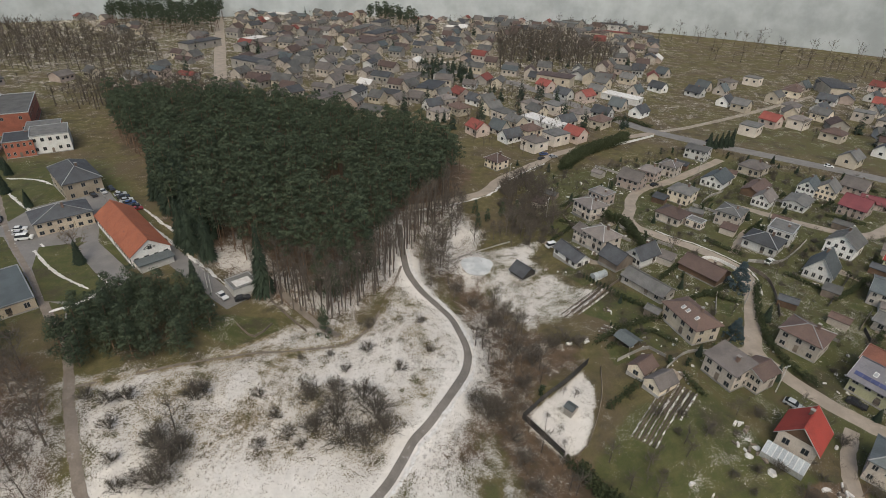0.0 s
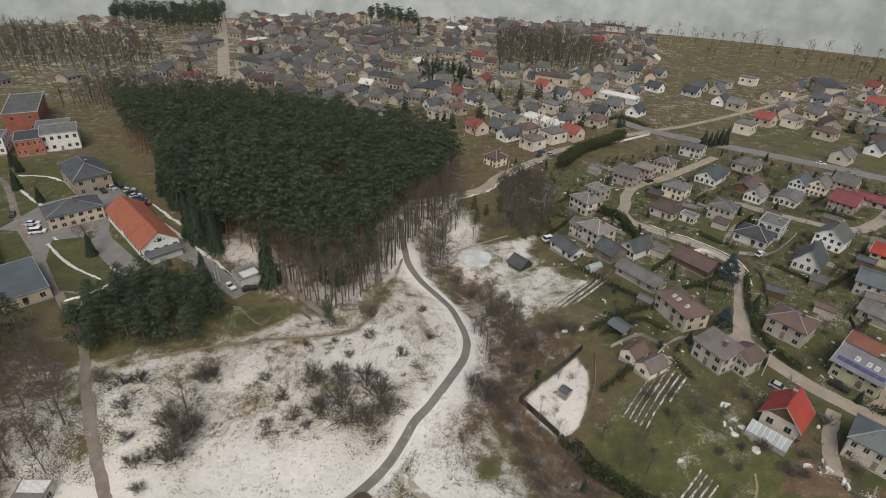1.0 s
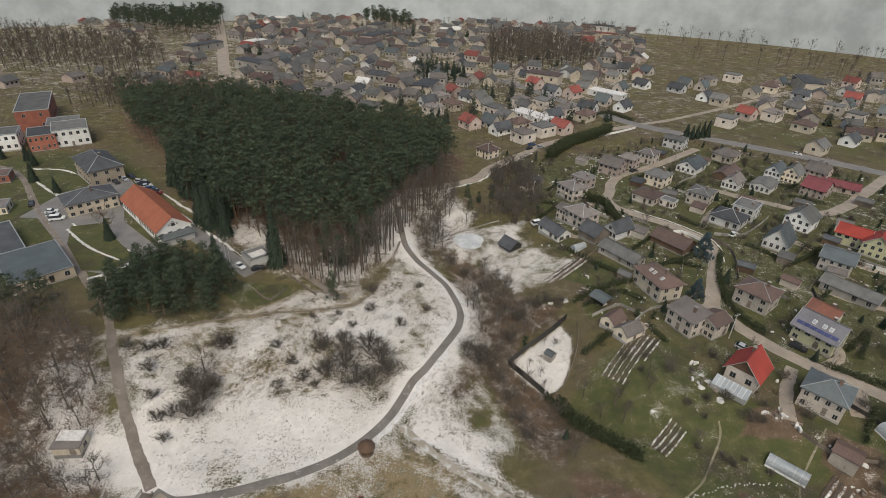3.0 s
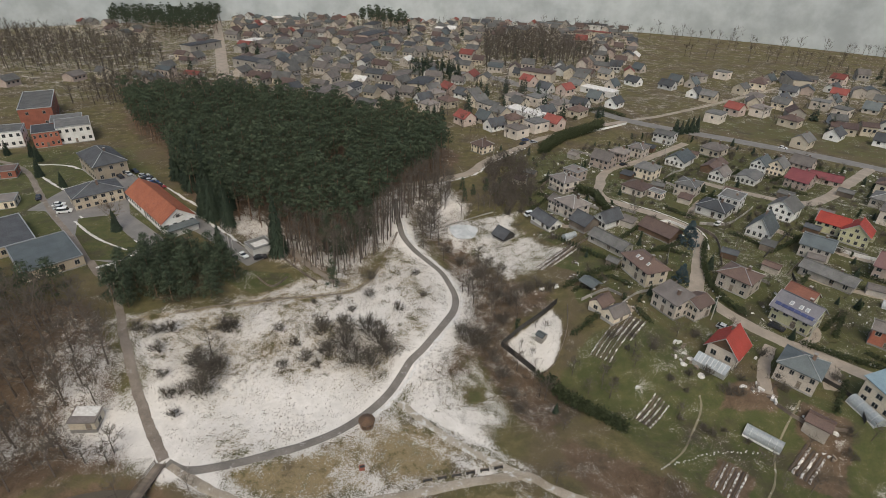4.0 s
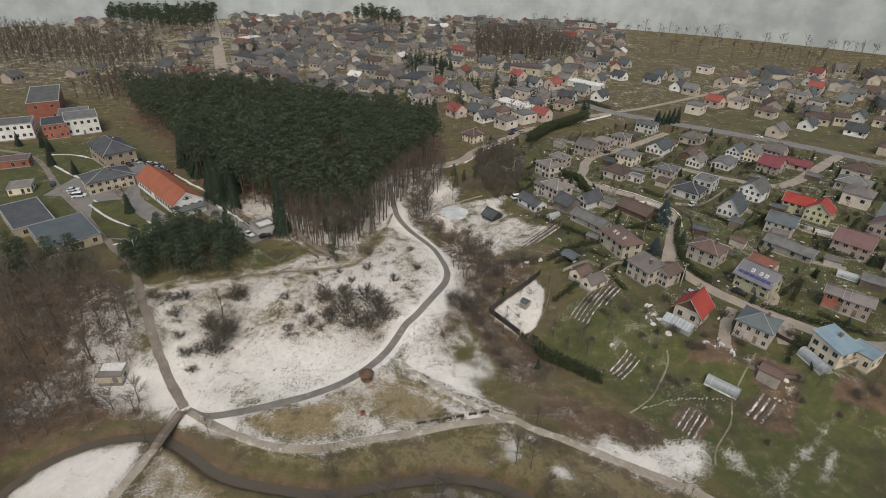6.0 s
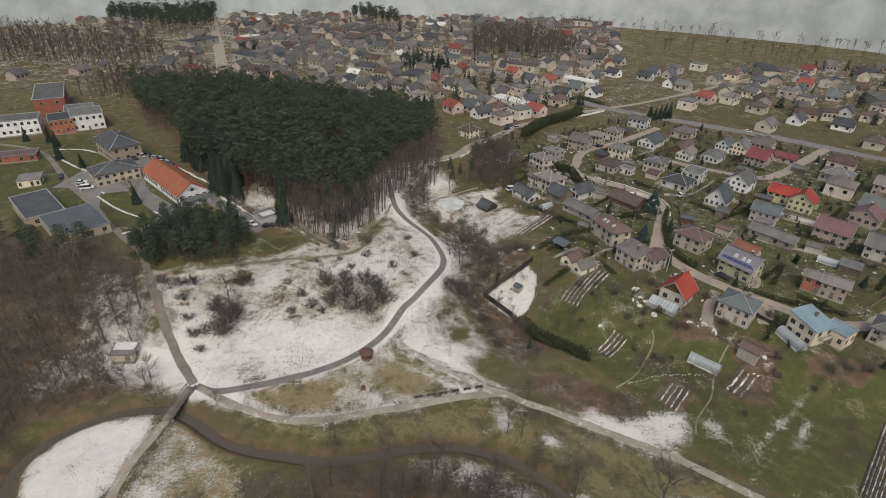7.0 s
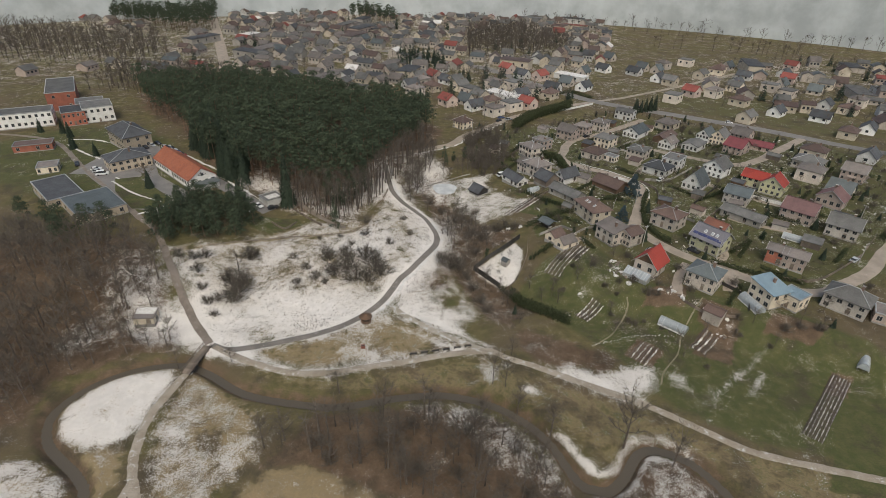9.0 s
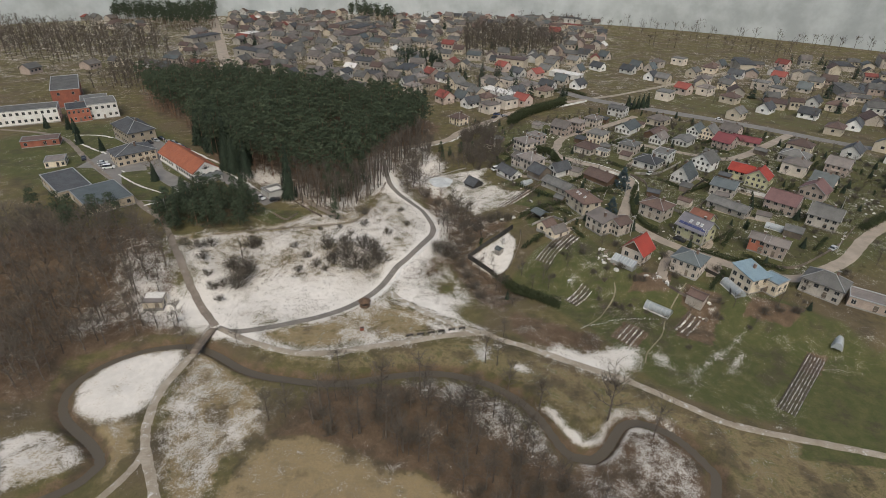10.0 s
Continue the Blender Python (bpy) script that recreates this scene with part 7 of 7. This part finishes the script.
# snow lying on roofs
for (x, y, w, d, z, rot) in ((-58.2, 129.4, 3.6, 5.0, 3.3, -47),):
    s = thing("snow_cover", x, y, rot, "patch of old snow lying on a garage roof", "snow")
    part("snow_layer", Geo().solid([(-w / 2, -d / 2, z), (w / 2, -d / 2, z), (w / 2, d / 2, z), (-w / 2, d / 2, z)], [(-w / 2 + 0.2, -d / 2 + 0.3, z + 0.1), (w / 2 - 0.3, -d / 2 + 0.2, z + 0.1), (w / 2 - 0.1, d / 2 - 0.3, z + 0.1), (-w / 2 + 0.3, d / 2 - 0.1, z + 0.1)]), SNOW, s)


def fence(pts, tall, material, label, thick=0.12, posts=False):
    """Fence panels between posts, following the ground."""
    line = spline(pts, 2.4)
    x0, y0 = line[0]
    ob = thing("fence", x0, y0, 0, label, "fence", "garden fences")
    z0 = ground_z(x0, y0)
    zz = height(line[:, 0], line[:, 1]) - z0
    for k in range(len(line) - 1):
        (ax, ay), (bx, by) = line[k] - (x0, y0), line[k + 1] - (x0, y0)
        d = Vector((bx - ax, by - ay))
        n = Vector((-d.y, d.x)).normalized() * thick / 2
        low = [(ax + n.x, ay + n.y, zz[k] - 0.4), (ax - n.x, ay - n.y, zz[k] - 0.4), (bx - n.x, by - n.y, zz[k + 1] - 0.4), (bx + n.x, by + n.y, zz[k + 1] - 0.4)]
        part("panel", Geo().solid(low, [(a, b, c + tall + 0.4) for a, b, c in low]), material, ob)
        if posts:
            part("post", MESHES.setdefault(("fence_post", tall), Geo().box(-0.1, 0.1, -0.1, 0.1, -0.4, tall + 0.12).mesh("post")), material, ob, "", pose(ax, ay, zz[k]))
    return ob


fence([(20.5, 90), (25.2, 94.2), (31.4, 98.5), (38.2, 104.8)], 2.0, DARKWOOD, "dark tarred board fence round a snowy plot")
fence([(20.5, 90.3), (24.6, 85.5), (28.8, 80.4)], 2.0, DARKWOOD, "dark tarred board fence round a snowy plot")
fence([(41, 103), (38.8, 92), (34, 82), (29.4, 79.6)], 0.6, OLDWOOD, "low weathered garden fence")
fence([(40.6, 126), (51, 135.9), (54.9, 139)], 0.9, OLDWOOD, "low weathered garden fence")
fence([(45.3, 104.2), (53.9, 107.6), (57, 104.1)], 1.0, CONCRETE, "low concrete garden wall")
fence([(55.9, 100), (63.5, 106.2), (73.2, 106.5)], 1.0, CONCRETE, "low concrete garden wall")
fence([(77.4, 122.9), (81.4, 132), (86.5, 141.1)], 0.8, CONCRETE, "low concrete street wall")
fence([(80.4, 150.1), (88.5, 154.1), (94.5, 147.1)], 1.1, TRIM, "white picket street fence")
fence([(65.7, 184.9), (63.9, 174), (69.9, 166.8), (78.4, 160.1)], 1.1, CONCRETE, "pale concrete street wall")
fence([(97.5, 151.1), (101.5, 143.1), (99.5, 133), (95.5, 123)], 1.2, OLDWOOD, "weathered wooden street fence")
fence([(104.5, 100.8), (112.6, 108.9), (116.6, 118.9)], 1.1, DARKWOOD, "dark board fence between gardens")
fence([(82.1, 63.2), (87.3, 58.4), (94.7, 56)], 1.0, OLDWOOD, "weathered wooden garden fence")
fence([(96.4, 71.9), (101, 64.5), (98.9, 57.3)], 1.2, DARKWOOD, "dark board fence between gardens")
fence([(118.4, 74.3), (128.1, 73.1), (141.3, 80.3), (156.4, 90.4)], 1.1, OLDWOOD, "weathered wooden street fence")
fence([(112.6, 129), (122.7, 139), (130.7, 147.1)], 1.1, DARKWOOD, "dark board fence between gardens")
fence([(100.5, 153.1), (110.6, 153.1), (120.6, 161), (128.5, 168.8)], 1.1, CONCRETE, "pale concrete garden wall")
fence([(140.7, 137), (146.8, 131), (158.8, 125)], 1.4, TRIM, "white slatted street wall")
fence([(88.6, 191.6), (98.7, 193.8), (109.2, 206.9), (119.5, 215.4)], 1.0, CONCRETE, "pale concrete garden wall")
fence([(56.9, 167.6), (49, 173.2), (45.4, 186.4), (51.3, 196.2)], 1.0, OLDWOOD, "weathered wooden garden fence")
fence([(74.6, 264.5), (92.8, 274.8), (112.9, 288.9)], 1.2, TRIM, "white picket roadside fence")
fence([(4.9, 152.6), (6.2, 158.8), (11.3, 162.8), (16.9, 164.4), (23.7, 167.6)], 0.5, CONCRETE, "low grey wall along a snowy garden")
fence([(-50, 127), (-44.1, 121.2), (-36.1, 113.8)], 0.9, OLDWOOD, "rough wooden rail fence at the meadow edge")
fence([(-55.3, 114.9), (-49.2, 110.7), (-46.1, 116.4)], 0.7, OLDWOOD, "rough wooden rail fence at the meadow edge")


def car(x, y, rot, paint, van=False, label="parked car with dark windows"):
    key = ("car", van)
    if key not in MESHES:
        L, W, hood, top = (4.9, 1.9, 1.05, 2.0) if van else (4.3, 1.75, 0.85, 1.42)
        prof = [(-L / 2, 0.3), (L / 2, 0.3), (L / 2 + 0.03, hood * 0.75), (L / 2 - 0.15, hood * 0.9), (L / 2 - (0.9 if van else 1.25), hood), (-L / 2 + 0.15, hood + 0.05), (-L / 2, hood * 0.8)]
        cab = [(-L / 2 + 0.15, hood), (L / 2 - (0.95 if van else 1.3), hood), (L / 2 - (1.5 if van else 1.95), top - 0.06), (-L / 2 + (0.35 if van else 0.8), top - 0.04)]
        w1, w2 = W / 2, W / 2 - 0.14
        roof = [(-L / 2 + (0.35 if van else 0.8), top - 0.05), (L / 2 - (1.5 if van else 1.95), top - 0.07), (L / 2 - (1.7 if van else 2.1), top), (-L / 2 + (0.6 if van else 1.0), top)]
        MESHES[key] = (Geo().solid([(a, -w1, b) for a, b in prof], [(a, w1, b) for a, b in prof]).mesh("body"), Geo().solid([(a, -w2, b) for a, b in cab], [(a, w2, b) for a, b in cab]).mesh("cabin_glass"),
                       Geo().solid([(a, -w2 - 0.01, b) for a, b in roof], [(a, w2 + 0.01, b) for a, b in roof]).mesh("roof"), Geo().tube((0, -0.1, 0), (0, 0.1, 0), 0.32, 0.32, 10).mesh("wheel"), L, w1)
    body, cab, roof, wheel, L, w1 = MESHES[key]
    ob = thing("van" if van else "car", x, y, rot, label, "van" if van else "car", "parked cars", sink=-0.14)
    for name, me in (("body", body), ("roof", roof)):
        o = part(name, me.copy(), paint, ob)
        o.data.materials.clear()
        o.data.materials.append(paint)
    part("cabin_glass", cab, GLASS, ob)
    for sx in (-1, 1):
        for sy in (-1, 1):
            part("wheel", wheel, RUBBER, ob, "", pose(sx * L * 0.31, sy * (w1 - 0.08), 0.32))


for i, (x, y) in enumerate(((-120.1, 180.8), (-117.6, 178.4), (-115.2, 175.9), (-112.7, 173.5), (-110.3, 171.2), (-122.5, 183.2))):
    car(x, y, 38, CAR_PAINTS[(2, 1, 4, 2, 3, 1)[i]], label=("dark" if i in (0, 2, 3) else "light") + " parked car beside the asphalt drive")
for i, (x, y) in enumerate(((-131.5, 181.3), (-129.9, 184.7), (-128.5, 187.7))):
    car(x, y, -40, CAR_PAINTS[(2, 1, 2)[i]], label="parked car in front of the cream building")
for i, (x, y) in enumerate(((-140.5, 154.3), (-138.3, 151.5))):
    car(x, y, 20, CAR_PAINTS[i], label="light parked car in the institution yard")
car(-134.6, 148.2, 20, CAR_PAINTS[0], True, "white van parked in the institution yard")
car(-153.2, 161.7, -60, CAR_PAINTS[2], label="dark car parked at the lane")
car(-62.6, 124.8, -40, CAR_PAINTS[0], label="white car parked beside the grey garage")
car(-57.2, 125.5, 30, CAR_PAINTS[2], label="dark car parked beside the grey garage")
car(38.2, 163.9, 28, CAR_PAINTS[0], True, "white van parked in front of a low house")
for x, y, r, k in ((84.4, 143.1, 30, 1), (96.2, 90.4, -45, 2), (107.6, 153.1, 40, 0), (128.1, 260.7, 45, 1), (91.2, 219.6, 35, 2), (150, 86, 35, 1), (45.8, 248.7, 50, 2), (51.8, 250.5, 20, 1), (47.8, 254.5, 20, 4), (187.6, 252.6, -33, 0), (141.2, 282.8, -33, 2), (81.2, 89.3, -45, 1)):
    car(x, y, r, CAR_PAINTS[k], label="parked car on a village street")


def pole(x, y, h=8.5):
    ob = thing("utility_pole", x, y, rng.uniform(0, 180), "grey utility pole with a crossarm", "pole", "utility poles")
    part("shaft", Geo().tube((0, 0, -0.5), (0, 0, h), 0.16, 0.1, 8), CONCRETE, ob)
    part("crossarm", Geo().box(-0.9, 0.9, -0.06, 0.06, h - 0.6, h - 0.45), METAL, ob)
    for u in (-0.8, 0.8):
        part("insulator", Geo().tube((u, 0, h - 0.45), (u, 0, h - 0.2), 0.06, 0.05, 6), TRIM, ob)


for x, y in ((79.3, 93.5), (39.2, 186.2), (169.9, 112.9), (88.5, 129), (100.8, 83.8), (66.1, 203.5), (119.2, 241), (149.8, 83.8), (-89.3, 100.8), (28, 222.5), (124.7, 187.3), (-116.9, 166)):
    pole(x, y)


def garden_bed(x, y, rot, L, W, rows, snowy):
    ob = thing("garden_bed", x, y, rot, "dug vegetable bed with snow lying on its ridges" if snowy else "dug bare vegetable bed with low soil ridges", "garden bed", "vegetable beds")
    w = W / rows
    for i in range(rows):
        v = -W / 2 + (i + 0.5) * w
        g, n = Geo(), max(2, int(L / 0.8))
        for k in range(n + 1):
            u = -L / 2 + L * k / n
            p = ob.matrix_basis @ Vector((u, v, 0))
            z = ground_z(p.x, p.y) - ob.matrix_basis.translation.z
            c, hh = v + rng.uniform(-0.12, 0.12) * w, rng.uniform(0.14, 0.3)
            g.v += [(u, c - w * 0.45, z - 0.2), (u, c - w * 0.2, z + hh), (u, c + w * 0.2, z + hh), (u, c + w * 0.45, z - 0.2)]
        g.f = [(k * 4 + a, k * 4 + 4 + a, k * 4 + 5 + a, k * 4 + 1 + a) for k in range(n) for a in range(3)] + [(0, 1, 2, 3), (n * 4 + 3, n * 4 + 2, n * 4 + 1, n * 4)]
        part("ridge", g, BEDMIX if snowy and i % 2 == 0 else SOIL, ob)


for args in ((54.9, 65.4, 42, 8.5, 4.5, 7, True), (49.5, 85.4, 50, 13, 6, 9, True), (55.4, 89.4, 50, 10, 5, 7, True), (44.3, 131, 40, 15, 4.5, 5, True), (41.1, 129.4, 40, 14, 3, 4, True), (65.6, 47, 48, 9, 5.5, 8, True),
             (105.8, 27.1, 44.4, 28, 4.6, 12, True), (84.5, 51, 40, 8, 5, 6, True), (46.7, 115.8, -40, 6, 3.5, 5, True)):
    garden_bed(*args)


def rubble(x, y, r, label="heap of boards and firewood dusted with snow"):
    ob = thing("woodpile", x, y, rng.uniform(0, 360), label, "woodpile", "heaps in the gardens")
    for k in range(5):
        a, d = rng.uniform(0, 6.28), rng.uniform(0, r)
        s = rng.uniform(0.3, 0.8)
        part("board", Geo().box(-s, s, -s * 0.35, s * 0.35, -0.2, rng.uniform(0.25, 0.7)), SNOW if k % 2 else OLDWOOD, ob, "", pose(math.cos(a) * d, math.sin(a) * d, 0, rng.uniform(-8, 8), rng.uniform(-8, 8), rng.uniform(0, 180)))


for x, y, r in ((66.4, 82.7, 1.8), (65, 77.9, 2.0), (67.9, 74.9, 1.5), (79.6, 67.6, 1.8), (81.9, 64.9, 1.6), (59.1, 97.7, 1.6), (55.9, 95, 1.4), (87.5, 59.7, 1.5), (90.6, 51.9, 1.8), (52.9, 118.3, 1.8), (35.9, 112.4, 1.5), (39.7, 114.4, 1.8), (48.1, 124.4, 1.6), (50.9, 155.4, 1.8), (58.1, 154.4, 1.6),
                (72.2, 142.5, 1.7), (100.5, 120.9, 1.6), (112.6, 106.9, 1.6), (115.6, 141.1, 1.5), (128.7, 151.1, 1.6), (140.5, 172.8, 1.7), (92.4, 165.9, 1.4), (104.4, 172.8, 1.5), (34, 149.9, 1.5), (-64.1, 120.4, 1.4), (30.1, 200.5, 1.8), (37.9, 207.2, 1.8), (45.7, 212, 1.7), (60, 217.9, 1.8), (70.6, 238.4, 1.8)):
    rubble(x, y, r)

edging = thing("stone_edging", 52.0, 50.5, 0, "row of pale stones edging a garden path", "stones")
for i in range(34):
    u = i / 33
    px, py = 52.2 + 25 * u + rng.uniform(-0.3, 0.3), 49.8 + 5.0 * math.sin(u * 2.0) + rng.uniform(-0.35, 0.35)
    part("stone", MESHES.setdefault("edge_stone", Geo().solid([(-0.3, -0.2, -0.2), (0.25, -0.25, -0.2), (0.3, 0.2, -0.2), (-0.2, 0.25, -0.2)], [(-0.2, -0.12, 0.22), (0.17, -0.15, 0.25), (0.18, 0.12, 0.22), (-0.12, 0.15, 0.2)]).mesh("stone")), SNOW, edging, "",
         pose(px - 52, py - 50.5, ground_z(px, py) - ground_z(52, 50.5), 0, 0, rng.uniform(0, 180)) @ Matrix.Scale(rng.uniform(0.45, 0.8), 4))

# outbuildings in the gardens
SHED_PLACES = [(59.1, 121.4, 4, 3), (72.2, 150.5, 5, 4), (100.5, 129, 5, 3.5), (110.6, 120.9, 5, 3.5), (116.6, 135, 4.5, 3.5), (128.7, 127, 5, 4), (140.7, 149.1, 5, 4), (102.3, 172.8, 5, 4), (96.5, 187.3, 5, 4), (112.8, 193.8, 5, 3.5), (86.8, 200.3, 5, 4), (126.6, 183.1, 6, 4), (148.6, 181, 6, 4),
               (152.7, 161, 5, 4), (160.9, 153.1, 5, 4), (89.1, 57.6, 5, 4.5), (140.6, 95.6, 6, 4), (136.7, 108.9, 5, 4), (165.9, 116.9, 6, 4), (37.9, 197, 5, 4), (43.7, 203.8, 5, 4), (68.6, 228.5, 5, 4), (111.1, 242.9, 6, 4), (131.5, 235.4, 5, 4), (176.9, 185.2, 6, 4)]
for i, (x, y, a, b) in enumerate(SHED_PLACES):
    house(x, y, a, b, -46 + (i % 3) * 6, 2.2, ("gable", "shed", "gable")[i % 3], (OLDWOOD, GREYW, TIMBER, BRICK)[i % 4], (R_GREY, R_LILAC, R_DARK, R_BROWN)[i % 4], ("weathered wooden garden shed", "grey block garden shed", "brown timber garden shed", "light brick garden shed")[i % 4] + " with a low roof",
          rise=0.9, rows=0, chimney=False, category="shed", name="shed", over=0.25, plinth=False, group="garden sheds")

house(31.5, 90.5, 2.2, 2.2, -46, 1.9, "gable", GREYW, R_TEAL, "tiny grey tool shed in a snowy plot", rise=0.6, rows=0, chimney=False, category="shed", name="shed", over=0.2, plinth=False)
for x, y in ((26, 89), (28.5, 85.5), (30.5, 95), (33, 94), (29, 82)):
    plant(K_BARE, x, y, 0.32, "fruit trees of the snowy plot")

# fruit trees and shrubs in the gardens
VILLAGE = [(45.3, 101.3), (44.1, 70.4), (80.3, 40.4), (114.2, 46.8), (201.1, 100.8), (231.2, 151.1), (212.8, 218.6), (161.3, 257.6), (126, 272.8), (60.1, 235.3), (30.1, 245.6), (26, 200.4), (39.6, 167.9), (35.9, 149.3), (51, 126.1)]
ways = [VILLAGE_STREET, NORTH_ROAD, SIDE_STREET, HIGHWAY]
spots = scatter(VILLAGE, 5.6, 41)
spots = away(spots, built, 8.0)
spots = spots[np.min([off_line(spots[:, 0], spots[:, 1], w) for w in ways], 0) > 4.5]
for k, (x, y) in enumerate(spots):
    r = rng.uniform()
    if r < 0.24:
        plant(K_BARE, x, y, rng.uniform(0.32, 0.55), "garden fruit trees")
    elif r < 0.62:
        bush(x, y, rng.uniform(0.5, 0.95), 1.0, "garden shrubs")
    elif r < 0.72 and (y > 88 or x > 104):
        plant(K_SPRUCE, x, y, rng.uniform(0.28, 0.55), "garden conifers", 1.1)
    elif 0.72 < r < 0.80 and y > 88:
        thuja(x, y, rng.uniform(0.8, 1.5), "garden thujas")

shrubs = [(Geo().tube((0, 0, 0), (0, 0, 1), 0.03, 0.02, 3), shrub(1.9, 2.3, 9, 3, 2, 0.06)) for _ in range(4)]
wild = away(scatter(VILLAGE, 3.1, 43), built, 6.6)
wild = wild[np.min([off_line(wild[:, 0], wild[:, 1], w) for w in ways + TROD], 0) > 3.4]
wild = wild[(rng.uniform(0, 1, len(wild)) < 0.8) & (inside(wild[:, 0], wild[:, 1], GARDENS, 0.5) < 0.5)]
mass("garden_shrubs", wild, shrubs, BARK, GARDEN_TWIG, rng.uniform(0.35, 0.8, len(wild)), "dark tangled shrubs and low hedges between village gardens", "bushes")
for x, y, s in ((45.9, 70.2, 0.5), (52.9, 78.6, 0.5), (57.6, 79.9, 0.45), (45.1, 75.2, 0.5), (64.7, 71.2, 0.4), (80, 82.5, 0.45), (32.4, 60, 0.5), (41, 72, 0.55), (38, 78, 0.5), (60, 56, 0.4), (74, 52, 0.4)):
    plant(K_BARE, x, y, s, "garden fruit trees", 1.2)
thuja(25.4, 96.2, 1.5, "garden thujas")
for x, y, s in ((72.5, 67.2, 1.1), (75, 66.5, 0.9), (85.7, 67, 0.9), (106.1, 50.3, 1.0), (110, 50, 0.9), (114.9, 48.8, 1.1), (93.5, 51.6, 0.9), (95, 55.5, 0.8), (61, 63.5, 0.6), (70, 60, 0.5), (76, 74, 0.8), (48, 74, 0.6)):
    bush(x, y, s, 0.9, "garden shrubs")


def snow_scraps(places, sizes):
    """Low rounded heaps of leftover snow, too many to count."""
    g = Geo()
    for (x, y), z, s in zip(places, height(places[:, 0], places[:, 1]), sizes):
        k, a0 = 7, rng.uniform(0, 6.28)
        lean = rng.uniform(0.35, 1.0)
        ring = []
        for i in range(k):
            a = 2 * math.pi * i / k
            r = s * rng.uniform(0.55, 1.15)
            u, v = r * math.cos(a), r * math.sin(a) * lean
            ring.append((x + u * math.cos(a0) - v * math.sin(a0), y + u * math.sin(a0) + v * math.cos(a0)))
        g.solid([(a, b, z - 0.3) for a, b in ring], [(x + (a - x) * 0.7, y + (b - y) * 0.7, z + 0.10 + 0.12 * s) for a, b in ring])
    tagged(new("snow_scraps", g.mesh("snow_scraps")), "scattered leftover heaps of dirty snow between houses", "snow", kind="stuff").data.materials.append(SNOW)


heaps = away(scatter(VILLAGE, 3.4, 45), built, 5.6)
heaps = heaps[np.min([off_line(heaps[:, 0], heaps[:, 1], w) for w in ways], 0) > 3.0]
heaps = heaps[[noise.noise((a * 0.045, b * 0.045, 21)) > rng.uniform(-0.05, 0.65) for a, b in heaps]]
heaps = heaps[inside(heaps[:, 0], heaps[:, 1], GARDENS, 0.5) < 0.5]
sizes = rng.uniform(0.25, 1.0, len(heaps)) ** 1.5 + 0.15
yard_heaps = np.array([(66.5, 83.5), (66.4, 79.3), (67.2, 77.3), (76.6, 68.2), (78.7, 67.3), (84.6, 78.4), (80.5, 69.4), (64.8, 75.3), (67.7, 72.0), (92.5, 56.2), (53.1, 71.8)])
snow_scraps(np.concatenate([heaps, yard_heaps]), np.concatenate([sizes, rng.uniform(0.8, 1.3, len(yard_heaps))]))

# paved yards, hedges and fences between the plots
near = [b for b in built if 60 < b[0] < 200 and 60 < b[1] < 250 or 30 < b[0] < 60 and 150 < b[1] < 210]
for k, (x, y) in enumerate(near):
    a = radians(-46 + rng.uniform(-6, 6) + 90 * (k % 4))
    ux, uy = math.cos(a), math.sin(a)
    cx, cy = x + ux * 9.5, y + uy * 9.5
    if min(off_line(np.array([cx]), np.array([cy]), w)[0] for w in ways) < 4 or min(math.hypot(cx - q[0], cy - q[1]) for q in built) < 6.5:
        continue
    if inside(cx, cy, GARDENS, 0.5) > 0.3:
        continue
    ends = [(cx - uy * s, cy + ux * s) for s in (-6.5, 0, 6.5)]
    if any(min(off_line(np.array([p[0]]), np.array([p[1]]), w)[0] for w in ways) < 3.2 for p in ends):
        continue
    if k % 3 == 0:
        fence(ends, 1.1, (OLDWOOD, CONCRETE, METAL)[k % 2], ("weathered wooden garden fence", "pale concrete garden wall")[k % 2])
    else:
        hedge(ends, 1.2, 1.4, "garden hedges")

# dry stalks standing out of the meadow's snow
def tuft_field(name, polys, gap, seed, label):
    p = np.concatenate([scatter(q, gap, seed + i) for i, q in enumerate(polys)])
    p = p[[noise.noise((a * 0.09, b * 0.09, 2)) * 1.3 + noise.noise((a * 0.4, b * 0.4, 7)) * 0.8 > rng.uniform(-0.45, 0.65) for a, b in p]]
    p = p[(off_line(p[:, 0], p[:, 1], FOOTPATH) > 2.2) & (off_line(p[:, 0], p[:, 1], LANE) > 2.5)]
    rows = [(-50 + 2.1 * i + 0.14 * k, 72 + 0.42 * k) for i in range(5) for k in range(60) if rng.uniform() < 0.85]
    p = np.concatenate([p, np.array(rows) + rng.normal(size=(len(rows), 2)) * 0.2])
    st = np.repeat(np.stack([p[:, 0], p[:, 1], height(p[:, 0], p[:, 1])], 1), 5, 0) + rng.normal(size=(len(p) * 5, 3)) * (0.16, 0.16, 0)
    v, f = twigs(st, np.tile((0, 0, 1.0), (len(st), 1)), 0.42, 0.06, 0.6)
    tagged(new(name, raw_mesh(name, v, f, TUFT)), label, "grass", kind="stuff")


tuft_field("dry_grass", (MEADOW, SLOPE, SOUTH_BANK, MOUND), 0.72, 50, "dry brown grass tufts sticking out of the snow")
